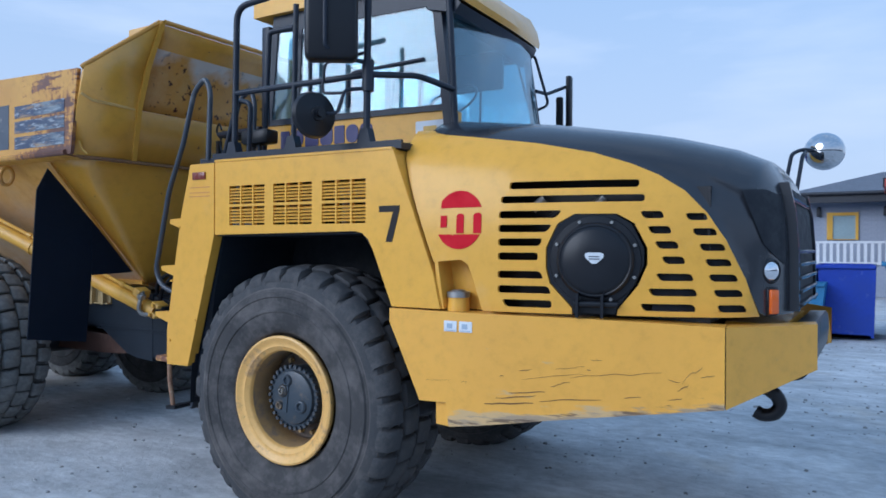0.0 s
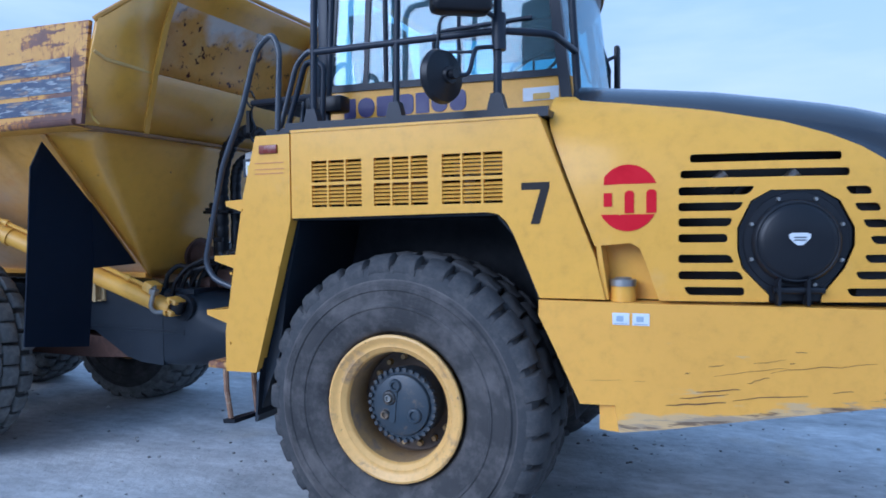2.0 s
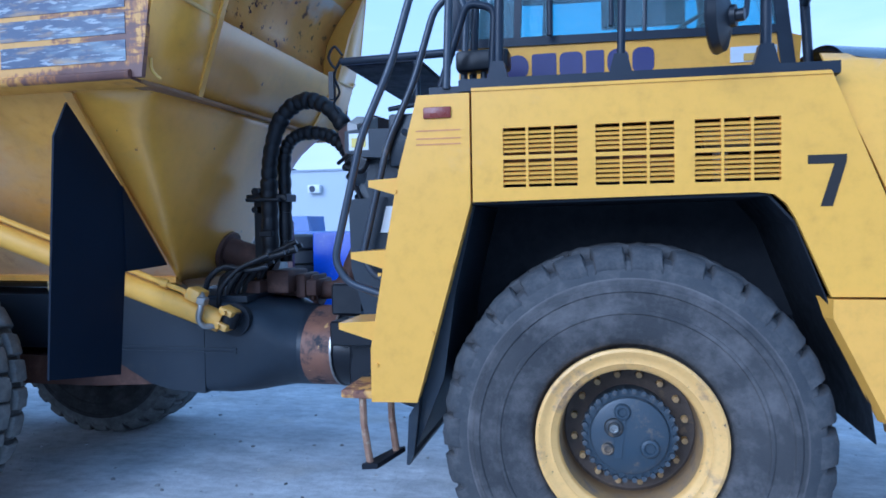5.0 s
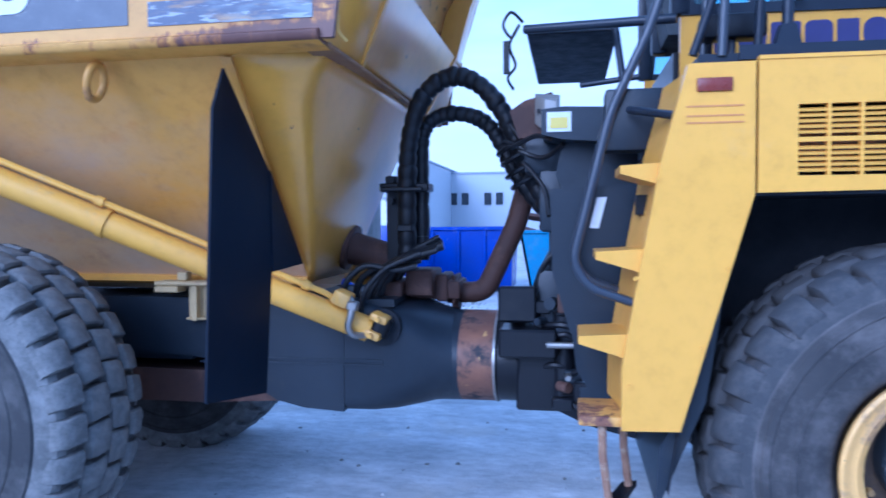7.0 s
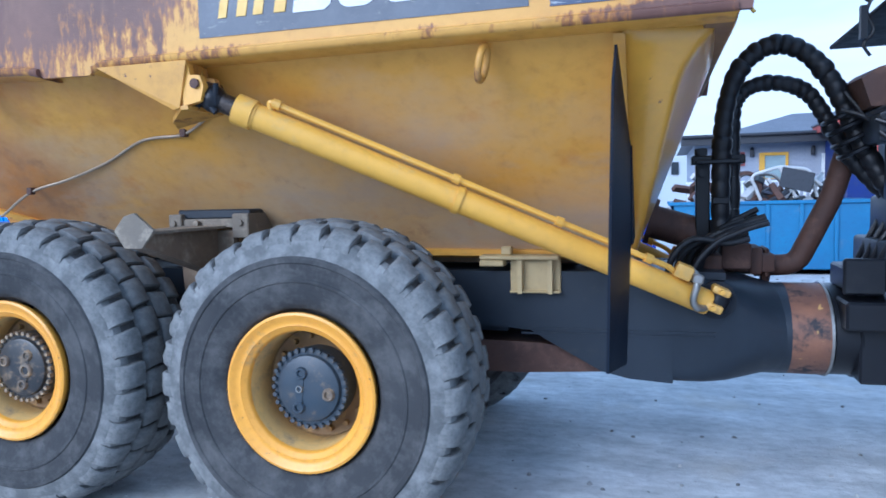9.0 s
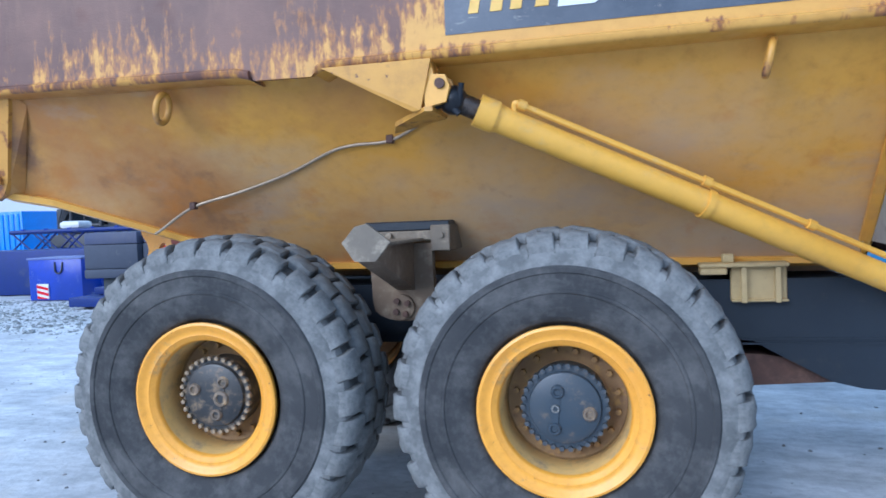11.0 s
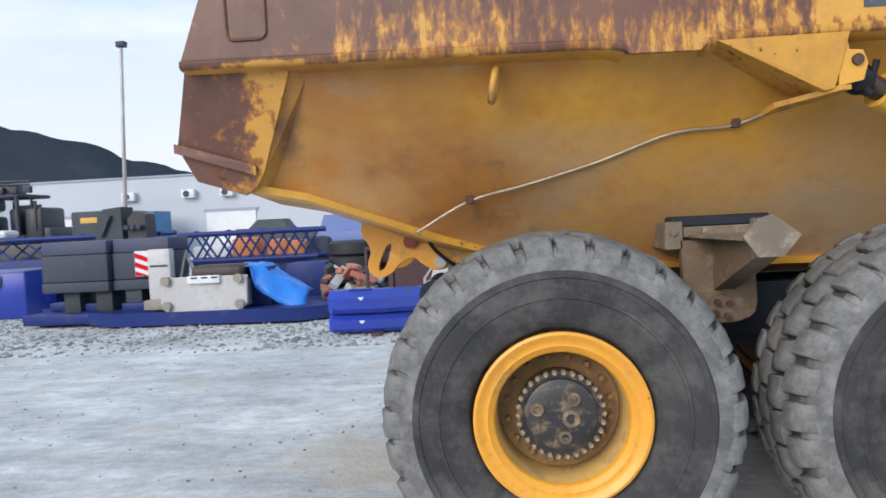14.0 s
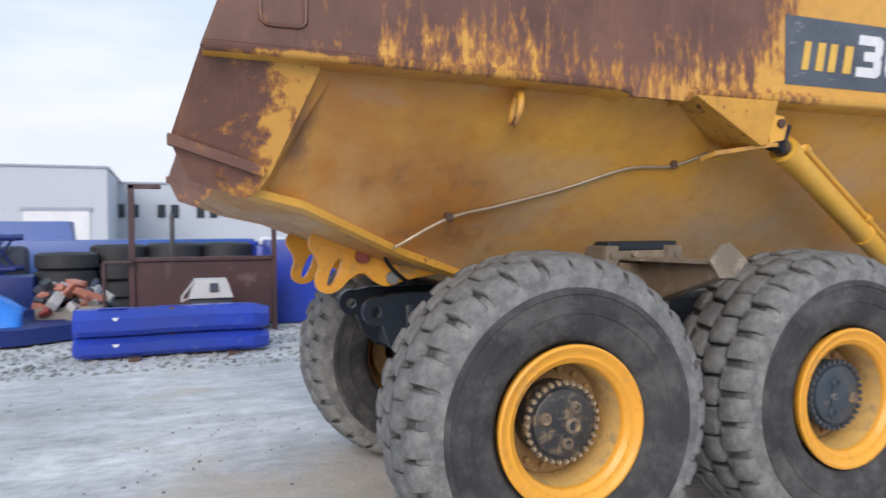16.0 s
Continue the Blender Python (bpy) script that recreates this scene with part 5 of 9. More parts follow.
def bowed(bm, prof, y0, y1, n=12):
    """A profile drawn across the cab, its nose bowed back at both sides."""
    rows = []
    for i in range(n + 1):
        y = y0 + (y1 - y0) * i / n
        u = i / n
        k = 0.88 - 0.42 * u + 0.1 * math.sin(math.pi * u)
        rows.append([bm.verts.new((x if x < 0.4 else 0.4 + (x - 0.4) * k, y, z + (0.14 * u * u if x > 0.8 else 0))) for x, z in prof])
    for a, b in zip(rows, rows[1:]):
        for i in range(len(prof)):
            bm.faces.new((a[i], a[(i + 1) % len(prof)], b[(i + 1) % len(prof)], b[i]))
    bm.faces.new(rows[0])
    bm.faces.new(list(reversed(rows[-1])))
    return bm


bm = bowed(B(), prof, -0.76, 0.98)
part("cab_roof", bevel(bm, 0.012, 2), YELLOW, truck, "yellow cab roof with sun visor")
bm = bowed(B(), [(0.7, 3.33), (0.92, 3.285), (0.985, 3.22), (0.93, 3.17), (0.7, 3.22)], -0.74, 0.96)
part("visor_lining", bm, RAIL, truck)
bm = B()
box(bm, -0.72, 0.58, -0.66, 0.86, 3.37, 3.395)
part("cab_ceiling", bm, CONCRETEGREY, truck, "pale grey cab ceiling", smooth=0)
bm = B()
box(bm, -0.8, 0.8, -0.62, 0.62, 2.2, 2.45)
part("cab_floor", bm, BLACK, truck, smooth=0)
bm = B()
box(bm, -0.45, 0.12, -0.27, 0.27, 2.45, 2.64)
part("seat", bevel(bm, 0.05, 3), SEATGREY, truck, "grey driver seat")
bm = slab(B(), [(-0.777, 2.62), (-0.557, 2.62), (-0.597, 2.9), (-0.657, 3.22), (-0.857, 3.22), (-0.837, 2.95)], -0.26, 0.26)
part("seat_back", bevel(bm, 0.05, 3), SEATGREY, truck, "grey driver seat back")
bm = B()
box(bm, -0.05, 0.5, 0.66, 0.70, 3.0, 3.32)
part("door_blind", bevel(bm, 0.01, 1), SEATGREY, truck, "grey sun blind on the far cab window")
bm = B()
lathe(bm, [(0.2, -0.012), (0.212, 0.0), (0.2, 0.012), (0.188, 0.0)], 28, closed=True)
part("steering_wheel", bm, BLACK, truck, at=pose(0.42, 0, 2.78, 60, 0, 90))
# small sticker and row of navy blocks on the cab wall
bm = B()
box(bm, 0.56, 0.77, -0.705, -0.699, 2.44, 2.515)
st = part("cab_sticker", bm, CREAM, truck, "white sticker with a yellow patch")
bm = B()
box(bm, 0.62, 0.72, -0.708, -0.704, 2.445, 2.48)
part("sticker_patch", bm, GOLD, st)
x = -0.635
for w_, r_ in ((0.085, 0.008), (0.12, 0.055), (0.125, 0.012), (0.115, 0.03), (0.09, 0.008), (0.105, 0.045), (0.105, 0.035)):
    bm = slab(B(), round_rect(x, x + w_, 2.42, 2.545, r_), -0.7045, -0.699)
    x += w_ + 0.016
    part("name_block", bm, NAVY, truck, "navy block of the maker's lettering")
bm = B()
box(bm, -0.74, -0.48, -1.0, -0.88, 2.42, 2.52)
wl_ = part("work_lamp", bevel(bm, 0.02), BLACK, truck, "black work lamp on the walkway")
bm = B()
cyl(bm, (-0.61, -0.94, 2.285), (-0.61, -0.94, 2.43), 0.016, seg=10)
part("lamp_foot", bm, RAIL, wl_)
# mirrors
bm = B()
r = lathe(bm, [(0.004, 0.012), (0.10, 0.004), (0.13, -0.012), (0.135, 0.0), (0.125, 0.03), (0.05, 0.055), (0.03, 0.06)], 40)
bm.faces.new(r[-1])
bm.faces.new(r[0])
rm = part("round_mirror", bm, BLACK, truck, "round black convex mirror seen from behind", at=pose(0.38, -1.49, 2.45, 0, 0, -111))
bm = B()
cyl(bm, (0, 0.045, 0), (0, 0.075, 0), 0.045, 0.04, 18)
cyl(bm, (0, 0.07, 0), (0, 0.105, 0), 0.024, seg=14)
part("mirror_hub", bevel(bm, 0.005, 1), BLACK, rm)
rail_bar([(0.41, -1.47, 2.46), (0.50, -1.42, 2.46), (0.52, -1.38, 2.60), (0.61, RY, 2.62)], 0.011, 0.03, "mirror_arm")
bm = B()
box(bm, -0.15, 0.15, -0.07, 0.07, 0, 0.5)
bm_ = part("wing_mirror", bevel(bm, 0.035, 3), BLACK, truck, "tall black mirror housing seen from behind", at=pose(0.47, -1.44, 2.755, 0, 0, 35))
for k in range(7):
    bm = B()
    cyl(bm, (0.535, -1.525, 2.92 + 0.06 * k), (0.55, -1.545, 2.92 + 0.06 * k), 0.012, seg=8)
    part("mirror_bolt", bm, STEEL, bm_)
bm = B()
cyl(bm, (0.61, RY, 2.60), (0.61, RY, 2.78), 0.036, seg=14)
part("mirror_clamp", bm, RAIL, truck)
rail_bar([(0.0, -0.71, 2.66), (0.0, -0.71, 2.86), (0.05, -0.71, 2.90), (0.62, -0.71, 2.915)], 0.012, 0.05, "grab_bar")
rail_bar([(0.61, RY, 2.76), (0.52, -1.40, 2.79), (0.49, -1.52, 2.82), (0.49, -1.52, 3.4)], 0.013, 0.03, "mirror_arm")
rail_bar([(0.61, RY, 2.83), (0.3, -1.3, 2.80), (0.28, -1.3, 2.62), (0.5, -1.3, 2.6)], 0.009, 0.04, "mirror_arm")
rail_bar([(0.66, 1.0, 2.862), (0.594, 1.0, 2.85), (0.467, 1.0, 3.307), (0.632, 1.0, 3.336), (0.765, 1.0, 2.895), (0.66, 1.0, 2.862)], 0.012, 0.05, "mirror_guard")
rail_bar([(0.60, 1.10, 3.05), (0.60, 1.35, 3.07), (0.68, 1.62, 3.18)], 0.016, 0.04)
bm = B()
box(bm, 0.685, 0.735, 1.56, 1.64, 2.80, 3.27)
part("wing_mirror", bevel(bm, 0.02), BLACK, truck, "black mirror on the far side")
bm = B()
box(bm, 0.60, 0.66, 1.54, 1.60, 2.80, 3.08)
part("mirror_hinge", bevel(bm, 0.015), BLACK, truck)
# chrome ball mirror on the far front corner
bm = B()
bmesh.ops.create_uvsphere(bm, u_segments=32, v_segments=20, radius=0.138)
part("ball_mirror", bm, MIRROR, truck, "chrome ball mirror on a bracket", smooth=180, at=pose(2.79, 1.40, 2.42))
rail_bar([(2.56, 0.95, 2.05), (2.60, 1.1, 2.38), (2.66, 1.2, 2.42), (2.78, 1.38, 2.42)], 0.014, 0.04, "mirror_arm")
rail_bar([(2.64, 0.95, 2.05), (2.67, 1.1, 2.36), (2.68, 1.2, 2.40)], 0.014, 0.04, "mirror_arm")
# beacon and lamps on the roof edge
bm = B()
box(bm, 0.66, 0.80, -0.8, -0.7, 3.34, 3.42)
part("work_lamp", bevel(bm, 0.015), YELLOW, truck)

# ---- tipping body ----
HULL = [  # x, half width low, z low, half width high
    (-2.69, 0.34, 1.37, 1.245), (-5.95, 0.36, 1.405, 1.265), (-6.6, 0.62, 1.62, 1.27), (-7.20, 0.97, 1.86, 1.262), (-7.45, 1.06, 1.915, 1.262)]
RAILZ = 2.425
HULL_ROWS = [(-2.33, 1.12, RAILZ, 1.12), HULL[0], (-4.3, 0.35, 1.387, 1.255)]
for i in range(15):
    x = -5.95 - 1.47 * i / 14
    HULL_ROWS.append((x, lerp([(-r[0], r[1]) for r in HULL], -x), lerp([(-r[0], r[2]) for r in HULL], -x), lerp([(-r[0], r[3]) for r in HULL], -x)))
hull_parts = []
for s in (-1, 1):
    for off in (0.0, 0.02):
        bm = B()
        rows = []
        for x, a, z, b in HULL_ROWS[1:]:
            rows.append([bm.verts.new((x, s * (y_ - off), z_)) for y_, z_ in ((a, z), (b, RAILZ))])
        for a, b in zip(rows, rows[1:]):
            bm.faces.new((a[0], b[0], b[1], a[1]))
        hull_parts.append(part("hull_lining" if off else "body_hull", bm, [OCHRE, OCHRE], truck, "" if off else "dusty ochre-yellow body flank with brown stains", smooth=32))
bm = B()
for a, b in zip(HULL, HULL[1:] + [(-7.60, 1.2, 1.985, 0)]):
    for s in (-1, 1):
        bm.faces.new([bm.verts.new(p) for p in ((a[0], s * a[1], a[2] - 0.015), (a[0], s * a[1] * 0.62, a[2] - 0.085), (b[0], s * b[1] * 0.62, b[2] - 0.085), (b[0], s * b[1], b[2] - 0.015))])
    bm.faces.new([bm.verts.new(p) for p in ((a[0], -a[1] * 0.62, a[2] - 0.085), (a[0], a[1] * 0.62, a[2] - 0.085), (b[0], b[1] * 0.62, b[2] - 0.085), (b[0], -b[1] * 0.62, b[2] - 0.085))])
bmesh.ops.remove_doubles(bm, verts=bm.verts, dist=1e-4)
floor_ob = part("body_floor", bm, OCHRE, truck, "stained underside of the tipping body", smooth=0)
# lower edge flange along the rising tail
bm = B()
for s in (-1, 1):
    for a, b in zip(HULL, HULL[1:]):
        solid(bm, [(a[0], s * (a[1] - 0.03), a[2] - 0.05), (a[0], s * (a[1] + 0.035), a[2] - 0.03), (a[0], s * (a[1] + 0.04), a[2] + 0.006), (a[0], s * (a[1] - 0.02), a[2] + 0.014)],
              [(b[0], s * (b[1] - 0.03), b[2] - 0.05), (b[0], s * (b[1] + 0.035), b[2] - 0.03), (b[0], s * (b[1] + 0.04), b[2] + 0.006), (b[0], s * (b[1] - 0.02), b[2] + 0.014)])
part("hull_flange", bm, CHIPPED, truck, "yellow flange along the lower hull edge", smooth=0)


def rusty_side():
    """Upper flank: yellow in front, bare rust towards the tail, scraped streaks between."""
    m = shade("rust_and_yellow_flank", (0.64, 0.345, 0.065), 0.6, second=(0.54, 0.27, 0.05), bump=0.12, big=1.5, dirt=(0.42, 0.25, 0.11), dirt_at=0.58, dirt_soft=0.2)
    n, l = m.node_tree.nodes, m.node_tree.links
    b = n["Principled BSDF"]
    old = b.inputs["Base Color"].links[0].from_socket
    co = n.new("ShaderNodeTexCoord")
    sep = n.new("ShaderNodeSeparateXYZ")
    l.new(co.outputs["Object"], sep.inputs[0])

    def tex(scale, sx, sy, sz, detail=8, turn=0.0):
        mp = n.new("ShaderNodeMapping")
        mp.inputs["Scale"].default_value, mp.inputs["Rotation"].default_value = (sx, sy, sz), (0, radians(turn), 0)
        l.new(co.outputs["Object"], mp.inputs[0])
        t = n.new("ShaderNodeTexNoise")
        t.inputs["Scale"].default_value, t.inputs["Detail"].default_value, t.inputs["Roughness"].default_value = scale, detail, 0.65
        l.new(mp.outputs[0], t.inputs["Vector"])
        return t.outputs["Fac"]

    def calc(op, a, c):
        x = n.new("ShaderNodeMath")
        x.operation = op
        for k, v in enumerate((a, c)):
            if isinstance(v, (int, float)):
                x.inputs[k].default_value = v
            else:
                l.new(v, x.inputs[k])
        return x.outputs[0]

    def rng(src, a, c, to0=0.0, to1=1.0):
        r = n.new("ShaderNodeMapRange")
        r.inputs[1].default_value, r.inputs[2].default_value, r.inputs[3].default_value, r.inputs[4].default_value = a, c, to0, to1
        l.new(src, r.inputs[0])
        return r.outputs[0]

    X, Z = sep.outputs[0], sep.outputs[2]

    def tint(fac, low, c):
        q = n.new("ShaderNodeMix")
        q.data_type = "RGBA"
        l.new(fac, q.inputs[0])
        for k, v in ((6, low), (7, c)):
            if isinstance(v, tuple):
                q.inputs[k].default_value = (*v, 1)
            else:
                l.new(v, q.inputs[k])
        return q.outputs[2]

    # share of paint that is left: much in front, little at the tail, more again along the rail and on the tail corner
    strip = calc("MULTIPLY", rng(Z, 2.86, 2.48), rng(X, -7.5, -6.9))
    behind = calc("ADD", 0.02, calc("MULTIPLY", strip, 0.42))
    ahead = calc("SUBTRACT", calc("SUBTRACT", 1.0, calc("MULTIPLY", rng(X, -3.1, -2.5), 0.5)), rng(Z, 2.48, 2.455, 0.0, 0.3))
    k = rng(X, -5.0, -4.35)
    paint = calc("ADD", calc("MULTIPLY", behind, calc("SUBTRACT", 1.0, k)), calc("MULTIPLY", ahead, k))
    corner = calc("MULTIPLY", rng(X, -7.62, -7.30, 0.08, 0.72), rng(Z, 2.46, 2.44))
    paint = calc("MAXIMUM", paint, calc("MULTIPLY", corner, rng(X, -7.0, -7.1)))
    upright = tex(4.2, 4.6, 1, 0.9)
    fine = tex(11.0, 3.0, 1, 1.4)
    patch = tex(1.7, 1, 1, 1)
    grainy = calc("ADD", calc("ADD", calc("MULTIPLY", upright, 0.38), calc("MULTIPLY", fine, 0.26)), calc("MULTIPLY", patch, 0.36))
    blotch = calc("ADD", calc("MULTIPLY", tex(13.0, 1, 1, 1), 0.55), calc("MULTIPLY", tex(3.6, 1, 1, 1), 0.45))
    tail = rng(X, -7.08, -7.14)
    grainy = calc("ADD", calc("MULTIPLY", grainy, calc("SUBTRACT", 1.0, tail)), calc("MULTIPLY", blotch, tail))
    level = calc("ADD", grainy, calc("MULTIPLY", paint, 0.33))
    scrape_ = calc("MULTIPLY", rng(X, -3.2, -2.5), rng(tex(2.4, 1.2, 1, 7.0, 8, 36.0), 0.50, 0.62, 0.0, 0.17))
    level = calc("SUBTRACT", level, scrape_)
    bare = tint(rng(tex(2.2, 1, 1, 1), 0.35, 0.65), (0.102, 0.045, 0.033), (0.17, 0.08, 0.054))
    bare = tint(rng(upright, 0.52, 0.7, 0.0, 0.5), bare, (0.20, 0.10, 0.06))
    edge = tint(rng(level, 0.60, 0.66), bare, (0.36, 0.15, 0.035))
    l.new(tint(rng(level, 0.655, 0.69), edge, old), b.inputs["Base Color"])
    return m


FLANK = rusty_side()


def stained_hull():
    """Ochre paint with orange-brown rust stains towards the tail and dried mud thrown up by the wheels."""
    m = shade("stained_ochre_hull", (0.68, 0.345, 0.042), 0.55, second=(0.59, 0.295, 0.045), bump=0.1, big=0.9, chips=(0.2, 0.1, 0.04), chips_at=0.77)
    n, l = m.node_tree.nodes, m.node_tree.links
    b = n["Principled BSDF"]
    old = b.inputs["Base Color"].links[0].from_socket
    co = n.new("ShaderNodeTexCoord")
    sep = n.new("ShaderNodeSeparateXYZ")
    l.new(co.outputs["Object"], sep.inputs[0])

    def rng(src, a, c, to1=1.0):
        r = n.new("ShaderNodeMapRange")
        r.inputs[1].default_value, r.inputs[2].default_value, r.inputs[4].default_value = a, c, to1
        l.new(src, r.inputs[0])
        return r.outputs[0]

    def layer(below, colour, scale, stretch, along, low, soft, offset):
        mp = n.new("ShaderNodeMapping")
        mp.inputs["Scale"].default_value, mp.inputs["Location"].default_value = stretch, (offset, 0, 0)
        l.new(co.outputs["Object"], mp.inputs[0])
        t = n.new("ShaderNodeTexNoise")
        t.inputs["Scale"].default_value, t.inputs["Detail"].default_value, t.inputs["Roughness"].default_value = scale, 7, 0.62
        l.new(mp.outputs[0], t.inputs["Vector"])
        add = n.new("ShaderNodeMath")
        l.new(t.outputs["Fac"], add.inputs[0])
        l.new(along, add.inputs[1])
        x = n.new("ShaderNodeMix")
        x.data_type = "RGBA"
        l.new(rng(add.outputs[0], low, low + soft, 0.95), x.inputs[0])
        l.new(below, x.inputs[6])
        x.inputs[7].default_value = (*colour, 1)
        return x.outputs[2]

    c = layer(old, (0.47, 0.36, 0.245), 0.8, (0.8, 1, 1.3), rng(sep.outputs[2], 2.4, 1.55, 0.3), 0.56, 0.34, 11.0)
    c = layer(c, (0.41, 0.185, 0.05), 1.3, (1, 1, 1.4), rng(sep.outputs[0], -4.6, -6.2, 0.22), 0.60, 0.27, 3.0)
    c = layer(c, (0.42, 0.31, 0.21), 2.0, (0.7, 1, 1.8), rng(sep.outputs[2], 2.0, 1.4, 0.1), 0.60, 0.22, 31.0)
    c = layer(c, (0.24, 0.12, 0.055), 2.6, (1, 1, 1), rng(sep.outputs[0], -4.9, -6.6, 0.08), 0.64, 0.14, 21.0)
    c = layer(c, (0.46, 0.17, 0.02), 2.2, (1, 1, 1.1), rng(sep.outputs[0], -5.2, -6.2, 0.10), 0.60, 0.2, 41.0)
    l.new(c, b.inputs["Base Color"])
    return m


HULLSTAIN = stained_hull()
for ob in hull_parts:
    ob.data.materials[0] = HULLSTAIN
floor_ob.data.materials[0] = HULLSTAIN

# upper flanks
bm = B()
flank = [(-7.66, 2.45), (-5.71, 2.425), (-5.66, 2.375), (-5.36, 2.37), (-5.31, 2.42), (-2.19, 2.41), (-2.10, 3.06), (-4.0, 3.12), (-7.2, 3.14), (-7.44, 3.05)]
slab(bm, flank, -1.375, -1.345)
part("body_side", bevel(bm, 0.008, 1), FLANK, truck, "upper body side, yellow in front and rusty towards the tail", smooth=30)
bm = slab(B(), flank, 1.345, 1.375)
part("body_side", bm, FLANK, truck, "upper body side", smooth=30)
def rail(xs, tops, s_, worn):
    """A folded rail: blunt lip outside, underside sloping in to the hull."""
    bm = B()
    rows = []
    for x, z in zip(xs, tops):
        dy = worn * noise.noise(Vector((x * 2.3, s_, 0)))
        rows.append([bm.verts.new((x, s_ * (y + (dy if y > 1.38 else 0)), z + dz)) for y, dz in ((1.34, 0.0), (1.388, -0.002), (1.402, -0.012), (1.40, -0.034), (1.384, -0.047), (1.25, -0.056), (1.20, -0.05))])
    for a, b in zip(rows, rows[1:]):
        for i in range(7):
            fc = bm.faces.new((a[i], a[(i + 1) % 7], b[(i + 1) % 7], b[i]))
            fc.material_index = 1 if i in (4, 5) else 0
    bm.faces.new(rows[0])
    bm.faces.new(list(reversed(rows[-1])))
    return part("body_rail", bm, [FLANK, HULLSTAIN], truck, "dented rail along the body", smooth=50)


for s_ in (-1, 1):
    rail([-7.65, -7.5, -7.2, -7.0, -6.7, -6.4, -6.1, -5.9, -5.74, -5.68], [2.475, 2.473, 2.468, 2.465, 2.458, 2.455, 2.45, 2.447, 2.44, 2.425], s_, 0.012)
    rail([-5.33, -5.28, -4.8, -4.2, -3.6, -3.0, -2.5, -2.245], [2.42, 2.44, 2.443, 2.445, 2.447, 2.447, 2.447, 2.447], s_, 0.006)
    bm = box(B(), -5.705, -5.31, min(s_ * 1.372, s_ * 1.22), max(s_ * 1.372, s_ * 1.22), 2.40, 2.44)
    part("rail_infill", bm, FLANK, truck, smooth=20)
# raised plate with a slot near the tail
bm = B()
tube(bm, bend([(-7.44, -1.38, 3.0), (-7.43, -1.38, 2.55), (-7.25, -1.38, 2.55), (-7.25, -1.38, 3.0)], 0.04), 0.008, 6)
part("slot_rim", bm, FLANK, truck, "weld rim of a closed slot")
# tail end plates, leaning in towards the floor
TAIL_Y = [(1.86, 1.122), (2.10, 1.19), (2.46, 1.325)]
for s in (-1, 1):
    loop = [(-7.655, 2.462), (-7.16, 2.45), (-7.37, 1.97), (-7.42, 1.90), (-7.48, 1.868), (-7.705, 1.945), (-7.775, 2.105)]
    bm = solid(B(), [(x, s * lerp(TAIL_Y, z), z) for x, z in loop], [(x, s * (lerp(TAIL_Y, z) - 0.035), z) for x, z in loop])
    part("tail_plate", bevel(bm, 0.008, 1), FLANK, truck, "rusty tail corner plate", smooth=30)
    bm = B()
    solid(bm, [(-7.78, s * 1.222, 2.125), (-7.785, s * 1.16, 2.125), (-7.785, s * 1.16, 2.082), (-7.78, s * 1.222, 2.08)], [(-7.40, s * 1.19, 2.005), (-7.40, s * 1.12, 2.005), (-7.40, s * 1.12, 1.96), (-7.40, s * 1.185, 1.958)])
    part("tail_rib", bevel(bm, 0.008, 1), FLANK, truck, smooth=30)
    bm = B()
    bm.faces.new([bm.verts.new(p) for p in ((-7.165, s * 1.29, 2.44), (-7.372, s * 1.13, 1.97), (-7.43, s * 1.10, 1.90), (-7.38, s * 1.02, 1.885), (-7.12, s * 1.24, 2.38))])
    part("tail_cheek", bm, HULLSTAIN, truck, smooth=0)
# headboard: lower lean, crease, upper spill plate, with bevelled corners
bm = B()
FIN = [(-2.265, 0.785, 2.415), (-2.07, 0.875, 2.815), (-1.97, 0.865, 3.15), (-1.81, 0.85, 3.49)]  # front edge of the fins: x, half width, z
EDGE = [(-2.25, 1.36, 2.415), (-2.105, 1.36, 2.87), (-2.045, 1.36, 3.07)]  # outer edge
sides = {s: ([bm.verts.new((x, s * y, z)) for x, y, z in FIN], [bm.verts.new((x, s * y, z)) for x, y, z in EDGE]) for s in (-1, 1)}
for s, (f, e) in sides.items():
    for loop in ((e[0], f[0], f[1], e[1]), (e[1], f[1], f[2], e[2]), (e[2], f[2], f[3])):
        bm.faces.new(loop)
bm.faces.new((sides[-1][0][0], sides[1][0][0], sides[1][0][1], sides[-1][0][1]))
HEADB = shade("worn_sheen_spill_plate", (0.68, 0.37, 0.07), 0.42, second=(0.54, 0.27, 0.06), dirt=(0.62, 0.40, 0.15), dirt_at=0.52, dirt_soft=0.2, big=0.9, small=11, bump=0.1, chips=(0.06, 0.02, 0.018), chips_at=0.60)
# paler towards the top: worn paint, plus sky reflection put into the colour
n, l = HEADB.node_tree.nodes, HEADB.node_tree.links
co, sep, tx, up, cut, wear_sheen = (n.new("ShaderNode" + k) for k in ("TexCoord", "SeparateXYZ", "TexNoise", "MapRange", "MapRange", "Mix"))
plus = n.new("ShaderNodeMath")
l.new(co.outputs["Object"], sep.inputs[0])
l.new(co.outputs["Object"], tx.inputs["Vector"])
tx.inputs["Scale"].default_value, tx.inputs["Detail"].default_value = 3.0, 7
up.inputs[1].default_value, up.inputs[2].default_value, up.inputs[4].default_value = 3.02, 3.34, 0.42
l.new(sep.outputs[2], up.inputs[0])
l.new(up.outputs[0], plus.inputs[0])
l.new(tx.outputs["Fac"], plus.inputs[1])
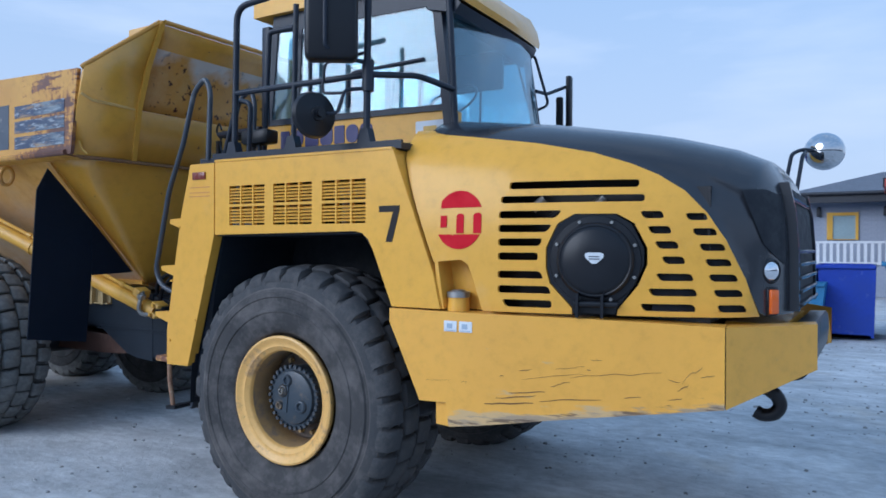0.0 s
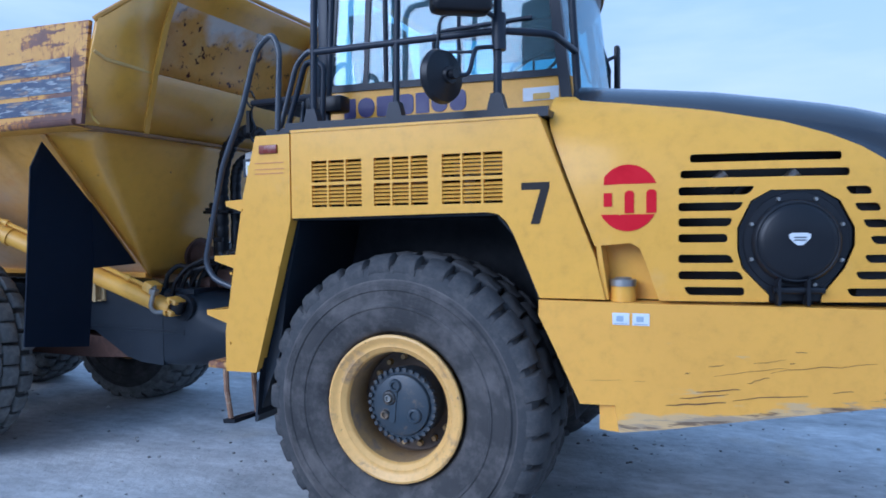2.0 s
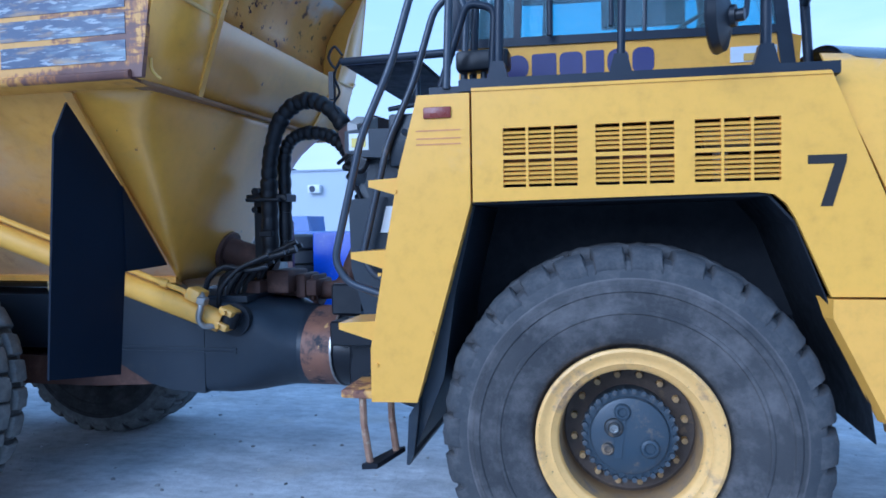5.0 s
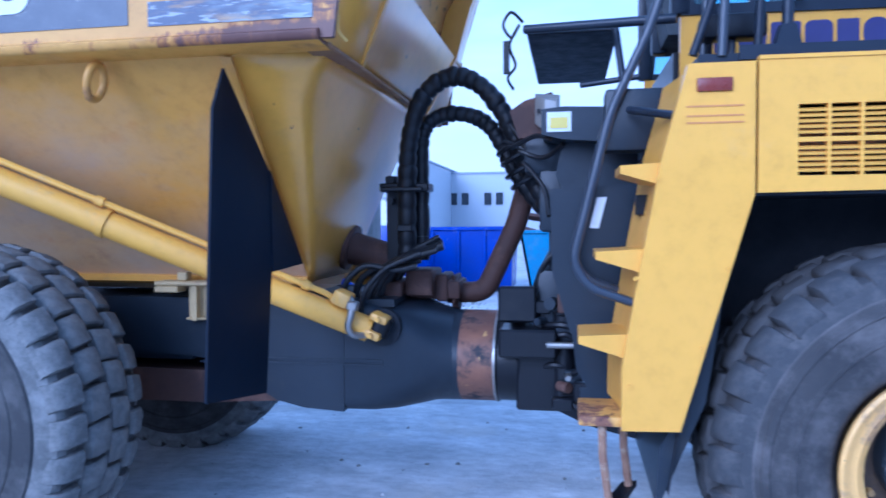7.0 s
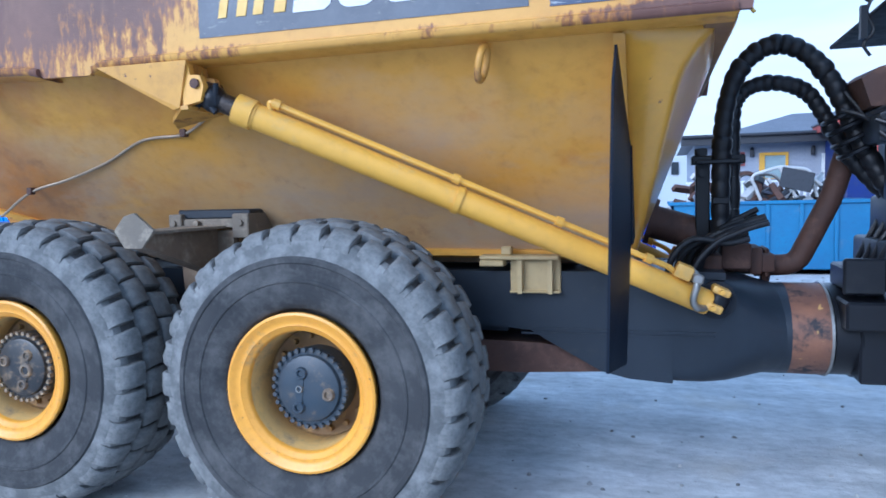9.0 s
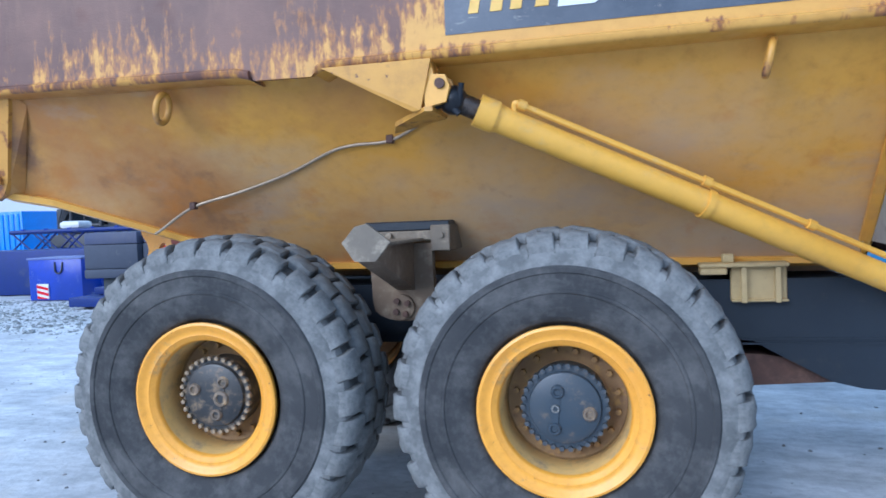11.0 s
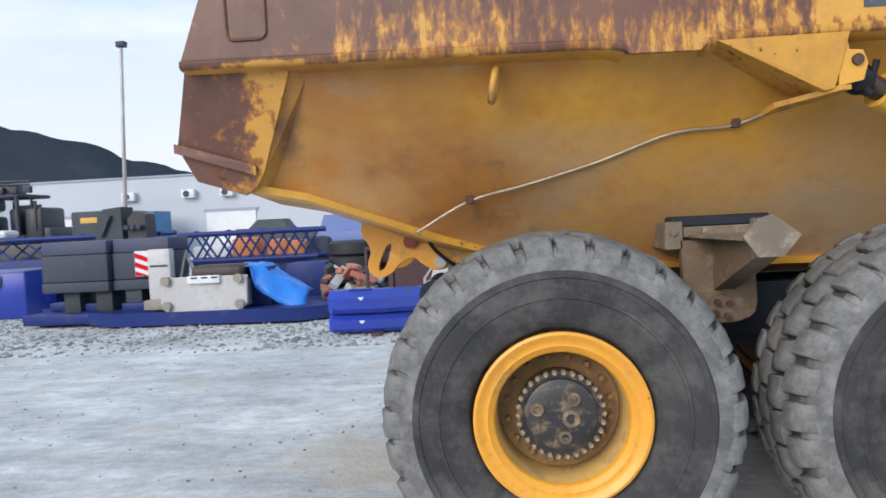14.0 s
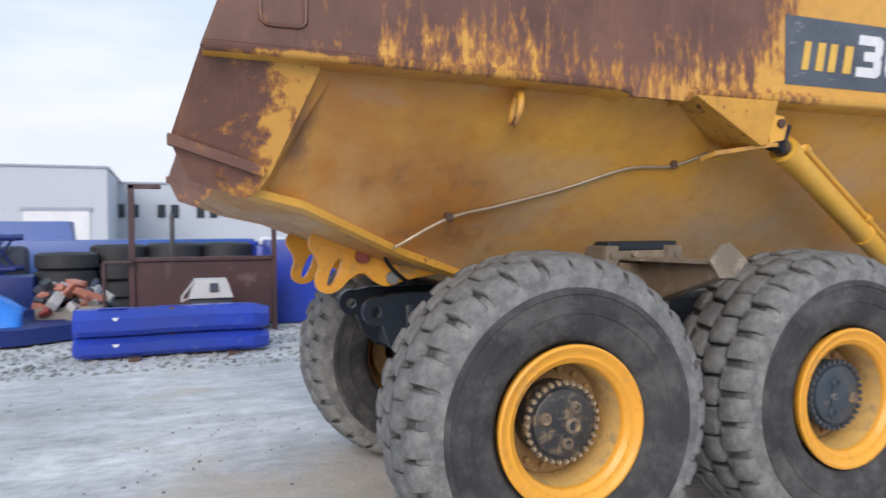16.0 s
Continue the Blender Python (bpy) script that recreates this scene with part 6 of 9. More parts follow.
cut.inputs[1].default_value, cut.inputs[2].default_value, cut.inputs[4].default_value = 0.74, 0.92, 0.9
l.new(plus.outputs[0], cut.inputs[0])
wear_sheen.data_type = "RGBA"
l.new(cut.outputs[0], wear_sheen.inputs[0])
l.new(n["Principled BSDF"].inputs["Base Color"].links[0].from_socket, wear_sheen.inputs[6])
wear_sheen.inputs[7].default_value = (0.66, 0.63, 0.58, 1)
l.new(wear_sheen.outputs[2], n["Principled BSDF"].inputs["Base Color"])
WORNEDGE = shade("pale_worn_edge", (0.72, 0.50, 0.2), 0.5, second=(0.62, 0.38, 0.1), bump=0.1, big=3)
# dark brown that carries the shade under the headboard's overhang
SHELF = shade("shaded_brown_shelf", (0.22, 0.12, 0.06), 0.8, second=(0.32, 0.18, 0.07), bump=0.15, big=3)
HEADY = shade("headboard_yellow", (0.70, 0.37, 0.04), 0.42, coat=0.7, second=(0.66, 0.35, 0.045), dirt=(0.6, 0.36, 0.09), dirt_at=0.58, dirt_soft=0.2, big=1.2, small=10, bump=0.1, chips=(0.12, 0.05, 0.03), chips_at=0.70)
HEADY.node_tree.nodes["Principled BSDF"].inputs["Coat Roughness"].default_value = 0.32
for ob in hull_parts:
    ob.data.materials[1] = HEADY
head = part("headboard", bm, HEADY, truck, "leaning yellow headboard with a welded frame", smooth=30)
md = head.modifiers.new("thickness", "SOLIDIFY")
md.thickness, md.offset = 0.03, 0
# recessed spill plate, curving forward to the lip
bm = B()
rows = [[bm.verts.new((x, y, z)) for y in (-0.87, 0, 0.87)] for z, x in ((2.80, -2.18), (2.95, -2.17), (3.10, -2.13), (3.22, -2.06), (3.34, -1.97), (3.42, -1.89), (3.485, -1.80))]
for k, (a, b) in enumerate(zip(rows, rows[1:])):
    for i in (0, 1):
        bm.faces.new((a[i], a[i + 1], b[i + 1], b[i])).material_index = 1 if k > 3 else 0
spill = part("spill_plate", bm, [HEADB, HEADY], head, "recessed spill plate with rust spots, pale from worn paint and painted sky sheen", smooth=40)
md = spill.modifiers.new("thickness", "SOLIDIFY")
md.thickness = 0.015
bm = box(B(), -2.20, -2.066, -0.88, 0.88, 2.795, 2.815)
part("headboard_ledge", bevel(bm, 0.005, 1), WORNEDGE, head, "pale worn ledge", smooth=30)
bm = box(B(), -2.36, -2.235, -1.30, 1.30, 2.395, 2.418)
part("headboard_shelf", bevel(bm, 0.005, 1), SHELF, head, "brown underside of the headboard, its shade put into the colour", smooth=30)
bm = B()
rows = []
for k in range(15):
    z = 1.36 + 1.06 * k / 14
    half, mid = lerp([(1.36, 0.33), (2.24, 1.0), (2.34, 1.08), (2.425, 1.12)], z), -2.685 + 0.388 * (z - 1.36)
    side = lerp([(1.36, -2.68), (2.24, -2.47), (2.34, -2.40), (2.425, -2.31)], z)
    row = [(mid + (side - mid) * abs(u) ** 1.7, half * u, z) for u in (i / 12 for i in range(-12, 13))]
    wide = 0.34 + 0.905 * (z - 1.37) / 1.055
    for s in (-1, 1):
        for k_ in (0.08, 1.0):
            p = (side + (-2.69 - side) * k_, s * (half + (wide - half) * k_), z)
            row = [p] + row if s < 0 else row + [p]
    rows.append([bm.verts.new(p) for p in row])
for a, b in zip(rows, rows[1:]):
    for i in range(28):
        bm.faces.new((a[i], a[i + 1], b[i + 1], b[i]))
lower = part("front_plate", bm, HEADY, truck, "bulging yellow front plate of the body", smooth=80)
md = lower.modifiers.new("thickness", "SOLIDIFY")
md.thickness = 0.02
for s in (-1, 1):
    bm = B()
    for (x0, y0, z0), (x1, y1, z1) in zip(FIN, FIN[1:]):
        back = lambda x, z: min(x - 0.05, -2.19)
        solid(bm, [(back(x0, z0), s * (y0 - 0.022), z0), (x0 + 0.03, s * (y0 - 0.022), z0), (x0 + 0.03, s * (y0 + 0.022), z0), (back(x0, z0), s * (y0 + 0.022), z0)],
              [(back(x1, z1), s * (y1 - 0.022), z1), (x1 + 0.03, s * (y1 - 0.022), z1), (x1 + 0.03, s * (y1 + 0.022), z1), (back(x1, z1), s * (y1 + 0.022), z1)])
    part("headboard_rib", bevel(bm, 0.006, 1), HEADY, truck, "welded upright rib of the headboard", smooth=30)
    bm = B()
    tube(bm, [(-2.085, s * 1.355, 2.87), (-2.075, s * 1.27, 2.83), (-2.068, s * 0.90, 2.815)], 0.012, 6)
    part("headboard_seam", bm, WORNEDGE, truck)
bm = B()
tube(bm, [(-2.06, -1.37, 3.06), (-2.04, -1.345, 3.085), (-1.81, -0.86, 3.50), (-1.79, -0.83, 3.505), (-1.79, 0.83, 3.505), (-1.81, 0.86, 3.50), (-2.04, 1.345, 3.085), (-2.06, 1.37, 3.06)], 0.02, 8)
part("headboard_cap", bm, OCHRE, truck, "folded top edge of the headboard")
bm = B()
box(bm, -7.2, -2.75, -0.85, 0.85, 2.1, 2.2)
part("load_bed", bm, RUST, truck, smooth=0)
# film on the flank: dark panel, row of blocks, three blue bars
bm = B()
box(bm, -4.69, -3.07, -1.3785, -1.374, 2.50, 2.87)
panel_ob = part("film_panel", bm, GREYFILM, truck, "scratched dark grey film panel", smooth=0)
for i, (x, w) in enumerate(((-4.58, 0.16), (-4.39, 0.18))):
    bm = B()
    slab(bm, [(x, 2.585), (x + w * 0.28, 2.585), (x + w * 0.28 + 0.03, 2.74), (x + 0.03, 2.74)], -1.3825, -1.378)
    slab(bm, [(x + w * 0.62, 2.585), (x + w * 0.95, 2.585), (x + w * 0.95 + 0.03, 2.74), (x + w * 0.62 + 0.03, 2.74)], -1.3825, -1.378)
    part("name_block", bm, GOLD, panel_ob, "yellow block of the model name", smooth=0)
for i in range(3):
    x = -4.16 + 0.225 * i
    lean = lambda loop: [(u + 0.16 * (v - 2.69), v) for u, v in loop]
    if i:
        bm = pierced(lean(round_rect(x, x + 0.19, 2.575, 2.81, 0.06)), [lean(round_rect(x + 0.055, x + 0.135, 2.63, 2.755, 0.03))], lambda x_, z_: -1.3825, 0.004, 0)
    else:
        bm = slab(B(), lean([(x, 2.575), (x + 0.16, 2.575), (x + 0.19, 2.60), (x + 0.19, 2.67), (x + 0.175, 2.69), (x + 0.19, 2.71), (x + 0.19, 2.785), (x + 0.16, 2.81), (x, 2.81), (x, 2.755), (x + 0.13, 2.755), (x + 0.13, 2.72), (x + 0.05, 2.72), (x + 0.05, 2.665), (x + 0.13, 2.665), (x + 0.13, 2.63), (x, 2.63)]), -1.3825, -1.378)
    part("name_block", bm, WHITE, panel_ob, "white figure on the film panel", smooth=0)
for z in (2.49, 2.62, 2.745):
    bm = B()
    box(bm, -2.98, -2.27, -1.3785, -1.374, z, z + 0.10)
    part("film_bar", bm, BLUEFILM, truck, "scratched blue film bar", smooth=0)
# lifting eyes
GUSSETY = shade("chipped_dull_yellow", (0.60, 0.31, 0.045), 0.55, second=(0.46, 0.23, 0.045), dirt=(0.27, 0.13, 0.05), dirt_at=0.53, dirt_soft=0.12, big=3, small=12, bump=0.08, chips=(0.12, 0.05, 0.03), chips_at=0.63)
for x in (-3.30, -6.245):
    bm = B()
    pts = [(0.05 * math.cos(a), 0, 0.075 * math.sin(a)) for a in (2 * math.pi * i / 24 for i in range(25))]
    tube(bm, pts, 0.017, 10)
    part("lifting_eye", bm, GUSSETY, truck, "welded steel lifting eye", at=pose(x, -1.275, 2.295, 12, 0, 84))
# hydraulic line along the flank
PALESTEEL = shade("bare_line_steel", (0.34, 0.28, 0.2), 0.45, 0.3, second=(0.3, 0.22, 0.15), bump=0.1, big=4)
bm = B()
def flank_y(x, z):
    t = max(0, min(1, (x + 7.42) / (7.42 - 5.95))) if x < -5.95 else 1
    lo, hi, zl = (1.17 + (0.36 - 1.17) * t, 1.27, 1.93 + (1.405 - 1.93) * t) if x < -5.95 else (0.35, 1.26, 1.39)
    return -(lo + (hi - lo) * (z - zl) / (RAILZ - zl)) - 0.015
line = [(x, flank_y(x, z), z) for x, z in ((-6.69, 1.64), (-6.66, 1.655), (-6.40, 1.79), (-6.1, 1.86), (-5.75, 1.95), (-5.45, 2.05), (-5.3, 2.075), (-5.1, 2.085), (-4.9, 2.16))]
tube(bm, spline(line, 5), 0.009, 8)
part("hydraulic_line", bm, PALESTEEL, truck, "thin bent steel line along the flank")
for x, z in ((-6.40, 1.79), (-5.1, 2.085)):
    bm = B()
    box(bm, x - 0.02, x + 0.02, flank_y(x, z) - 0.02, flank_y(x, z) + 0.02, z - 0.015, z + 0.03)
    part("line_clip", bevel(bm, 0.005, 1), RUST, truck)
# cylinder gusset
COLLAR = shade("rubbed_rusty_collar", (0.24, 0.11, 0.06), 0.6, second=(0.12, 0.06, 0.045), dirt=(0.03, 0.03, 0.035), dirt_at=0.52, dirt_soft=0.12, big=3, small=14, bump=0.25, chips=(0.5, 0.3, 0.1), chips_at=0.66)
bm = solid(B(), [(-5.30, -1.40, 2.40), (-4.76, -1.40, 2.40), (-4.82, -1.385, 2.17), (-4.86, -1.38, 2.165)], [(-5.30, -1.20, 2.40), (-4.76, -1.20, 2.40), (-4.82, -1.12, 2.17), (-4.86, -1.12, 2.165)])
gusset = part("cylinder_gusset", bevel(bm, 0.008, 1), GUSSETY, truck, "chipped yellow cylinder bracket", smooth=30)
bm = solid(B(), [(-5.03, -1.12, 2.10), (-5.0, -1.20, 2.125), (-4.80, -1.40, 2.16), (-4.76, -1.40, 2.16), (-4.76, -1.10, 2.16)], [(-5.03, -1.12, 2.125), (-5.0, -1.20, 2.15), (-4.80, -1.40, 2.18), (-4.76, -1.40, 2.18), (-4.76, -1.10, 2.18)])
part("gusset_foot", bevel(bm, 0.008, 1), GUSSETY, gusset, smooth=0)
for y in (-1.36, -1.24):
    bm = slab(B(), [(-4.80, 2.40), (-4.765, 2.39), (-4.755, 2.33), (-4.70, 2.325), (-4.68, 2.27), (-4.70, 2.20), (-4.80, 2.18)], y - 0.02, y + 0.02)
    part("ear", bevel(bm, 0.01), CHIPPED, gusset)
bm = B()
cyl(bm, (-4.725, -1.395, 2.285), (-4.725, -1.18, 2.285), 0.024, seg=14)
part("pivot_pin", bm, RUST, gusset)


GREASE = shade("old_grease", (0.05, 0.038, 0.03), 0.35, 0.4, second=(0.14, 0.11, 0.09), dirt=(0.02, 0.016, 0.014), dirt_at=0.5, dirt_soft=0.1, big=8, bump=0.2)


def hoist(s):
    top, low = Vector((-4.70, s * 1.30, 2.225)), Vector((-2.24, s * 0.50, 1.09))
    d = (low - top).normalized()
    bm = B()
    cyl(bm, top + d * 0.20, low - d * 0.07, 0.066, seg=24)
    cy = part("hoist_cylinder", bm, CYLY, truck, "long yellow hydraulic hoist cylinder")
    bm = B()
    cyl(bm, top + d * 0.14, top + d * 0.235, 0.078, seg=24)
    cyl(bm, top + d * 0.235, top + d * 0.25, 0.07, seg=24)
    part("gland", bm, CYLY, cy)
    bm = B()
    cyl(bm, top, top + d * 0.15, 0.05, seg=16)
    part("piston_rod", bm, GREASE, cy, "greasy brown piston rod end")
    bm = B()
    bmesh.ops.create_uvsphere(bm, u_segments=14, v_segments=8, radius=0.07)
    part("rod_eye", bm, BLACK, cy, "greasy black rod eye", at=pose(*(top + d * 0.02)))
    for a_, b_, r_ in (((-0.10, 0.02, -0.035), (0.0, 0.0, -0.01), 0.022), ((-0.03, 0.04, 0.07), (0.0, 0.02, -0.03), 0.018), ((0.07, 0.05, 0.06), (0.05, 0.03, -0.04), 0.014), ((0.0, 0.03, -0.02), (0.05, 0.03, -0.08), 0.016)):
        bm = B()
        tube(bm, [top + Vector((a_[0], s * a_[1], a_[2])), top + Vector((b_[0], s * b_[1], b_[2]))], r_, 8)
        part("grease_lump", bm, LINING, cy)
    up = Vector((0, s * 0.28, 0.95)).normalized() * 0.112
    bm = B()
    tube(bm, bend([top + d * 0.34 + up * 0.6, top + d * 0.34 + up, low - d * 0.28 + up, low - d * 0.22 + up * 0.6], 0.03), 0.016, 8)
    part("oil_pipe", bm, CYLY, cy)
    for k in (0.36, 1.33, 1.9, 2.4):
        bm = B()
        if k == 1.33:
            cyl(bm, top + d * k, top + d * (k + 0.035), 0.075, seg=24)
        q = top + d * k + up
        cyl(bm, q, q + d * 0.04, 0.026, seg=10)
        part("pipe_clamp", bm, CYLY, cy)
    out_ = Vector((0, s, 0))
    for at_, w_ in (((-2.232, s * 0.53, 1.182), 0.032), ((-2.275, s * 0.53, 1.10), 0.036)):
        bm = B()
        box(bm, -w_ - 0.018, w_ + 0.012, -0.06, 0.06, -w_ * 0.6, w_ * 0.6)
        part("base_block", bevel(bm, 0.012), CYLY, cy, at=pose(*at_, 0, 24, 0))
        bm = B()
        cyl(bm, Vector(at_) + out_ * 0.05, Vector(at_) + out_ * 0.085, 0.014, seg=6)
        part("base_bolt", bm, CYLY, cy)
    bm = B()
    box(bm, -0.045, 0.045, -0.06, 0.06, -0.035, 0.04)
    part("port_block", bevel(bm, 0.012), CYLY, cy, at=pose(-2.42, s * 0.58, 1.285, 0, 24, 0))
    bm = B()
    tube(bm, spline([(-2.40, s * 0.58, 1.30), (-2.362, s * 0.62, 1.275), (-2.358, s * 0.64, 1.22), (-2.375, s * 0.64, 1.15), (-2.355, s * 0.62, 1.105), (-2.31, s * 0.57, 1.10)], 5), 0.019, 10)
    elbow = part("elbow", bm, STEEL, cy, "worn steel elbow fitting")
    bm = B()
    box(bm, -0.028, 0.028, -0.03, 0.03, -0.024, 0.024)
    part("elbow_nut", bevel(bm, 0.008, 1), STEEL, elbow, at=pose(-2.352, s * 0.63, 1.255, 0, 15, 0))
    # raised black disc: grease, and the recess's shade painted in
    bm = B()
    cyl(bm, (-2.25, s * 0.40, 1.12), (-2.25, s * 0.45, 1.12), 0.10, seg=28)
    part("eye_recess_shade", bm, LINING, cy, "raised dark disc for the pin recess, grease and painted shade")
    bm = B()
    lathe(bm, [(0.055, -0.05), (0.055, 0.05), (0.025, 0.05), (0.025, -0.05)], 24, closed=True)
    part("base_eye", bm, BLACK, cy, at=pose(-2.243, s * 0.51, 1.14, 90, 24, 0))


hoist(-1)
hoist(1)
# dark flaps in front of the rear wheels
FLAPBACK = shade("pale_grey_sheet", (0.30, 0.29, 0.27), 0.8, second=(0.2, 0.195, 0.185), dirt=(0.11, 0.10, 0.09), dirt_at=0.58, dirt_soft=0.2, big=3, bump=0.2)
for s in (-1, 1):
    outer_wing = [(1.25, 2.335), (0.90, 1.925), (0.89, 1.445), (0.925, 0.87), (1.395, 0.935), (1.335, 2.155)]
    bm = B()
    for wing, x0 in ((outer_wing, None), ([(0.90, 1.925), (0.50, 1.46), (0.89, 1.445)], -2.675)):
        at_x = [x0 or -2.735 + 0.12 * (1.34 - y) - 0.03 * max(0.0, 1.5 - z) for y, z in wing]
        solid(bm, [(x, s * y, z) for x, (y, z) in zip(at_x, wing)], [(x + 0.012, s * y, z) for x, (y, z) in zip(at_x, wing)])
    bm.normal_update()
    # faces turned to the tail take the paler grey
    for f in bm.faces:
        f.material_index = 1 if f.normal.x < -0.5 else 0
    flap = part("wheel_flap", bm, [GUARD, FLAPBACK], truck, "dark sheet flap in front of the rear wheels", smooth=0)
    bm = solid(B(), [(-2.73, s * 1.255, 2.38), (-2.68, s * 1.255, 2.38), (-2.68, s * 0.50, 1.46), (-2.73, s * 0.50, 1.46)], [(-2.73, s * 1.225, 2.385), (-2.68, s * 1.225, 2.385), (-2.68, s * 0.48, 1.47), (-2.73, s * 0.48, 1.47)])
    part("flap_bracket", bm, OCHRE, flap, smooth=0)
# loose wire end on the front plate
bm = B()
tube(bm, spline([(-2.19, -1.30, 2.515), (-2.20, -1.275, 2.46), (-2.17, -1.25, 2.42)], 5), 0.008, 6)
part("wire_stub", bm, GOLD, truck)

# ---- rear frame, joint and hoses ----
bm = B()
for s in (-1, 1):
    slab(bm, [(-6.3, 1.27), (-2.47, 1.265), (-2.47, 0.655), (-2.70, 0.67), (-2.85, 0.705), (-3.14, 0.865), (-3.25, 0.93), (-3.9, 0.98), (-6.3, 0.98)], s * 0.40 - 0.03, s * 0.40 + 0.03)
box(bm, -6.3, -2.2, -0.38, 0.38, 1.22, 1.26)
box(bm, -6.3, -3.4, -0.34, 0.34, 0.9, 1.22)
part("rear_frame", bm, FRAME, truck, "dark grey-blue welded rear frame", smooth=0)
bm = B()
for z in (0.93, 0.905):
    box(bm, -3.3, -2.25, -0.436, -0.428, z, z + 0.012)
part("frame_seam", bm, FRAME, truck, smooth=0)
bm = B()
rows = []
for x, half, z0, z1, square in ((-3.0, 0.424, 0.78, 1.262, 16), (-2.5, 0.426, 0.658, 1.26, 16), (-2.32, 0.43, 0.648, 1.248, 9), (-2.2, 0.43, 0.645, 1.232, 5), (-2.1, 0.415, 0.65, 1.212, 3.2), (-2.0, 0.39, 0.656, 1.185, 2.2), (-1.92, 0.368, 0.655, 1.163, 2.0), (-1.86, 0.352, 0.66, 1.15, 2.0)):
    ring = []
    for k in range(48):
        c, q = math.cos(2 * math.pi * k / 48), math.sin(2 * math.pi * k / 48)
        ring.append(bm.verts.new((x, half * math.copysign(abs(c) ** (2 / square), c), (z0 + z1) / 2 + (z1 - z0) / 2 * math.copysign(abs(q) ** (2 / square), q))))
    rows.append(ring)
for a, b in zip(rows, rows[1:]):
    for k in range(48):
        bm.faces.new((a[k], a[(k + 1) % 48], b[(k + 1) % 48], b[k]))
part("joint_casting", bm, FRAME, truck, "cast neck of the articulation joint")
bm = B()
rD = [(-2.015, 0.362 * math.cos(2 * math.pi * k / 40), 0.907 + 0.257 * math.sin(2 * math.pi * k / 40)) for k in range(40)]
part("collar_sleeve", solid(B(), rD, [(-1.865, y * 0.995, 0.907 + (z - 0.907) * 0.995) for _, y, z in rD]), FRAME, truck, "greasy dark part of the joint collar")
r0 = [(-1.875, 0.36 * math.cos(2 * math.pi * k / 40), 0.907 + 0.255 * math.sin(2 * math.pi * k / 40)) for k in range(40)]
solid(bm, r0, [(-1.675, y * 1.0, z) for _, y, z in r0])
part("worn_collar", bm, COLLAR, truck, "rubbed bare rusty joint collar")
bm = B()
r0 = [(-1.677, 0.366 * math.cos(2 * math.pi * k / 40), 0.907 + 0.262 * math.sin(2 * math.pi * k / 40)) for k in range(40)]
solid(bm, r0, [(-1.663, y, z) for _, y, z in r0])
part("collar_ring", bm, STEEL, truck)
bm = B()
r0 = [(-1.665, 0.355 * math.cos(2 * math.pi * k / 32), 0.907 + 0.25 * math.sin(2 * math.pi * k / 32)) for k in range(32)]
solid(bm, r0, [(-1.53, y, z) for _, y, z in r0])
box(bm, -1.635, -1.337, -0.45, 0.40, 0.972, 1.119)
box(bm, -1.55, -1.30, -0.36, 0.36, 0.68, 0.982)
box(bm, -1.64, -1.441, -0.40, -0.36, 1.15, 1.338)
box(bm, -1.600, -1.441, -0.36, 0.1, 1.15, 1.278)
slab(bm, [(-1.33, 0.70), (-1.18, 0.63), (-0.85, 0.55), (-0.85, 0.80), (-1.30, 0.84)], -0.42, 0.36)
part("joint_yoke", bevel(bm, 0.012, 1), BLACK, truck, "black steel yoke of the joint", smooth=30)
bm = B()
cyl(bm, (-1.30, -0.33, 0.70), (-1.30, -0.33, 1.2), 0.06, seg=14)
cyl(bm, (-1.24, -0.46, 0.96), (-1.02, -0.42, 0.97), 0.03, seg=12)
part("joint_pin", bm, BLACK, truck)
rnd = random.Random(14)
for i in range(10):
    bm = B()
    cx, cz, yy = rnd.uniform(-1.45, -1.08), rnd.uniform(0.78, 1.42), rnd.uniform(-0.46, -0.30)
    if i % 2:
        cyl(bm, (cx, yy, cz), (cx + rnd.uniform(-0.05, 0.05), yy - 0.05, cz), rnd.uniform(0.018, 0.04), seg=12)
    else:
        box(bm, cx - rnd.uniform(0.02, 0.06), cx + 0.04, yy - 0.03, yy + 0.03, cz - rnd.uniform(0.02, 0.07), cz + 0.03)
        bevel(bm, 0.006, 1)
    part("joint_fitting", bm, (BLACK, FRAME, RUST)[i % 3], truck)
bm = B()
cyl(bm, (-1.388, -0.45, 1.044), (-1.214, -0.45, 1.046), 0.018, seg=12)
part("steering_rod", bm, STEEL, truck, "bright steering cylinder rod")
bm = B()
cyl(bm, (-1.214, -0.45, 1.046), (-0.944, -0.48, 1.066), 0.05, seg=16)
part("steering_cylinder", bm, BLACK, truck, "black steering cylinder")
# belly beam and bogie pads
TANDUST = shade("tan_mud_dust", (0.22, 0.18, 0.13), 0.85, second=(0.15, 0.125, 0.095), dirt=(0.33, 0.28, 0.21), dirt_at=0.52, dirt_soft=0.15, big=5, small=24, bump=0.25)
ARMDUST = shade("mud_dusted_steel", (0.19, 0.135, 0.085), 0.85, second=(0.13, 0.09, 0.06), dirt=(0.3, 0.24, 0.17), dirt_at=0.52, dirt_soft=0.2, big=4, bump=0.25)
bm = slab(B(), [(-4.2, 0.86), (-3.2, 0.84), (-2.75, 0.78), (-2.62, 0.70), (-3.3, 0.66), (-4.2, 0.66)], -0.36, 0.36)
part("belly_beam", bm, RUST, truck, "rusty belly beam", smooth=0)
PINRED = shade("faded_red_pin", (0.30, 0.07, 0.045), 0.6, second=(0.2, 0.06, 0.04), bump=0.2, big=8)
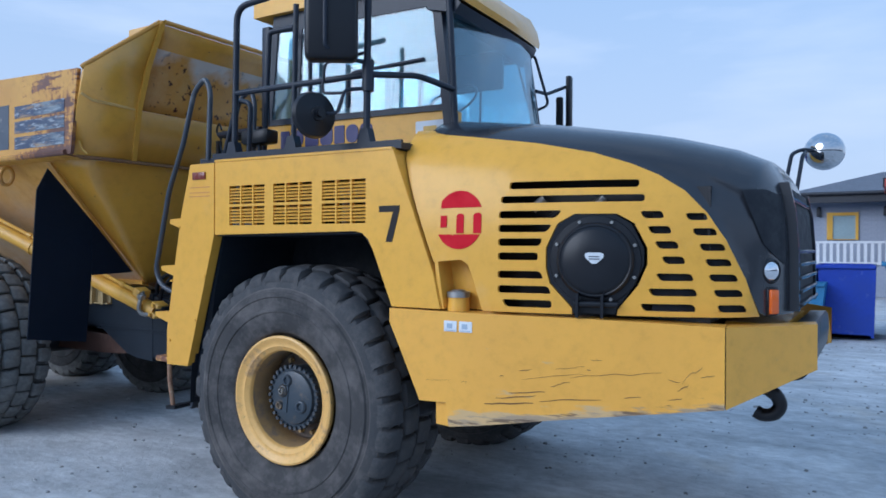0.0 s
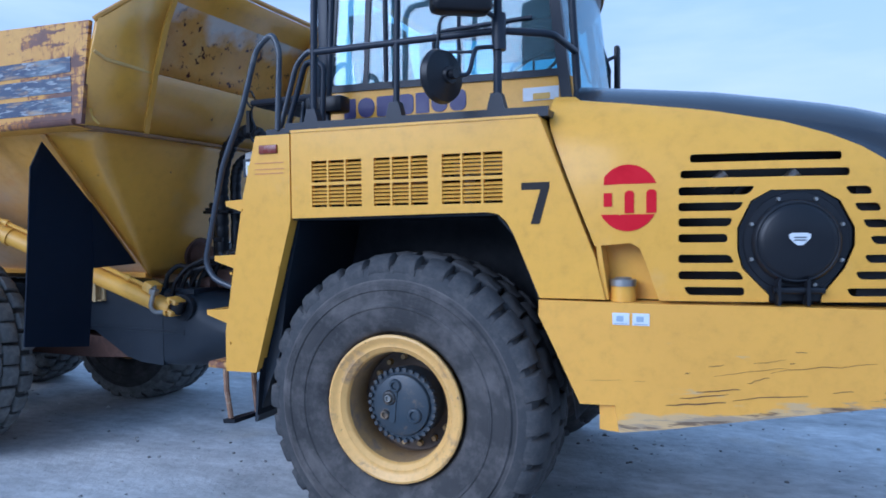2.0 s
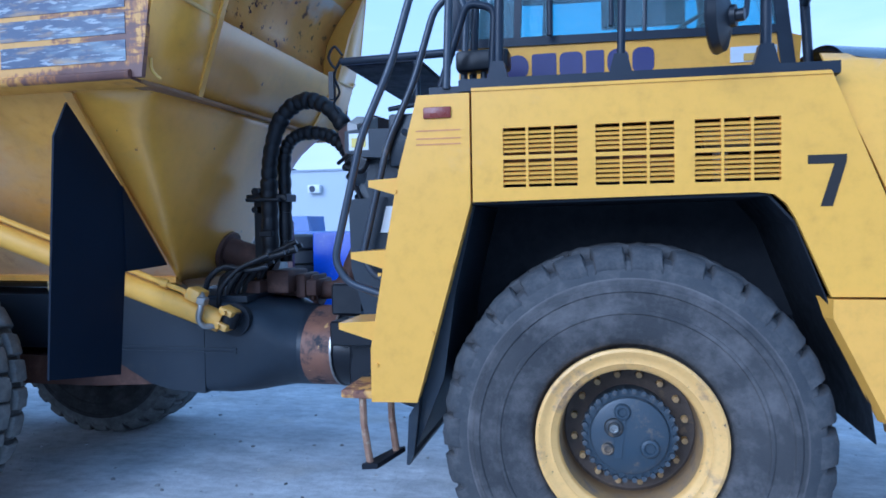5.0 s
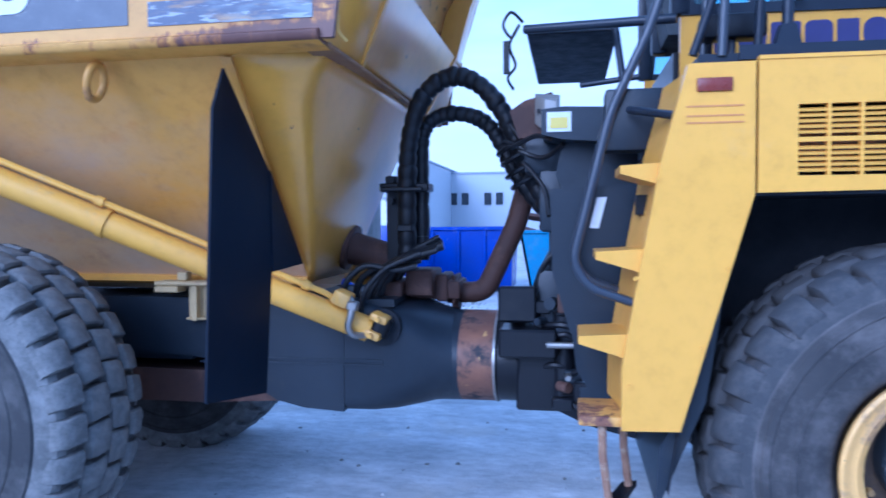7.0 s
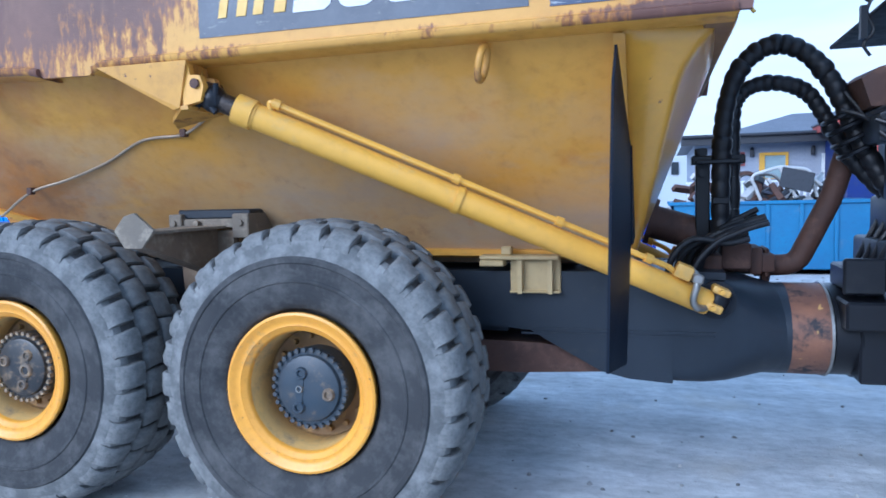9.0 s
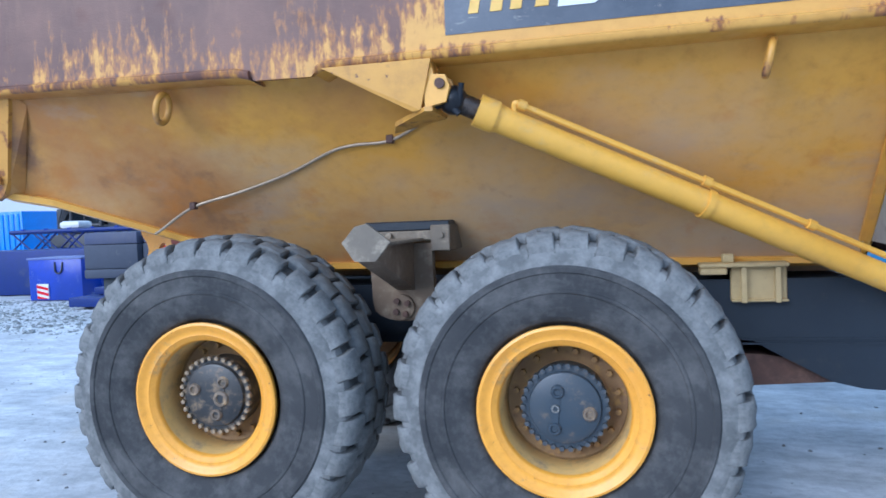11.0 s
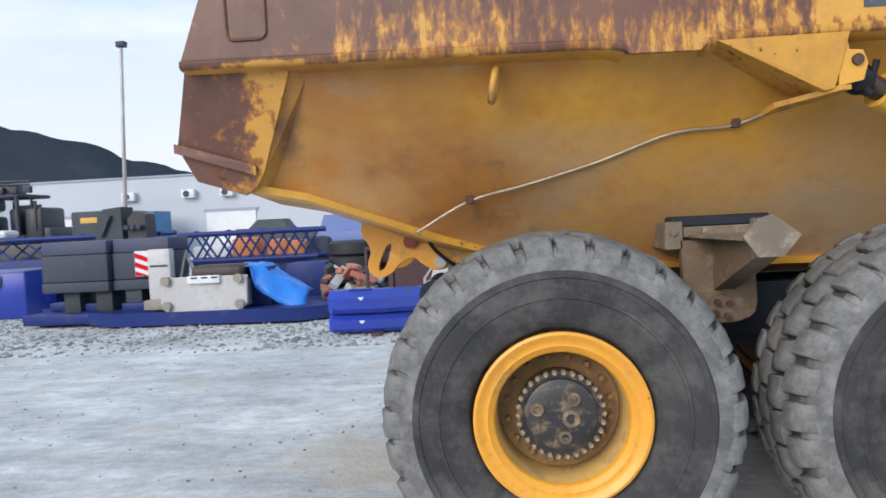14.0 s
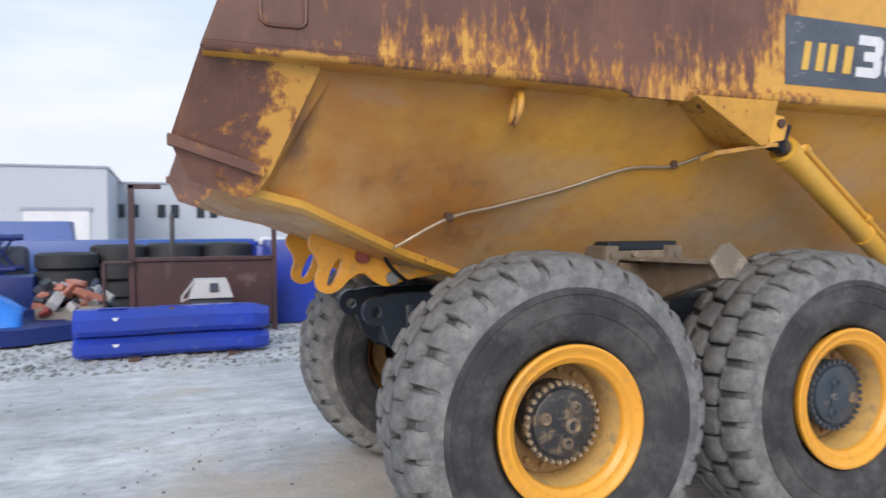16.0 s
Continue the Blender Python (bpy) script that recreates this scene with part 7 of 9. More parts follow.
for ax in AXLES[1:]:
    bm = B()
    cyl(bm, (ax, -0.95, HUB_Z), (ax, 0.95, HUB_Z), 0.17)
    part("rear_axle", bm, BLACK, truck)
for s in (-1, 1):
    shield = [(-5.325, 1.53), (-4.955, 1.53), (-4.95, 1.20)] + [(-5.13 + 0.18 * math.cos(radians(a)), 1.18 + 0.085 * math.sin(radians(a))) for a in range(0, -181, -20)][1:-1] + [(-5.31, 1.20)]
    bm = slab(B(), shield, s * 0.76, s * 0.70)
    sup = part("bogie_support", bevel(bm, 0.006, 1), ARMDUST, truck, "dusty shield-shaped bogie bracket", smooth=30)
    bm = B()
    cyl(bm, (-5.135, s * 0.70, 1.175), (-5.135, s * 0.785, 1.175), 0.08, 0.07, 20)
    part("boss", bevel(bm, 0.008, 1), ARMDUST, sup)
    for i, (bx, bz) in enumerate(((-0.02, 0.03), (0.03, 0.02), (-0.025, -0.02), (0.02, -0.03))):
        bm = B()
        cyl(bm, (-5.135 + bx * 1.2, s * 0.78, 1.175 + bz * 1.2), (-5.135 + bx * 1.2, s * 0.81, 1.175 + bz * 1.2), 0.017, seg=8)
        part("boss_bolt", bm, RUST, sup)
    bm = B()
    box(bm, -5.39, -4.86, min(s * 0.74, s * 0.42), max(s * 0.74, s * 0.42), 1.545, 1.60)
    box(bm, -5.40, -5.31, min(s * 0.76, s * 0.42), max(s * 0.76, s * 0.42), 1.485, 1.63)
    box(bm, -4.96, -4.85, min(s * 0.76, s * 0.42), max(s * 0.76, s * 0.42), 1.485, 1.63)
    pad = part("rest_pad", bevel(bm, 0.006, 1), TANDUST, truck, "dusty body rest bracket", smooth=30)
    bm = B()
    box(bm, -5.36, -4.86, min(s * 0.72, s * 0.44), max(s * 0.72, s * 0.44), 1.60, 1.655)
    part("rubber_pad", bevel(bm, 0.008, 1), FRAME, pad, "dark rubber pad")
    for px in (-5.36, -5.2, -4.9):
        bm = B()
        cyl(bm, (px, s * 0.745, 1.575), (px, s * 0.775, 1.575), 0.018, seg=8)
        part("pad_bolt", bm, TANDUST, pad)
    bm = slab(B(), [(-5.225, 1.565), (-5.16, 1.64), (-5.10, 1.655), (-4.985, 1.565), (-5.06, 1.475), (-5.165, 1.475)], s * 1.42, s * 1.40)
    hexp = part("hex_plate", bevel(bm, 0.004, 1), TANDUST, truck, "tan dusty six-sided end plate on an arm", smooth=0)
    bm = solid(B(), [(-5.165, s * 1.40, 1.56), (-5.06, s * 1.40, 1.56), (-5.06, s * 1.40, 1.48), (-5.165, s * 1.40, 1.48)], [(-5.165, s * 0.76, 1.555), (-5.06, s * 0.76, 1.555), (-5.06, s * 0.76, 1.27), (-5.165, s * 0.76, 1.27)])
    part("stop_arm", bm, ARMDUST, hexp, "brown dusty stop arm", smooth=0)
    bm = solid(B(), [(-5.20, s * 1.40, 1.56), (-5.02, s * 1.40, 1.56), (-5.02, s * 1.40, 1.545), (-5.20, s * 1.40, 1.545)], [(-5.28, s * 0.76, 1.56), (-5.0, s * 0.76, 1.56), (-5.0, s * 0.76, 1.545), (-5.28, s * 0.76, 1.545)])
    part("arm_plate", bm, TANDUST, hexp, smooth=0)
    # yellow stop bracket on the frame
    bm = B()
    face = s * 0.43
    box(bm, -3.355, -3.07, face - 0.02, face + 0.02, 1.15, 1.34)
    box(bm, -3.52, -3.07, s * 0.46 - 0.06, s * 0.46 + 0.06, 1.338, 1.362)
    box(bm, -3.52, -3.38, s * 0.47 - 0.05, s * 0.47 + 0.05, 1.30, 1.335)
    box(bm, -3.40, -3.34, s * 0.46 - 0.03, s * 0.46 + 0.03, 1.362, 1.41)
    for x in (-3.30, -3.13):
        slab(bm, [(x, 1.15), (x + 0.014, 1.15), (x + 0.014, 1.34), (x, 1.34)], s * 0.45, s * 0.50)
    box(bm, -3.355, -3.066, s * 0.455 - 0.03, s * 0.455 + 0.03, 1.146, 1.16)
    part("stop_bracket", bevel(bm, 0.006, 1), CREAMY, truck, "cream-yellow dusty stop bracket", smooth=30)
    # hinge lug at the tail
    out = [(-7.08, 1.66), (-7.02, 1.74), (-6.3, 1.56), (-6.12, 1.50), (-6.5, 1.45), (-6.62, 1.40), (-6.70, 1.44), (-6.76, 1.50), (-6.84, 1.46), (-6.89, 1.40), (-6.96, 1.375), (-7.02, 1.40), (-7.035, 1.46), (-7.0, 1.55)]
    hole = [(x, z) for x, z in ((-6.965, 1.42), (-6.93, 1.43), (-6.88, 1.55), (-6.885, 1.575), (-6.915, 1.57), (-6.97, 1.45))]
    bm = pierced(rounded(out), [rounded(hole)], lambda x, z: s * 0.40, 0.05, 0)
    lug = part("hinge_lug", bevel(bm, 0.006, 1, 60), RIM_Y, truck, "yellow hinge lug with a slotted hole", smooth=30)
    bm = B()
    cyl(bm, (-6.77, s * 0.44, 1.585), (-6.77, s * 0.34, 1.585), 0.04, seg=16)
    part("hinge_pin", bm, PINRED if s < 0 else RUST, lug, "red-brown pin head")
    bm = B()
    cyl(bm, (-6.60, s * 0.44, 1.46), (-6.60, s * 0.34, 1.46), 0.035, seg=14)
    part("lock_bolt", bm, STEEL, lug)
# frame tail and hoses under the body
tail_lug = [(-6.1, 1.36), (-6.45, 1.36), (-6.55, 1.36)] + [(-6.66 + 0.085 * math.cos(radians(a)), 1.26 + 0.085 * math.sin(radians(a))) for a in range(70, 291, 20)] + [(-6.58, 1.05), (-6.5, 0.98), (-6.3, 0.90), (-6.1, 0.90)]
eye_hole = [(-6.665 + 0.034 * math.cos(radians(a)), 1.255 + 0.034 * math.sin(radians(a))) for a in range(0, 360, 24)]
for s in (-1, 1):
    part("frame_tail", pierced(tail_lug, [eye_hole], lambda x, z: s * 0.30 - 0.03, 0.06, 0), FRAME, truck, "black frame tail lug with a pin hole", smooth=30)
bm = B()
box(bm, -6.50, -6.42, -0.36, 0.36, 1.0, 1.3)
part("frame_cross_beam", bevel(bm, 0.015), FRAME, truck)
bm = B()
tube(bm, spline([(-6.62, -0.64, 1.66), (-6.66, -0.5, 1.63), (-6.64, -0.46, 1.55), (-6.55, -0.45, 1.46), (-6.48, -0.44, 1.42)], 5), 0.012, 6)
part("brake_hose", bm, BLACK, truck)
# two ribbed air hoses in big loops
def wrapped_hose(pts, r):
    """A hose in a ribbed sleeve: plump turns with tight waists between them, a few turns slipped."""
    rnd = random.Random(int(r * 1000))
    pp = spline(pts, 16)
    slip = [rnd.uniform(0.92, 1.05) for _ in range(len(pp) // 6 + 1)]
    bm = tube(B(), pp, r, 14, wave=lambda i: r * slip[i // 6] * (0.88, 0.96, 1.0, 1.01, 1.0, 0.96)[i % 6])
    part("ribbed_hose", bm, WRAP, truck, "thick black spiral-wrapped hose loop", smooth=50)


WRAP = shade("matt_black_wrap", (0.011, 0.012, 0.015), 0.5, spec=0.3, second=(0.02, 0.021, 0.025), dirt=(0.05, 0.05, 0.05), dirt_at=0.6, dirt_soft=0.2, big=6, small=30, bump=0.15)
wrapped_hose([(-2.20, -0.04, 1.45), (-2.20, -0.04, 1.72), (-2.195, -0.05, 1.95), (-2.18, -0.05, 2.145), (-2.125, -0.05, 2.34), (-2.025, -0.05, 2.46), (-1.895, -0.05, 2.498), (-1.76, -0.05, 2.435), (-1.65, -0.05, 2.30), (-1.575, -0.05, 2.15), (-1.50, -0.05, 1.965), (-1.41, -0.06, 1.79), (-1.335, -0.08, 1.65), (-1.24, -0.1, 1.5), (-1.15, -0.1, 1.36)], 0.056)
wrapped_hose([(-2.13, 0.05, 1.45), (-2.13, 0.05, 1.885), (-2.128, 0.05, 2.13), (-2.09, 0.05, 2.245), (-1.99, 0.05, 2.30), (-1.85, 0.05, 2.292), (-1.74, 0.05, 2.235), (-1.66, 0.05, 2.12), (-1.60, 0.04, 1.99), (-1.50, 0.04, 1.84), (-1.38, 0.04, 1.7), (-1.25, 0.02, 1.55)], 0.047)
for x, y in ((-2.20, -0.04), (-2.13, 0.05)):
    bm = B()
    cyl(bm, (x, y, 1.5), (x, y, 1.78), 0.04, seg=14)
    part("hose_union", bm, STEEL, truck, "bare metal hose union")
bm = B()
box(bm, -2.335, -2.255, 0.0, 0.08, 1.3, 1.86)
box(bm, -2.36, -2.07, -0.06, 0.10, 1.85, 1.90)
box(bm, -2.34, -2.10, -0.11, -0.07, 1.85, 1.875)
box(bm, -2.34, -2.27, 0.0, 0.08, 1.9, 1.945)
cyl(bm, (-2.30, 0.0, 1.92), (-2.30, -0.05, 1.92), 0.02, seg=8)
cyl(bm, (-2.30, 0.0, 1.80), (-2.30, -0.06, 1.80), 0.016, seg=8)
box(bm, -2.25, -2.16, -0.1, 0.0, 1.62, 1.66)
part("hose_post", bevel(bm, 0.006, 1), BLACK, truck, "black post with hose clamp", smooth=30)
for z0, x0 in ((2.10, -1.57), (2.04, -1.545), (1.97, -1.52), (1.91, -1.49)):
    bm = B()
    tube(bm, [(x0 + 0.10 * math.cos(a), -0.03 + 0.12 * math.sin(a), z0 + 0.05 * math.cos(a)) for a in (2 * math.pi * i / 20 for i in range(21))], 0.014, 6)
    part("hose_tie", bm, BLACK, truck)
rnd = random.Random(31)
for i in range(7):
    bm = B()
    y = rnd.uniform(-0.2, 0.1)
    x = -1.62 + 0.03 * i
    tube(bm, spline([(x, y, 2.14 + rnd.uniform(-0.05, 0.1)), (x + 0.12, y - 0.05, 2.06 + rnd.uniform(-0.05, 0.05)), (x + 0.22, y, 1.93), (x + 0.26 + rnd.uniform(0, 0.08), y, 1.72), (x + 0.24 + rnd.uniform(0, 0.15), y, 1.5), (-1.2, y, 1.36)], 6), rnd.uniform(0.011, 0.02), 8)
    part("hydraulic_hose", bm, WRAP, truck, "black hydraulic hose beside the loops")
for i in range(4):
    bm = B()
    y = -0.36 + 0.09 * i
    tube(bm, spline([(-2.50 + 0.05 * i, y, 1.24), (-2.46 + 0.05 * i, y - 0.02, 1.36), (-2.36 + 0.05 * i, y, 1.43 + rnd.uniform(-0.03, 0.03)), (-2.2, y, 1.45 + rnd.uniform(-0.05, 0.03)), (-2.08, y + 0.02, 1.44 + 0.03 * i)], 6), rnd.uniform(0.018, 0.025), 10)
    part("hydraulic_hose", bm, WRAP, truck, "thick black hydraulic hose over the joint")
for i in range(16):
    bm = B()
    cx, cz, yy = rnd.uniform(-1.36, -1.0), rnd.uniform(0.72, 1.62), rnd.uniform(-0.52, -0.3)
    if i % 2:
        tube(bm, spline([(cx - 0.12, yy, cz), (cx, yy - 0.06, cz + rnd.uniform(-0.06, 0.1)), (cx + 0.1, yy, cz - 0.05), (cx + 0.16, yy + 0.1, cz - 0.15)], 5), rnd.uniform(0.012, 0.02), 8)
        part("hydraulic_hose", bm, BLACK, truck, "short black hose at the joint")
    else:
        box(bm, cx - rnd.uniform(0.03, 0.07), cx + 0.04, yy - 0.03, yy + 0.03, cz - rnd.uniform(0.03, 0.08), cz + 0.03)
        part("joint_fitting", bevel(bm, 0.008, 1), BLACK if i % 4 else FRAME, truck)
for cx, cz in ((-1.13, 1.0), (-1.22, 1.18), (-1.28, 0.9)):
    bm = B()
    cyl(bm, (cx, -0.5, cz), (cx, -0.56, cz), 0.018, 0.014, 10)
    part("grease_cap", bm, STEEL, truck, "small bright grease cap")
rnd = random.Random(2)
for i in range(6):
    bm = B()
    y, h = -0.42 + 0.08 * i, 0.02 * i + rnd.uniform(-0.03, 0.02)
    x0, x1 = -2.42 + 0.03 * i + rnd.uniform(-0.05, 0.03), -1.99 + rnd.uniform(-0.07, 0.05)
    tube(bm, spline([(x0 + 0.02, y, 1.18), (x0 + 0.04, y, 1.30), (x0 + 0.14, y + 0.02, 1.40 + h), ((x0 + x1) / 2 + 0.08, y + 0.03, 1.455 + h), (x1, y + 0.04, 1.49 + h)], 6), rnd.uniform(0.014, 0.026), 10)
    part("hydraulic_hose", bm, WRAP, truck, "black hydraulic hose over the joint")
for x0, x1, y0, y1, z0, z1 in ((-2.20, -2.04, -0.12, 0.2, 1.25, 1.40), (-2.04, -1.97, -0.02, 0.24, 1.21, 1.37), (-1.955, -1.93, 0.03, 0.27, 1.19, 1.36), (-2.32, -2.2, -0.2, 0.1, 1.24, 1.34)):
    part("valve_block", bevel(box(B(), x0, x1, y0, y1, z0, z1), 0.018), RUST, truck, "rusty oily valve block")
for i in range(4):
    bm = B()
    y = -0.3 + 0.13 * i
    tube(bm, spline([(-1.46, y, 1.30), (-1.40, y - 0.03, 1.45), (-1.28, y, 1.55 + 0.03 * i), (-1.16, y, 1.45), (-1.1, y, 1.25)], 6), 0.016, 8)
    part("hydraulic_hose", bm, BLACK, truck, "black hydraulic hose behind the bulkhead")
bm = B()
tube(bm, bend([(-2.0, 0.15, 1.245), (-1.77, 0.15, 1.255), (-1.585, 0.15, 1.65), (-1.47, 0.15, 2.06)], 0.07, 8), 0.062, 18)
part("exhaust_pipe", bm, RUST, truck, "rusty bent exhaust pipe")
bm = B()
lathe(bm, [(0.10, -0.02), (0.10, 0.02), (0.05, 0.02), (0.05, -0.02)], 20, closed=True)
part("exhaust_flange", bm, RUST, truck, at=pose(-1.94, 0.15, 1.245, 0, 0, 90))
bm = B()
cyl(bm, (-2.58, 0.1, 1.52), (-2.25, 0.1, 1.42), 0.10, seg=20)
cyl(bm, (-2.60, 0.1, 1.525), (-2.57, 0.1, 1.516), 0.14, seg=20)
part("exhaust_socket", bm, RUST, truck, "rusty exhaust socket on the body")
bm = B()
box(bm, -2.25, -1.9, 0.0, 0.3, 1.22, 1.33)
part("valve_block", bevel(bm, 0.02), RUST, truck)
# pale end cap, brown duct and dark gear behind the hoses
bm = solid(B(), [(-1.385, -0.755, 2.09), (-1.385, -0.755, 2.235), (-1.445, -0.42, 2.32), (-1.445, -0.42, 2.17)], [(-1.33, -0.755, 2.09), (-1.33, -0.755, 2.225), (-1.32, -0.42, 2.31), (-1.32, -0.42, 2.17)])
cap = part("housing_cap", bevel(bm, 0.012), PIPEGREY, truck, "pale grey end cap of the housing", smooth=30)
for y, z in ((-0.62, 2.20), (-0.54, 2.20)):
    bm = B()
    cyl(bm, (-1.40, y, z), (-1.425, y, z + 0.002), 0.012, seg=10)
    part("cap_plug", bm, BLACK, cap)
bm = solid(B(), [(-1.575, -0.40, 2.24), (-1.50, -0.40, 2.29), (-1.36, -0.40, 2.33), (-1.36, -0.40, 2.10), (-1.53, -0.40, 2.10)], [(-1.56, 0.1, 2.26), (-1.49, 0.1, 2.31), (-1.34, 0.1, 2.35), (-1.34, 0.1, 2.10), (-1.51, 0.1, 2.10)])
part("air_duct", bevel(bm, 0.015), RUST, truck, "brown rusty duct behind the hoses", smooth=30)
for x0, x1, y0, y1, z0, z1 in ((-1.50, -1.26, -0.42, -0.1, 1.92, 2.10), (-1.42, -1.22, -0.5, -0.2, 1.62, 1.93), (-1.38, -1.2, -0.3, 0.2, 1.40, 1.65), (-1.44, -1.22, -0.34, 0.3, 1.05, 1.42)):
    part("engine_bracket", bevel(box(B(), x0, x1, y0, y1, z0, z1), 0.02), FRAME, truck, "dark gear behind the hoses", smooth=30)
for pts in ([(-1.52, -0.44, 2.03), (-1.40, -0.50, 1.99), (-1.30, -0.66, 2.04)], [(-1.50, -0.44, 1.97), (-1.40, -0.52, 1.84), (-1.37, -0.6, 1.7)], [(-1.56, -0.44, 2.05), (-1.44, -0.56, 2.09), (-1.36, -0.72, 2.06)]):
    part("gear_cable", tube(B(), spline([Vector(p) for p in pts], 6), 0.012, 8), BLACK, truck)
# grey box with the yellow label behind the cab
bm = slab(B(), [(-1.40, 2.075), (-1.40, 2.19), (-1.30, 2.20), (-1.04, 2.19), (-0.9, 2.20), (-0.9, 2.02), (-1.3, 2.05)], -0.76, -0.3)
gb = part("rear_housing", bevel(bm, 0.015), FRAME, truck, "grey housing behind the cab", smooth=30)
bm = B()
box(bm, -1.375, -1.265, -0.7645, -0.759, 2.085, 2.175)
lb = part("housing_label", bm, CREAM, gb, "white label with a yellow field")
PALELABEL = shade("pale_yellow_print", (0.74, 0.6, 0.12), 0.5, bump=0.02)
bm = B()
box(bm, -1.36, -1.28, -0.7675, -0.764, 2.10, 2.15)
part("label_field", bm, PALELABEL, lb)
bm = slab(B(), [(-1.30, 2.06), (-0.95, 2.04), (-1.0, 1.15), (-1.14, 0.80), (-1.24, 0.95), (-1.27, 1.2), (-1.27, 1.75), (-1.34, 1.9)], -0.62, -0.5)
part("rear_bulkhead", bevel(bm, 0.01, 1), FRAME, truck, "dark rear bulkhead of the front unit", smooth=30)
# loose wire hanging by the canopy
bm = B()
tube(bm, spline([(-1.50, -0.50, 2.66), (-1.56, -0.47, 2.72), (-1.60, -0.46, 2.66), (-1.56, -0.45, 2.60), (-1.52, -0.46, 2.66), (-1.57, -0.45, 2.56), (-1.54, -0.45, 2.46), (-1.58, -0.44, 2.40), (-1.55, -0.44, 2.34)], 6), 0.008, 6)
part("loose_wire", bm, BLACK, truck, "loose black wire hanging down")
bm = B()
box(bm, -1.60, -1.57, -0.47, -0.43, 2.42, 2.58)
part("wire_tag", bm, BLACK, truck)


# ---- the yard behind the truck ----
BLUE = shade("deep_blue_paint", (0.026, 0.058, 0.42), 0.36, spec=0.4, second=(0.025, 0.05, 0.28), dirt=(0.05, 0.08, 0.24), dirt_at=0.6, dirt_soft=0.2, bump=0.08, chips=(0.12, 0.07, 0.05), chips_at=0.76)
NAVYBLUE = shade("navy_steel_paint", (0.014, 0.03, 0.17), 0.55, spec=0.25, second=(0.018, 0.034, 0.13), dirt=(0.07, 0.08, 0.14), dirt_at=0.58, dirt_soft=0.2, bump=0.08)
SKIPBLUE = shade("light_blue_skip_paint", (0.035, 0.19, 0.37), 0.55, second=(0.035, 0.14, 0.30), dirt=(0.12, 0.2, 0.3), dirt_at=0.58, dirt_soft=0.2, bump=0.1, chips=(0.2, 0.12, 0.08), chips_at=0.75)
TARP = shade("blue_tarpaulin", (0.02, 0.22, 0.75), 0.45, second=(0.02, 0.18, 0.6), bump=0.3, grain=12)
NAVYGREY = shade("blue_grey_paint", (0.06, 0.07, 0.135), 0.65, spec=0.25, second=(0.085, 0.09, 0.13), dirt=(0.1, 0.1, 0.12), dirt_at=0.58, dirt_soft=0.2, bump=0.1)
BROWNSEAT = shade("brown_vinyl", (0.06, 0.04, 0.035), 0.6, bump=0.2)
GLOOM = shade("dull_green_grey_paint", (0.06, 0.072, 0.08), 0.65, spec=0.25, second=(0.045, 0.052, 0.06), dirt=(0.12, 0.12, 0.115), dirt_at=0.58, dirt_soft=0.2, bump=0.15)
CONCRETE = shade("grey_counterweight", (0.064, 0.072, 0.098), 0.75, spec=0.25, second=(0.052, 0.06, 0.085), dirt=(0.14, 0.14, 0.14), dirt_at=0.6, dirt_soft=0.2, bump=0.2)
WALL = shade("white_cladding", (0.46, 0.495, 0.545), 0.6, second=(0.43, 0.465, 0.515), bump=0.03, big=0.1)
GREYWALL = shade("grey_house_boards", (0.32, 0.35, 0.42), 0.7, second=(0.29, 0.32, 0.39), bump=0.1)
ROOFGREY = shade("grey_roofing", (0.16, 0.17, 0.20), 0.7, bump=0.1)
# rim blue made paler: sky light is put into the colour
SKYLIT = shade("sky_lit_blue_edge", (0.12, 0.15, 0.35), 0.4, second=(0.2, 0.23, 0.4), bump=0.05)
MIDBLUE = shade("strong_blue_paint", (0.015, 0.09, 0.36), 0.45, second=(0.015, 0.07, 0.28), dirt=(0.1, 0.15, 0.3), dirt_at=0.6, dirt_soft=0.2, bump=0.08)
OLDRUBBER = shade("old_tyre_rubber", (0.02, 0.021, 0.023), 0.7, second=(0.03, 0.031, 0.033), dirt=(0.07, 0.07, 0.068), dirt_at=0.58, dirt_soft=0.2, bump=0.3)
OFFWHITE = shade("dull_white_paint", (0.5, 0.5, 0.5), 0.55, second=(0.42, 0.42, 0.42), dirt=(0.28, 0.26, 0.24), dirt_at=0.56, dirt_soft=0.2, bump=0.08)
DARK = shade("dark_trim", (0.03, 0.032, 0.04), 0.5, bump=0.05)
WINDOW = shade("dark_window", (0.03, 0.035, 0.045), 0.15, second=(0.04, 0.05, 0.06), bump=0.0)
PALEWIN = shade("pale_window", (0.35, 0.45, 0.48), 0.15, bump=0.0)
RACKY = shade("red_brown_board", (0.3, 0.06, 0.05), 0.6, bump=0.05)
SALMON = shade("faded_red_plastic", (0.5, 0.2, 0.14), 0.5, bump=0.05)
ORANGE = shade("orange_paint", (0.6, 0.19, 0.04), 0.5, bump=0.05)
YTRIM = shade("yellow_trim", (0.75, 0.42, 0.04), 0.5, bump=0.05)
REDROOF = shade("red_fascia", (0.42, 0.07, 0.05), 0.5, bump=0.05)
HILL = shade("wooded_hill", (0.035, 0.045, 0.06), 1.0, second=(0.05, 0.06, 0.075), bump=0.0, big=0.02, small=0.2, spec=0.0)


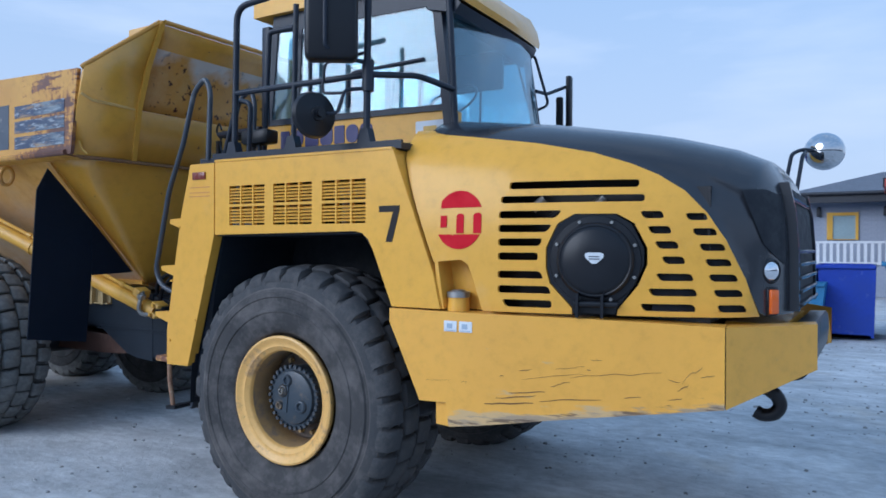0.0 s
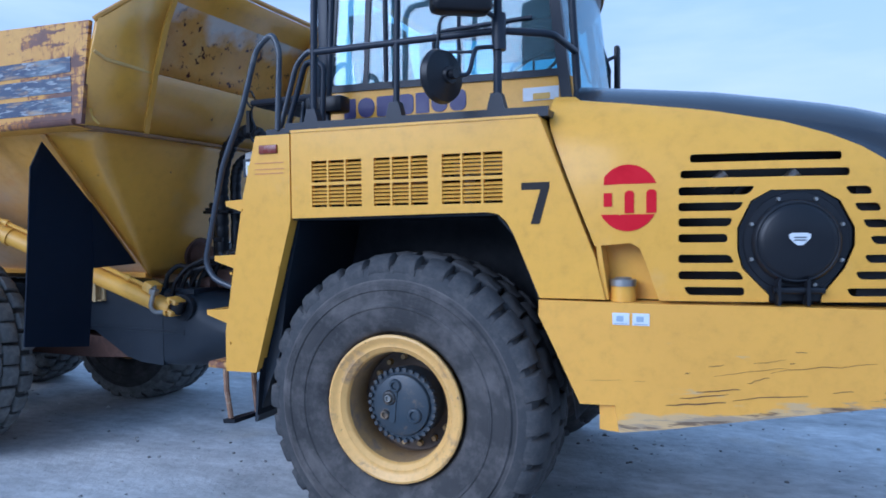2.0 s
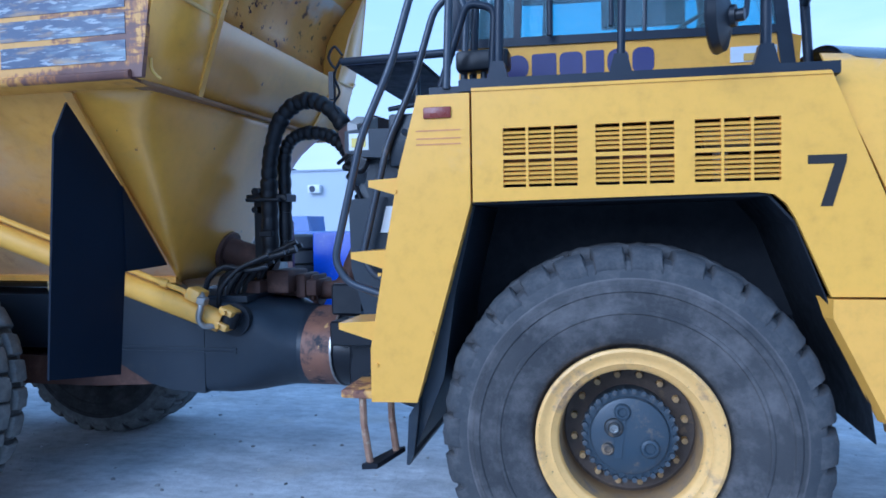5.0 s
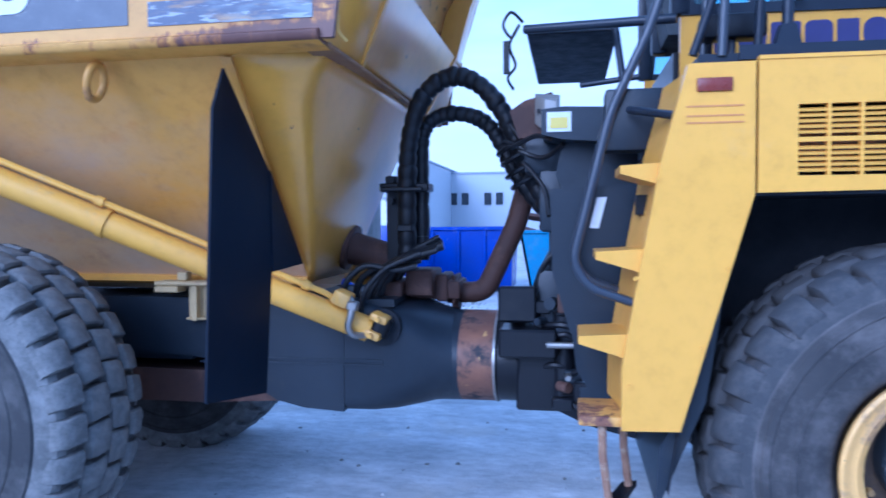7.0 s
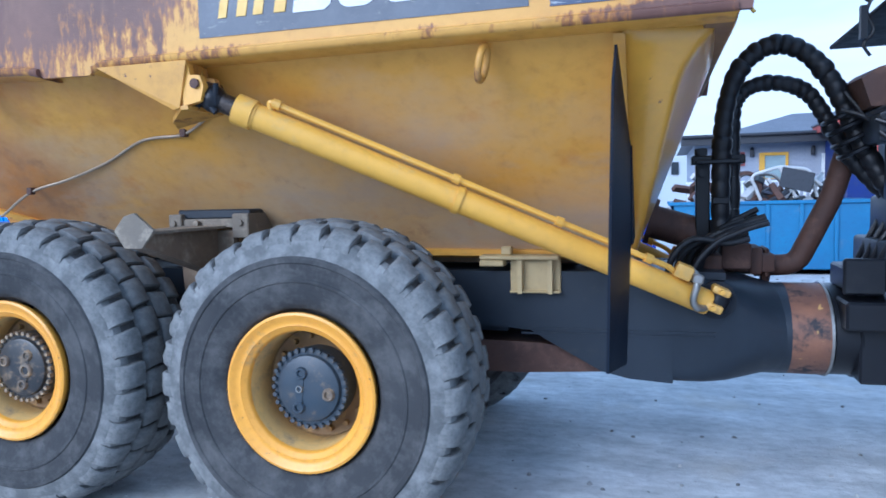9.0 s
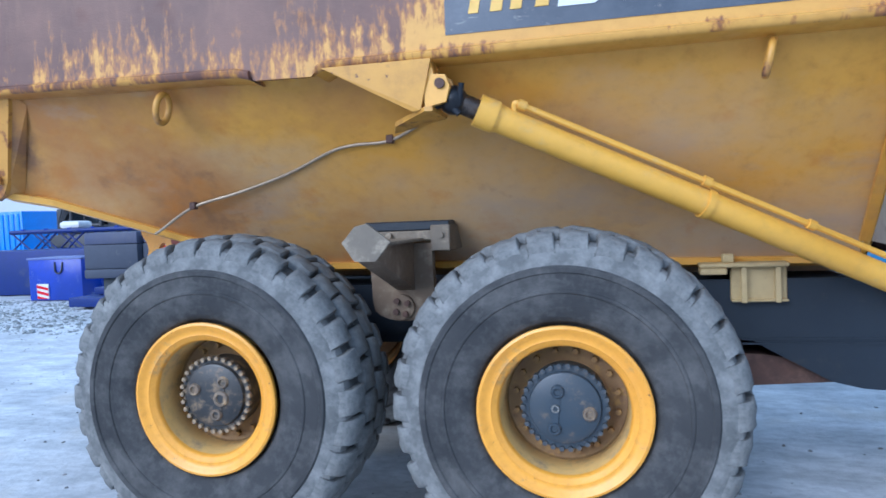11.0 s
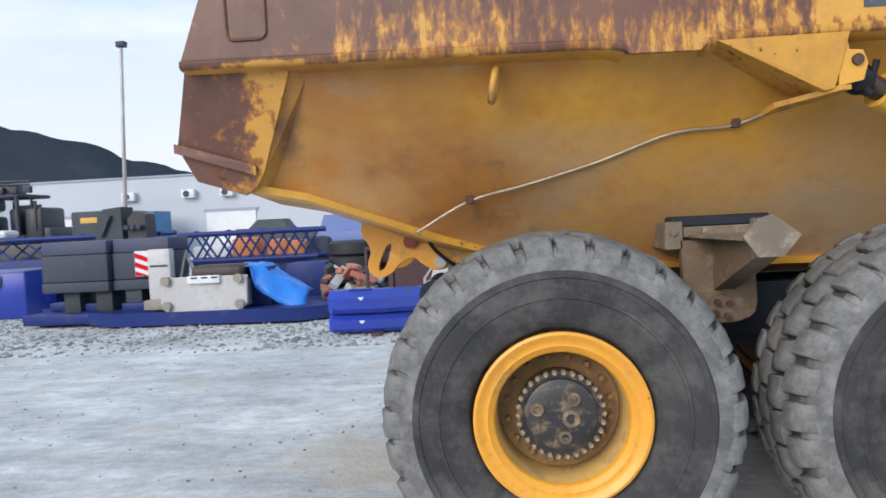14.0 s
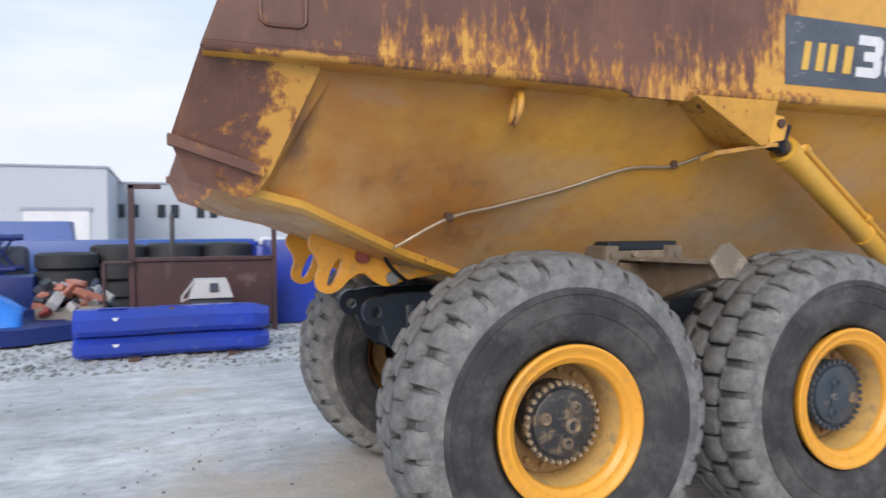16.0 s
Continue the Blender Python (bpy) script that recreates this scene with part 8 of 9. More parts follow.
def boxed(name, label, category, mat, x0, x1, y0, y1, z0, z1, bev=0.02, group="", kind="", turn=0):
    bm = B()
    cx, cy = (x0 + x1) / 2, (y0 + y1) / 2
    box(bm, x0 - cx, x1 - cx, y0 - cy, y1 - cy, 0, z1 - z0)
    if bev:
        bevel(bm, bev)
    ob = part(name, bm, mat, at=pose(cx, cy, z0, 0, 0, turn), smooth=30)
    return tagged(ob, label, category, group, kind)


# stacked blue beams on chocks
def beam(z, high, badge_z):
    """A pressed box beam: chamfered foot, sloping shoulder, stepped in the middle, tapered tail."""
    bm = B()
    rows = []
    for x, dy, dz, sc in ((-8.97, 0.03, 0.02, 0.90), (-8.90, 0.0, 0.0, 1.0), (-8.40, 0.0, 0.0, 1.0), (-8.30, 0.006, 0.0, 1.0), (-7.95, 0.006, 0.004, 1.0), (-7.88, -0.012, 0.012, 1.0), (-7.2, -0.012, 0.016, 1.0), (-6.62, 0.0, 0.01, 1.0), (-6.46, 0.06, 0.01, 0.8), (-6.38, 0.10, 0.03, 0.62)):
        prof = [(-0.15, 0.0), (-0.20, 0.20), (-0.20, 0.66), (-0.12, 0.84), (-0.04, 1.0), (0.2, 1.0), (0.24, 0.5), (0.2, 0.0)]
        rows.append([bm.verts.new((x, y * sc + dy, z_ * high * (1 - (1 - sc) * 0.6) + dz)) for y, z_ in prof])
    for a, b in zip(rows, rows[1:]):
        for i in range(8):
            bm.faces.new((a[i], a[(i + 1) % 8], b[(i + 1) % 8], b[i]))
    bm.faces.new(rows[0])
    bm.faces.new(list(reversed(rows[-1])))
    bevel(bm, 0.008, 1)
    ob = part("steel_beam", bm, BLUE, at=pose(0, 6.36, z, 0, 0, -1.0), smooth=25)
    tagged(ob, "glossy dark blue steel beam lying stacked on chocks", "beam", "stacked blue beams")
    bm = slab(B(), [(-8.48, badge_z + 0.025), (-8.39, badge_z + 0.025), (-8.405, badge_z), (-8.435, badge_z - 0.025), (-8.465, badge_z)], -0.206, -0.196)
    part("small_badge", bm, CREAM, ob)
    for x0, x1 in ((-8.66, -8.3), (-7.9, -7.62), (-7.05, -6.75)):
        bm = B()
        box(bm, x0, x1, -0.06, 0.05, high, high + 0.02)
        part("lug", bevel(bm, 0.006, 1), BLUE, ob)
    bm = B()
    tube(bm, [(-7.91, -0.16, 0.01), (-7.91, -0.202, high * 0.2), (-7.91, -0.202, high * 0.66), (-7.91, -0.13, high * 0.85), (-7.91, -0.05, high)], 0.006, 6)
    part("weld_seam", bm, BLUE, ob)
    bm = B()
    cyl(bm, (-7.72, -0.08, high * 0.92), (-7.72, -0.10, high * 0.95), 0.035, seg=12)
    part("drain_plug", bm, RUST, ob)
    return ob


beam(0.03, 0.29, 0.16)
beam(0.325, 0.35, 0.225)
for x in (-8.2, -6.9):
    boxed("chock", "weathered wooden chock under the beams", "chock", RUST, x - 0.08, x + 0.08, 6.12, 6.65, -0.01, 0.032, 0.008, "chocks under the beams")

# low blue deck with counterweights and the white box on it
deck_ob = thing("steel_deck", "long low blue steel deck on the ground", "platform")
bm = B()
box(bm, -15.5, -9.4, 8.5, 10.2, 0.05, 0.25)
part("deck_frame", bevel(bm, 0.02), NAVYBLUE, deck_ob)
for x in (-15.3, -14.4, -13.5):
    bm = B()
    box(bm, x, x + 0.5, 8.52 - 0.3 * (x + 13.5), 8.82 - 0.3 * (x + 13.5), 0.265, 0.42)
    part("deck_block", bevel(bm, 0.02), NAVYBLUE, deck_ob)
bm = B()
plan = [(-15.75, 9.5), (-13.45, 8.06), (-9.90, 7.97), (-9.05, 8.55), (-9.05, 9.0), (-15.3, 9.9)]
solid(bm, [(x, y, 0.03) for x, y in plan], [(x, y, 0.27) for x, y in plan])
part("deck_edge", bevel(bm, 0.02), NAVYBLUE, deck_ob)
for x in (-13.3, -10.6):
    boxed("chock", "weathered wooden chock under the deck", "chock", RUST, x, x + 0.2, 8.06, 8.3, -0.01, 0.03, 0.008, "chocks under the deck")
for j, (x0, x1, y0, y1) in enumerate(((-15.06, -13.72, 8.5, 9.4), (-13.70, -12.55, 8.62, 9.5))):
    for k, (z0, z1, mt) in enumerate(((0.66, 0.86, CONCRETE), (0.865, 1.38, CONCRETE), (1.385, 1.64, NAVYGREY))):
        boxed("counterweight", "dark grey crane counterweight block in a stack" if k < 2 else "blue-grey crane counterweight block on top of a stack", "counterweight", mt, x0 + 0.02 * k, x1, y0, y1, z0, z1, 0.03, "counterweights in a stack")
for x in (-14.75, -14.1, -13.5, -12.9):
    boxed("timber", "old timber bearer under the counterweights", "timber", GLOOM, x, x + 0.32, 8.7, 9.3, 0.25, 0.66, 0.01, "timbers under the counterweights")
wb = thing("machine_cover", "dirty white steel machine cover on the blue deck", "machine cover")
bm = B()
slab(bm, [(-12.36, 0.27), (-12.46, 0.40), (-12.47, 0.86), (-10.90, 0.86), (-10.91, 0.40), (-11.02, 0.27)], 8.06, 8.14)
box(bm, -12.4, -10.97, 8.14, 8.8, 0.3, 0.8)
part("cover_front", bevel(bm, 0.03), OFFWHITE, wb)
bm = B()
box(bm, -11.95, -11.35, 7.99, 8.07, 0.77, 0.91)
part("lamp_bar", bevel(bm, 0.012), CREAM, wb)
for x in (-11.87, -11.68, -11.49):
    bm = B()
    box(bm, x, x + 0.12, 7.98, 8.0, 0.86, 0.89)
    part("lamp_slot", bm, DARK, wb)
for x in (-12.36, -11.0):
    for z in (0.38, 0.84):
        bm = B()
        cyl(bm, (x, 7.98, z), (x, 8.1, z), 0.085, 0.07, seg=14)
        part("pad", bevel(bm, 0.01), DUSTY, wb, "grey round pad")
bm = B()
box(bm, -12.0, -11.0, 8.25, 8.8, 0.8, 1.08)
part("seat_back", bevel(bm, 0.1, 3), BROWNSEAT, wb, "dark brown worn cushion")
bm = B()
box(bm, -12.9, -12.46, 8.2, 8.6, 0.3, 0.48)
part("step_plate", bevel(bm, 0.02), DUSTY, wb)
wc2 = boxed("white_cabinet", "small white metal cabinet behind the cover", "cabinet", OFFWHITE, -12.88, -12.44, 8.40, 8.61, 0.25, 1.42, 0.03)
bm = B()
box(bm, -0.17, 0.17, -0.118, -0.1, 0.84, 0.875)
part("cabinet_slot", bm, CONCRETE, wc2)
bm = B()
tube(bm, [(-12.35, 8.6, 0.8), (-12.22, 8.6, 1.3), (-12.1, 8.6, 1.0)], 0.025, 8)
tube(bm, [(-12.4, 8.75, 0.8), (-12.27, 8.75, 1.36), (-12.1, 8.75, 0.95)], 0.02, 8)
tagged(part("bent_frame", bm, STEEL), "bent bare steel tube frame beside the cover", "frame")


def stripe_board(x, y, z, w, h):
    b = thing("warning_board", "red and white striped warning board", "sign", "striped warning boards")
    bm = B()
    box(bm, x, x + w, y, y + 0.02, z, z + h)
    part("board", bm, WHITE, b)
    for i in range(3):
        lo, hi = 0.02 + 0.36 * i, 0.02 + 0.36 * i - 0.2
        pts = [(x + 0.005, z + h * min(1, max(0, lo))), (x + w - 0.005, z + h * min(1, max(0, hi))), (x + w - 0.005, z + h * min(1, max(0, hi + 0.19))), (x + 0.005, z + h * min(1, max(0, lo + 0.19)))]
        if len({(round(a, 3), round(c, 3)) for a, c in pts}) == 4:
            part("stripe", slab(B(), pts, y - 0.006, y), RED, b)


stripe_board(-13.2, 8.55, 0.92, 0.27, 0.48)
stripe_board(-17.95, 10.27, 0.05, 0.34, 0.37)
# tarpaulin draped over a crate
bm = B()
n = 16
grid = []
for i in range(n + 1):
    row = []
    for j in range(n + 1):
        u, v = i / n, j / n
        x = -11.25 + 1.35 * u + 0.06 * noise.noise(Vector((u * 4, v * 4, 1)))
        z = 1.12 - 0.85 * max(0, u - 0.35) ** 0.9 - 0.06 * v + 0.05 * noise.noise(Vector((u * 6, v * 5, 5)))
        y = 8.35 + 0.75 * v + 0.05 * noise.noise(Vector((u * 5, v * 5, 9)))
        row.append(bm.verts.new((x, y, z - (0.5 * (1 - v) ** 4 if u > 0.3 else 0.1 * (1 - v)))))
    grid.append(row)
for a, b in zip(grid, grid[1:]):
    for j in range(n):
        bm.faces.new((a[j], b[j], b[j + 1], a[j + 1]))
tp = part("tarpaulin", bm, TARP, smooth=60)
md = tp.modifiers.new("thickness", "SOLIDIFY")
md.thickness = 0.006
tagged(tp, "bright blue crumpled tarpaulin over a crate", "tarpaulin")
boxed("crate", "dark blue steel crate under the tarpaulin", "crate", NAVYBLUE, -11.1, -10.6, 8.6, 9.2, 0.27, 1.0, 0.02)
boxed("steel_bin", "dark blue steel bin", "bin", NAVYBLUE, -11.0, -10.1, 10.9, 12.0, 0.0, 0.91, 0.02)
big = boxed("steel_bin", "large deep blue steel bin beside the counterweights", "bin", BLUE, -18.2, -16.65, 10.3, 11.4, 0.0, 1.04, 0.03)
bm = B()
box(bm, -0.8, 0.8, -0.575, 0.575, 1.02, 1.06)
part("bin_rim", bevel(bm, 0.01, 1), SKYLIT, big)
bm = B()
tube(bm, bend([(0.02, -0.56, 0.95), (0.03, -0.58, 0.72), (0.12, -0.58, 0.66), (0.22, -0.58, 0.72), (0.24, -0.56, 0.95)], 0.06), 0.02, 8)
part("bin_handle", bm, DARK, big)
boxed("steel_bin", "wide navy steel bin with a pale rim", "bin", NAVYBLUE, -22.5, -15.6, 11.7, 12.9, 0.0, 1.22, 0.03)
# crane jib sections lying behind
def strut(p, q, r, owner, name="strut"):
    bm = B()
    cyl(bm, p, q, r, seg=8)
    return part(name, bm, NAVYBLUE, owner)
def jib_section(x0, x1, y0, y1, z0, z1, step, label):
    jib = thing("crane_jib", label, "crane jib", "crane jib sections")
    for y in (y0, y1):
        strut((x0, y, z1), (x1, y, z1), 0.065, jib, "chord")
        strut((x0, y, z0), (x1, y, z0), 0.05, jib, "chord")
        x = x0
        while x < x1 - step:
            strut((x, y, z0), (x + step * 0.75, y, z1), 0.028, jib)
            strut((x + step * 0.75, y, z0), (x, y, z1), 0.028, jib)
            x += step
    k = x0 + 0.4
    while k < x1:
        bm = B()
        box(bm, k, k + 0.1, y0 - 0.05, y0 + 0.05, z1 + 0.04, z1 + 0.09)
        part("pin_lug", bevel(bm, 0.01, 1), BLUE, jib)
        k += 0.8
jib_section(-14.0, -10.6, 12.2, 13.1, 1.0, 1.64, 0.56, "dark blue lattice crane jib section")
jib_section(-21.5, -14.9, 13.2, 14.0, 1.15, 1.72, 0.95, "dark blue lattice jib section behind the counterweights")
boxed("steel_trestle", "blue steel trestle under the jib", "trestle", NAVYBLUE, -13.8, -10.9, 12.4, 12.9, 0.0, 0.95, 0.02)
boxed("steel_trestle", "blue steel trestle under the long jib", "trestle", NAVYBLUE, -20.0, -15.2, 13.4, 13.8, 0.0, 1.1, 0.02)
for x, w, h in ((-13.4, 0.75, 1.5), (-12.45, 0.6, 1.42), (-11.9, 0.5, 1.36)):
    boxed("orange_machine", "orange machine panel behind the jib", "machine", ORANGE, x, x + w, 14.0, 14.6, 0.0, h, 0.1, "orange machine panels")
boxed("white_crate", "pale crate behind the jib", "crate", WHITE, -14.6, -13.6, 14.3, 14.9, 0.0, 1.3, 0.05)
boxed("machine_part", "grey rounded machine casing behind the jib", "machine part", CONCRETE, -11.2, -10.55, 13.2, 13.7, 0.0, 1.45, 0.15)
# light blue bin with a sloping lid, long deep blue bin before it
lb_ = thing("tipping_bin", "light blue tipping bin with a sloping front", "bin")
bm = solid(B(), [(-12.5, 19.6, 1.35), (-12.3, 19.8, 2.08), (-12.3, 21.4, 2.08), (-12.5, 21.4, 0.0)], [(-10.3, 19.6, 1.35), (-10.5, 19.8, 2.08), (-10.5, 21.4, 2.08), (-10.3, 21.4, 0.0)])
part("bin_body", bevel(bm, 0.03), MIDBLUE, lb_, smooth=30)
bm = B()
box(bm, -12.4, -10.4, 19.7, 21.3, 0.0, 1.36)
part("bin_base", bm, BLUE, lb_, smooth=0)
boxed("steel_bin", "long blue steel bin behind the tyres", "bin", MIDBLUE, -11.4, -5.6, 15.0, 16.5, 0.0, 1.55, 0.03)
boxed("shipping_box", "steel-blue container before the warehouse", "container", SKIPBLUE, -31.0, -28.9, 41.0, 43.5, 0.0, 3.25, 0.05)
tank = thing("storage_tank", "light blue upright storage tank", "tank")
bm = B()
cyl(bm, (-31.9, 41.5, 0.0), (-31.9, 41.5, 3.5), 0.75, seg=28)
part("tank_shell", bevel(bm, 0.06, 2, 60), TARP, tank)
for z in (1.6, 2.7):
    bm = B()
    lathe(bm, [(0.75, -0.03), (0.78, -0.03), (0.78, 0.03), (0.75, 0.03)], 28, closed=True)
    part("tank_hoop", bm, SKIPBLUE, tank, at=pose(-31.9, 41.5, z, 90))
# ribbed container at the far side of the yard
rc = boxed("ribbed_container", "light blue ribbed steel container", "container", TARP, -33.5, -27.6, 20.0, 22.4, 0.0, 2.62, 0.02)
bm = B()
box(bm, -0.06, 0.06, -0.04, 0.0, 0.15, 2.5)
rib0 = None
for i in range(22):
    m = pose(-2.8 + 0.265 * i, -1.2, 0)
    if rib0 is None:
        rib0 = part("rib", bevel(bm, 0.012, 1), TARP, rc, at=m)
    else:
        same("rib", rib0, m, rc)
# stacked tyres
def old_tyre(x, y, z, r, h):
    bm = B()
    k = r / 0.6
    lathe(bm, [(0.32 * k, -0.38 * h), (0.38 * k, -0.49 * h), (0.5 * k, -0.5 * h), (0.55 * k, -0.46 * h), (0.57 * k, -0.42 * h), (0.6 * k, -0.36 * h), (0.605 * k, 0.0), (0.6 * k, 0.36 * h), (0.57 * k, 0.42 * h), (0.55 * k, 0.46 * h), (0.5 * k, 0.5 * h), (0.38 * k, 0.49 * h), (0.32 * k, 0.38 * h), (0.31 * k, 0.0)], 40, closed=True)
    ob = part("old_tyre", bm, OLDRUBBER, at=pose(x, y, z, 90, 0, 0), smooth=35)
    tagged(ob, "used black truck tyre lying in a stack", "tyre", "stacked used tyres")
for sx, sy, nn, r, h in ((-9.62, 11.7, 4, 0.56, 0.335), (-8.72, 12.3, 4, 0.56, 0.37), (-7.6, 12.5, 4, 0.58, 0.375), (-6.5, 12.6, 4, 0.56, 0.375)):
    for k in range(nn):
        old_tyre(sx + random.uniform(-0.04, 0.04), sy + random.uniform(-0.03, 0.03), h / 2 + h * k, r * random.uniform(0.97, 1.03), h)
boxed("pipe", "pale grey pipe lying on the tyres", "pipe", WHITE, -5.9, -5.2, 11.6, 11.9, 1.42, 1.62, 0.09, turn=18)
boxed("support_crate", "dark blue crate under the pipe", "crate", BLUE, -5.95, -5.1, 11.5, 12.2, 0.0, 1.42, 0.02)
# scrap on a pallet
def scrap_heap(name, label, cx, cy, z, w, d, h, mats, count, seed):
    rnd = random.Random(seed)
    t = thing(name, label, "scrap heap")
    for i in range(count):
        bm = B()
        a, b_, c = rnd.uniform(0.05, 0.3), rnd.uniform(0.03, 0.12), rnd.uniform(0.02, 0.18)
        box(bm, -a, a, -b_, b_, -c / 2, c / 2)
        f = 1 - i / count
        part("scrap_piece", bevel(bm, 0.008, 1), mats[i % len(mats)], t, at=pose(cx + rnd.uniform(-w, w), cy + rnd.uniform(-d, d), z + rnd.uniform(0.05, 1) ** 1.5 * h * (0.35 + 0.65 * f), rnd.uniform(-50, 50), rnd.uniform(-50, 50), rnd.uniform(0, 180)))
    return t
scrap_heap("scrap_heap", "heap of red, white and grey scrap on a pallet", -9.33, 9.8, 0.42, 0.5, 0.25, 0.5, [SALMON, OFFWHITE, CONCRETE, SALMON, GLOOM, DARK, OFFWHITE, RACKY], 70, 3)
boxed("pallet_box", "grey pallet box under the scrap", "crate", DUSTY, -9.88, -8.8, 9.5, 10.1, 0.0, 0.45, 0.02)
# brown rack with posts
RACK = shade("brown_red_primer", (0.075, 0.035, 0.035), 0.5, second=(0.05, 0.028, 0.03), dirt=(0.14, 0.09, 0.08), dirt_at=0.58, dirt_soft=0.15, bump=0.1)
rack = thing("steel_rack", "brown rusty steel rack with tall posts", "rack")
for x0, x1, z0, z1, y0, y1 in ((-8.3, -6.0, 0.12, 1.26, 8.6, 8.66), (-8.3, -6.0, 1.24, 1.31, 8.55, 8.65), (-8.36, -8.26, 0.0, 2.52, 8.55, 8.65), (-6.04, -5.96, 0.0, 1.8, 8.55, 8.65), (-8.36, -7.85, 2.45, 2.53, 8.55, 8.65), (-8.75, -8.3, 1.22, 1.27, 8.4, 8.5), (-8.75, -8.7, 0.1, 1.25, 8.4, 8.5)):
    bm = B()
    box(bm, x0, x1, y0, y1, z0, z1)
    part("post" if x1 - x0 < 0.2 else "board", bevel(bm, 0.01, 1), RACK, rack)
bm = B()
box(bm, -8.3, -6.0, 8.66, 9.6, 0.1, 0.2)
part("board", bm, RUST, rack)
boxed("hanging_chain_post", "dark slim post with a hook block", "post", DARK, -7.72, -7.64, 8.9, 8.98, 0.0, 2.05, 0.01)
# white dumped cab on the beams
wc = thing("cab_shell", "small white cab shell with an open side frame", "cab shell")
bm = box(B(), -7.44, -6.82, 7.46, 7.9, 0.0, 0.70)
part("shell_base", bevel(bm, 0.03), GLOOM, wc)
bm = solid(B(), [(-7.46, 7.40, 0.70), (-6.80, 7.40, 0.70), (-6.80, 7.88, 0.70), (-7.46, 7.88, 0.70)], [(-7.38, 7.46, 0.99), (-6.90, 7.46, 0.99), (-6.90, 7.85, 0.99), (-7.38, 7.85, 0.99)])
part("shell", bevel(bm, 0.025), OFFWHITE, wc)
bm = solid(B(), [(-7.16, 7.39, 0.80), (-7.02, 7.39, 0.80), (-7.02, 7.45, 0.80), (-7.16, 7.45, 0.80)], [(-7.15, 7.42, 0.93), (-7.03, 7.42, 0.93), (-7.03, 7.48, 0.93), (-7.15, 7.48, 0.93)])
part("vent", bm, CONCRETE, wc, smooth=0)
bm = slab(B(), [(-7.46, 0.70), (-7.58, 0.64), (-7.58, 0.74), (-7.40, 0.98), (-7.38, 0.96), (-7.54, 0.74), (-7.54, 0.68), (-7.46, 0.72)], 7.42, 7.46)
part("side_frame", bm, OFFWHITE, wc, smooth=0)
boxed("steel_bin", "tall deep blue waste bin", "bin", BLUE, -5.9, -4.2, 9.4, 11.0, 0.0, 1.57, 0.03)


# open skips seen past the hoses and the nose
def skip(name, label, mat, x0, x1, y0, y1, z1, lean=0.25):
    t = thing(name, label, "skip", "skips in the yard")
    bm = B()
    pts = [(x0, 0.1, z1), (x0 + lean, 0, 0.05), (x1 - lean, 0, 0.05), (x1, 0, z1)]
    outer_ = [(x0 + lean, 0.05), (x1 - lean, 0.05), (x1, z1), (x0, z1)]
    slab(bm, outer_, y0, y0 + 0.05)
    part("side_wall", bm, mat, t, smooth=0)
    bm = slab(B(), outer_, y1 - 0.05, y1)
    part("side_wall", bm, mat, t, smooth=0)
    bm = B()
    for a, b in (((x0, z1), (x0 + lean, 0.05)), ((x1, z1), (x1 - lean, 0.05))):
        solid(bm, [(a[0], y0, a[1]), (a[0] + 0.05, y0, a[1]), (b[0] + 0.05, y0, b[1]), (b[0], y0, b[1])], [(a[0], y1, a[1]), (a[0] + 0.05, y1, a[1]), (b[0] + 0.05, y1, b[1]), (b[0], y1, b[1])])
    box(bm, x0 + lean, x1 - lean, y0, y1, 0.05, 0.1)
    part("end_wall", bm, mat, t, smooth=0)
    bm = B()
    box(bm, x0 - 0.04, x1 + 0.04, y0 - 0.05, y0 + 0.06, z1 - 0.07, z1)
    part("rim", bevel(bm, 0.01, 1), mat, t)
    bm = B()
    box(bm, x0 - 0.04, x1 + 0.04, y1 - 0.06, y1 + 0.05, z1 - 0.07, z1)
    part("rim", bevel(bm, 0.01, 1), mat, t)
    nrib = int((x1 - x0) / 0.55)
    for i in range(1, nrib):
        bm = B()
        x = x0 + (x1 - x0) * i / nrib
        box(bm, x - 0.035, x + 0.035, y0 - 0.05, y0, 0.2, z1 - 0.07)
        part("rib", bevel(bm, 0.008, 1), mat, t)
    return t


skip("skip", "light blue open skip filled with scrap", SKIPBLUE, -2.3, 1.35, 10.9, 12.7, 1.45)
scrap_heap("scrap_heap", "pile of scrap wood and metal in the skip", -0.6, 11.8, 1.2, 1.5, 0.6, 0.8, [RUST, CONCRETE, OFFWHITE, STEEL, DARK, RUST, GLOOM], 150, 8)
junk = thing("scrap_bundle", "bent white tube frames and a wheel on the scrap", "scrap")
for pts in ([(-0.55, 11.3, 1.45), (-0.75, 11.3, 1.95), (-0.2, 11.35, 2.12), (0.35, 11.4, 2.05), (0.5, 11.4, 1.5)], [(-1.3, 11.4, 1.5), (-0.9, 11.4, 2.0), (-0.3, 11.5, 1.98), (0.1, 11.5, 1.55)], [(-0.1, 11.3, 1.5), (0.25, 11.3, 2.0), (0.7, 11.4, 1.62)], [(-0.2, 11.32, 2.1), (0.1, 11.3, 1.5)], [(-1.7, 11.4, 1.5), (-1.45, 11.4, 1.8), (-1.0, 11.45, 1.6)]):
    bm = B()
    tube(bm, bend(pts, 0.12), 0.035, 8)
    part("bent_tube", bm, OFFWHITE if len(pts) != 4 else STEEL, junk)
bm = B()
lathe(bm, [(0.26, -0.06), (0.33, -0.06), (0.33, 0.06), (0.26, 0.06)], 24, closed=True)
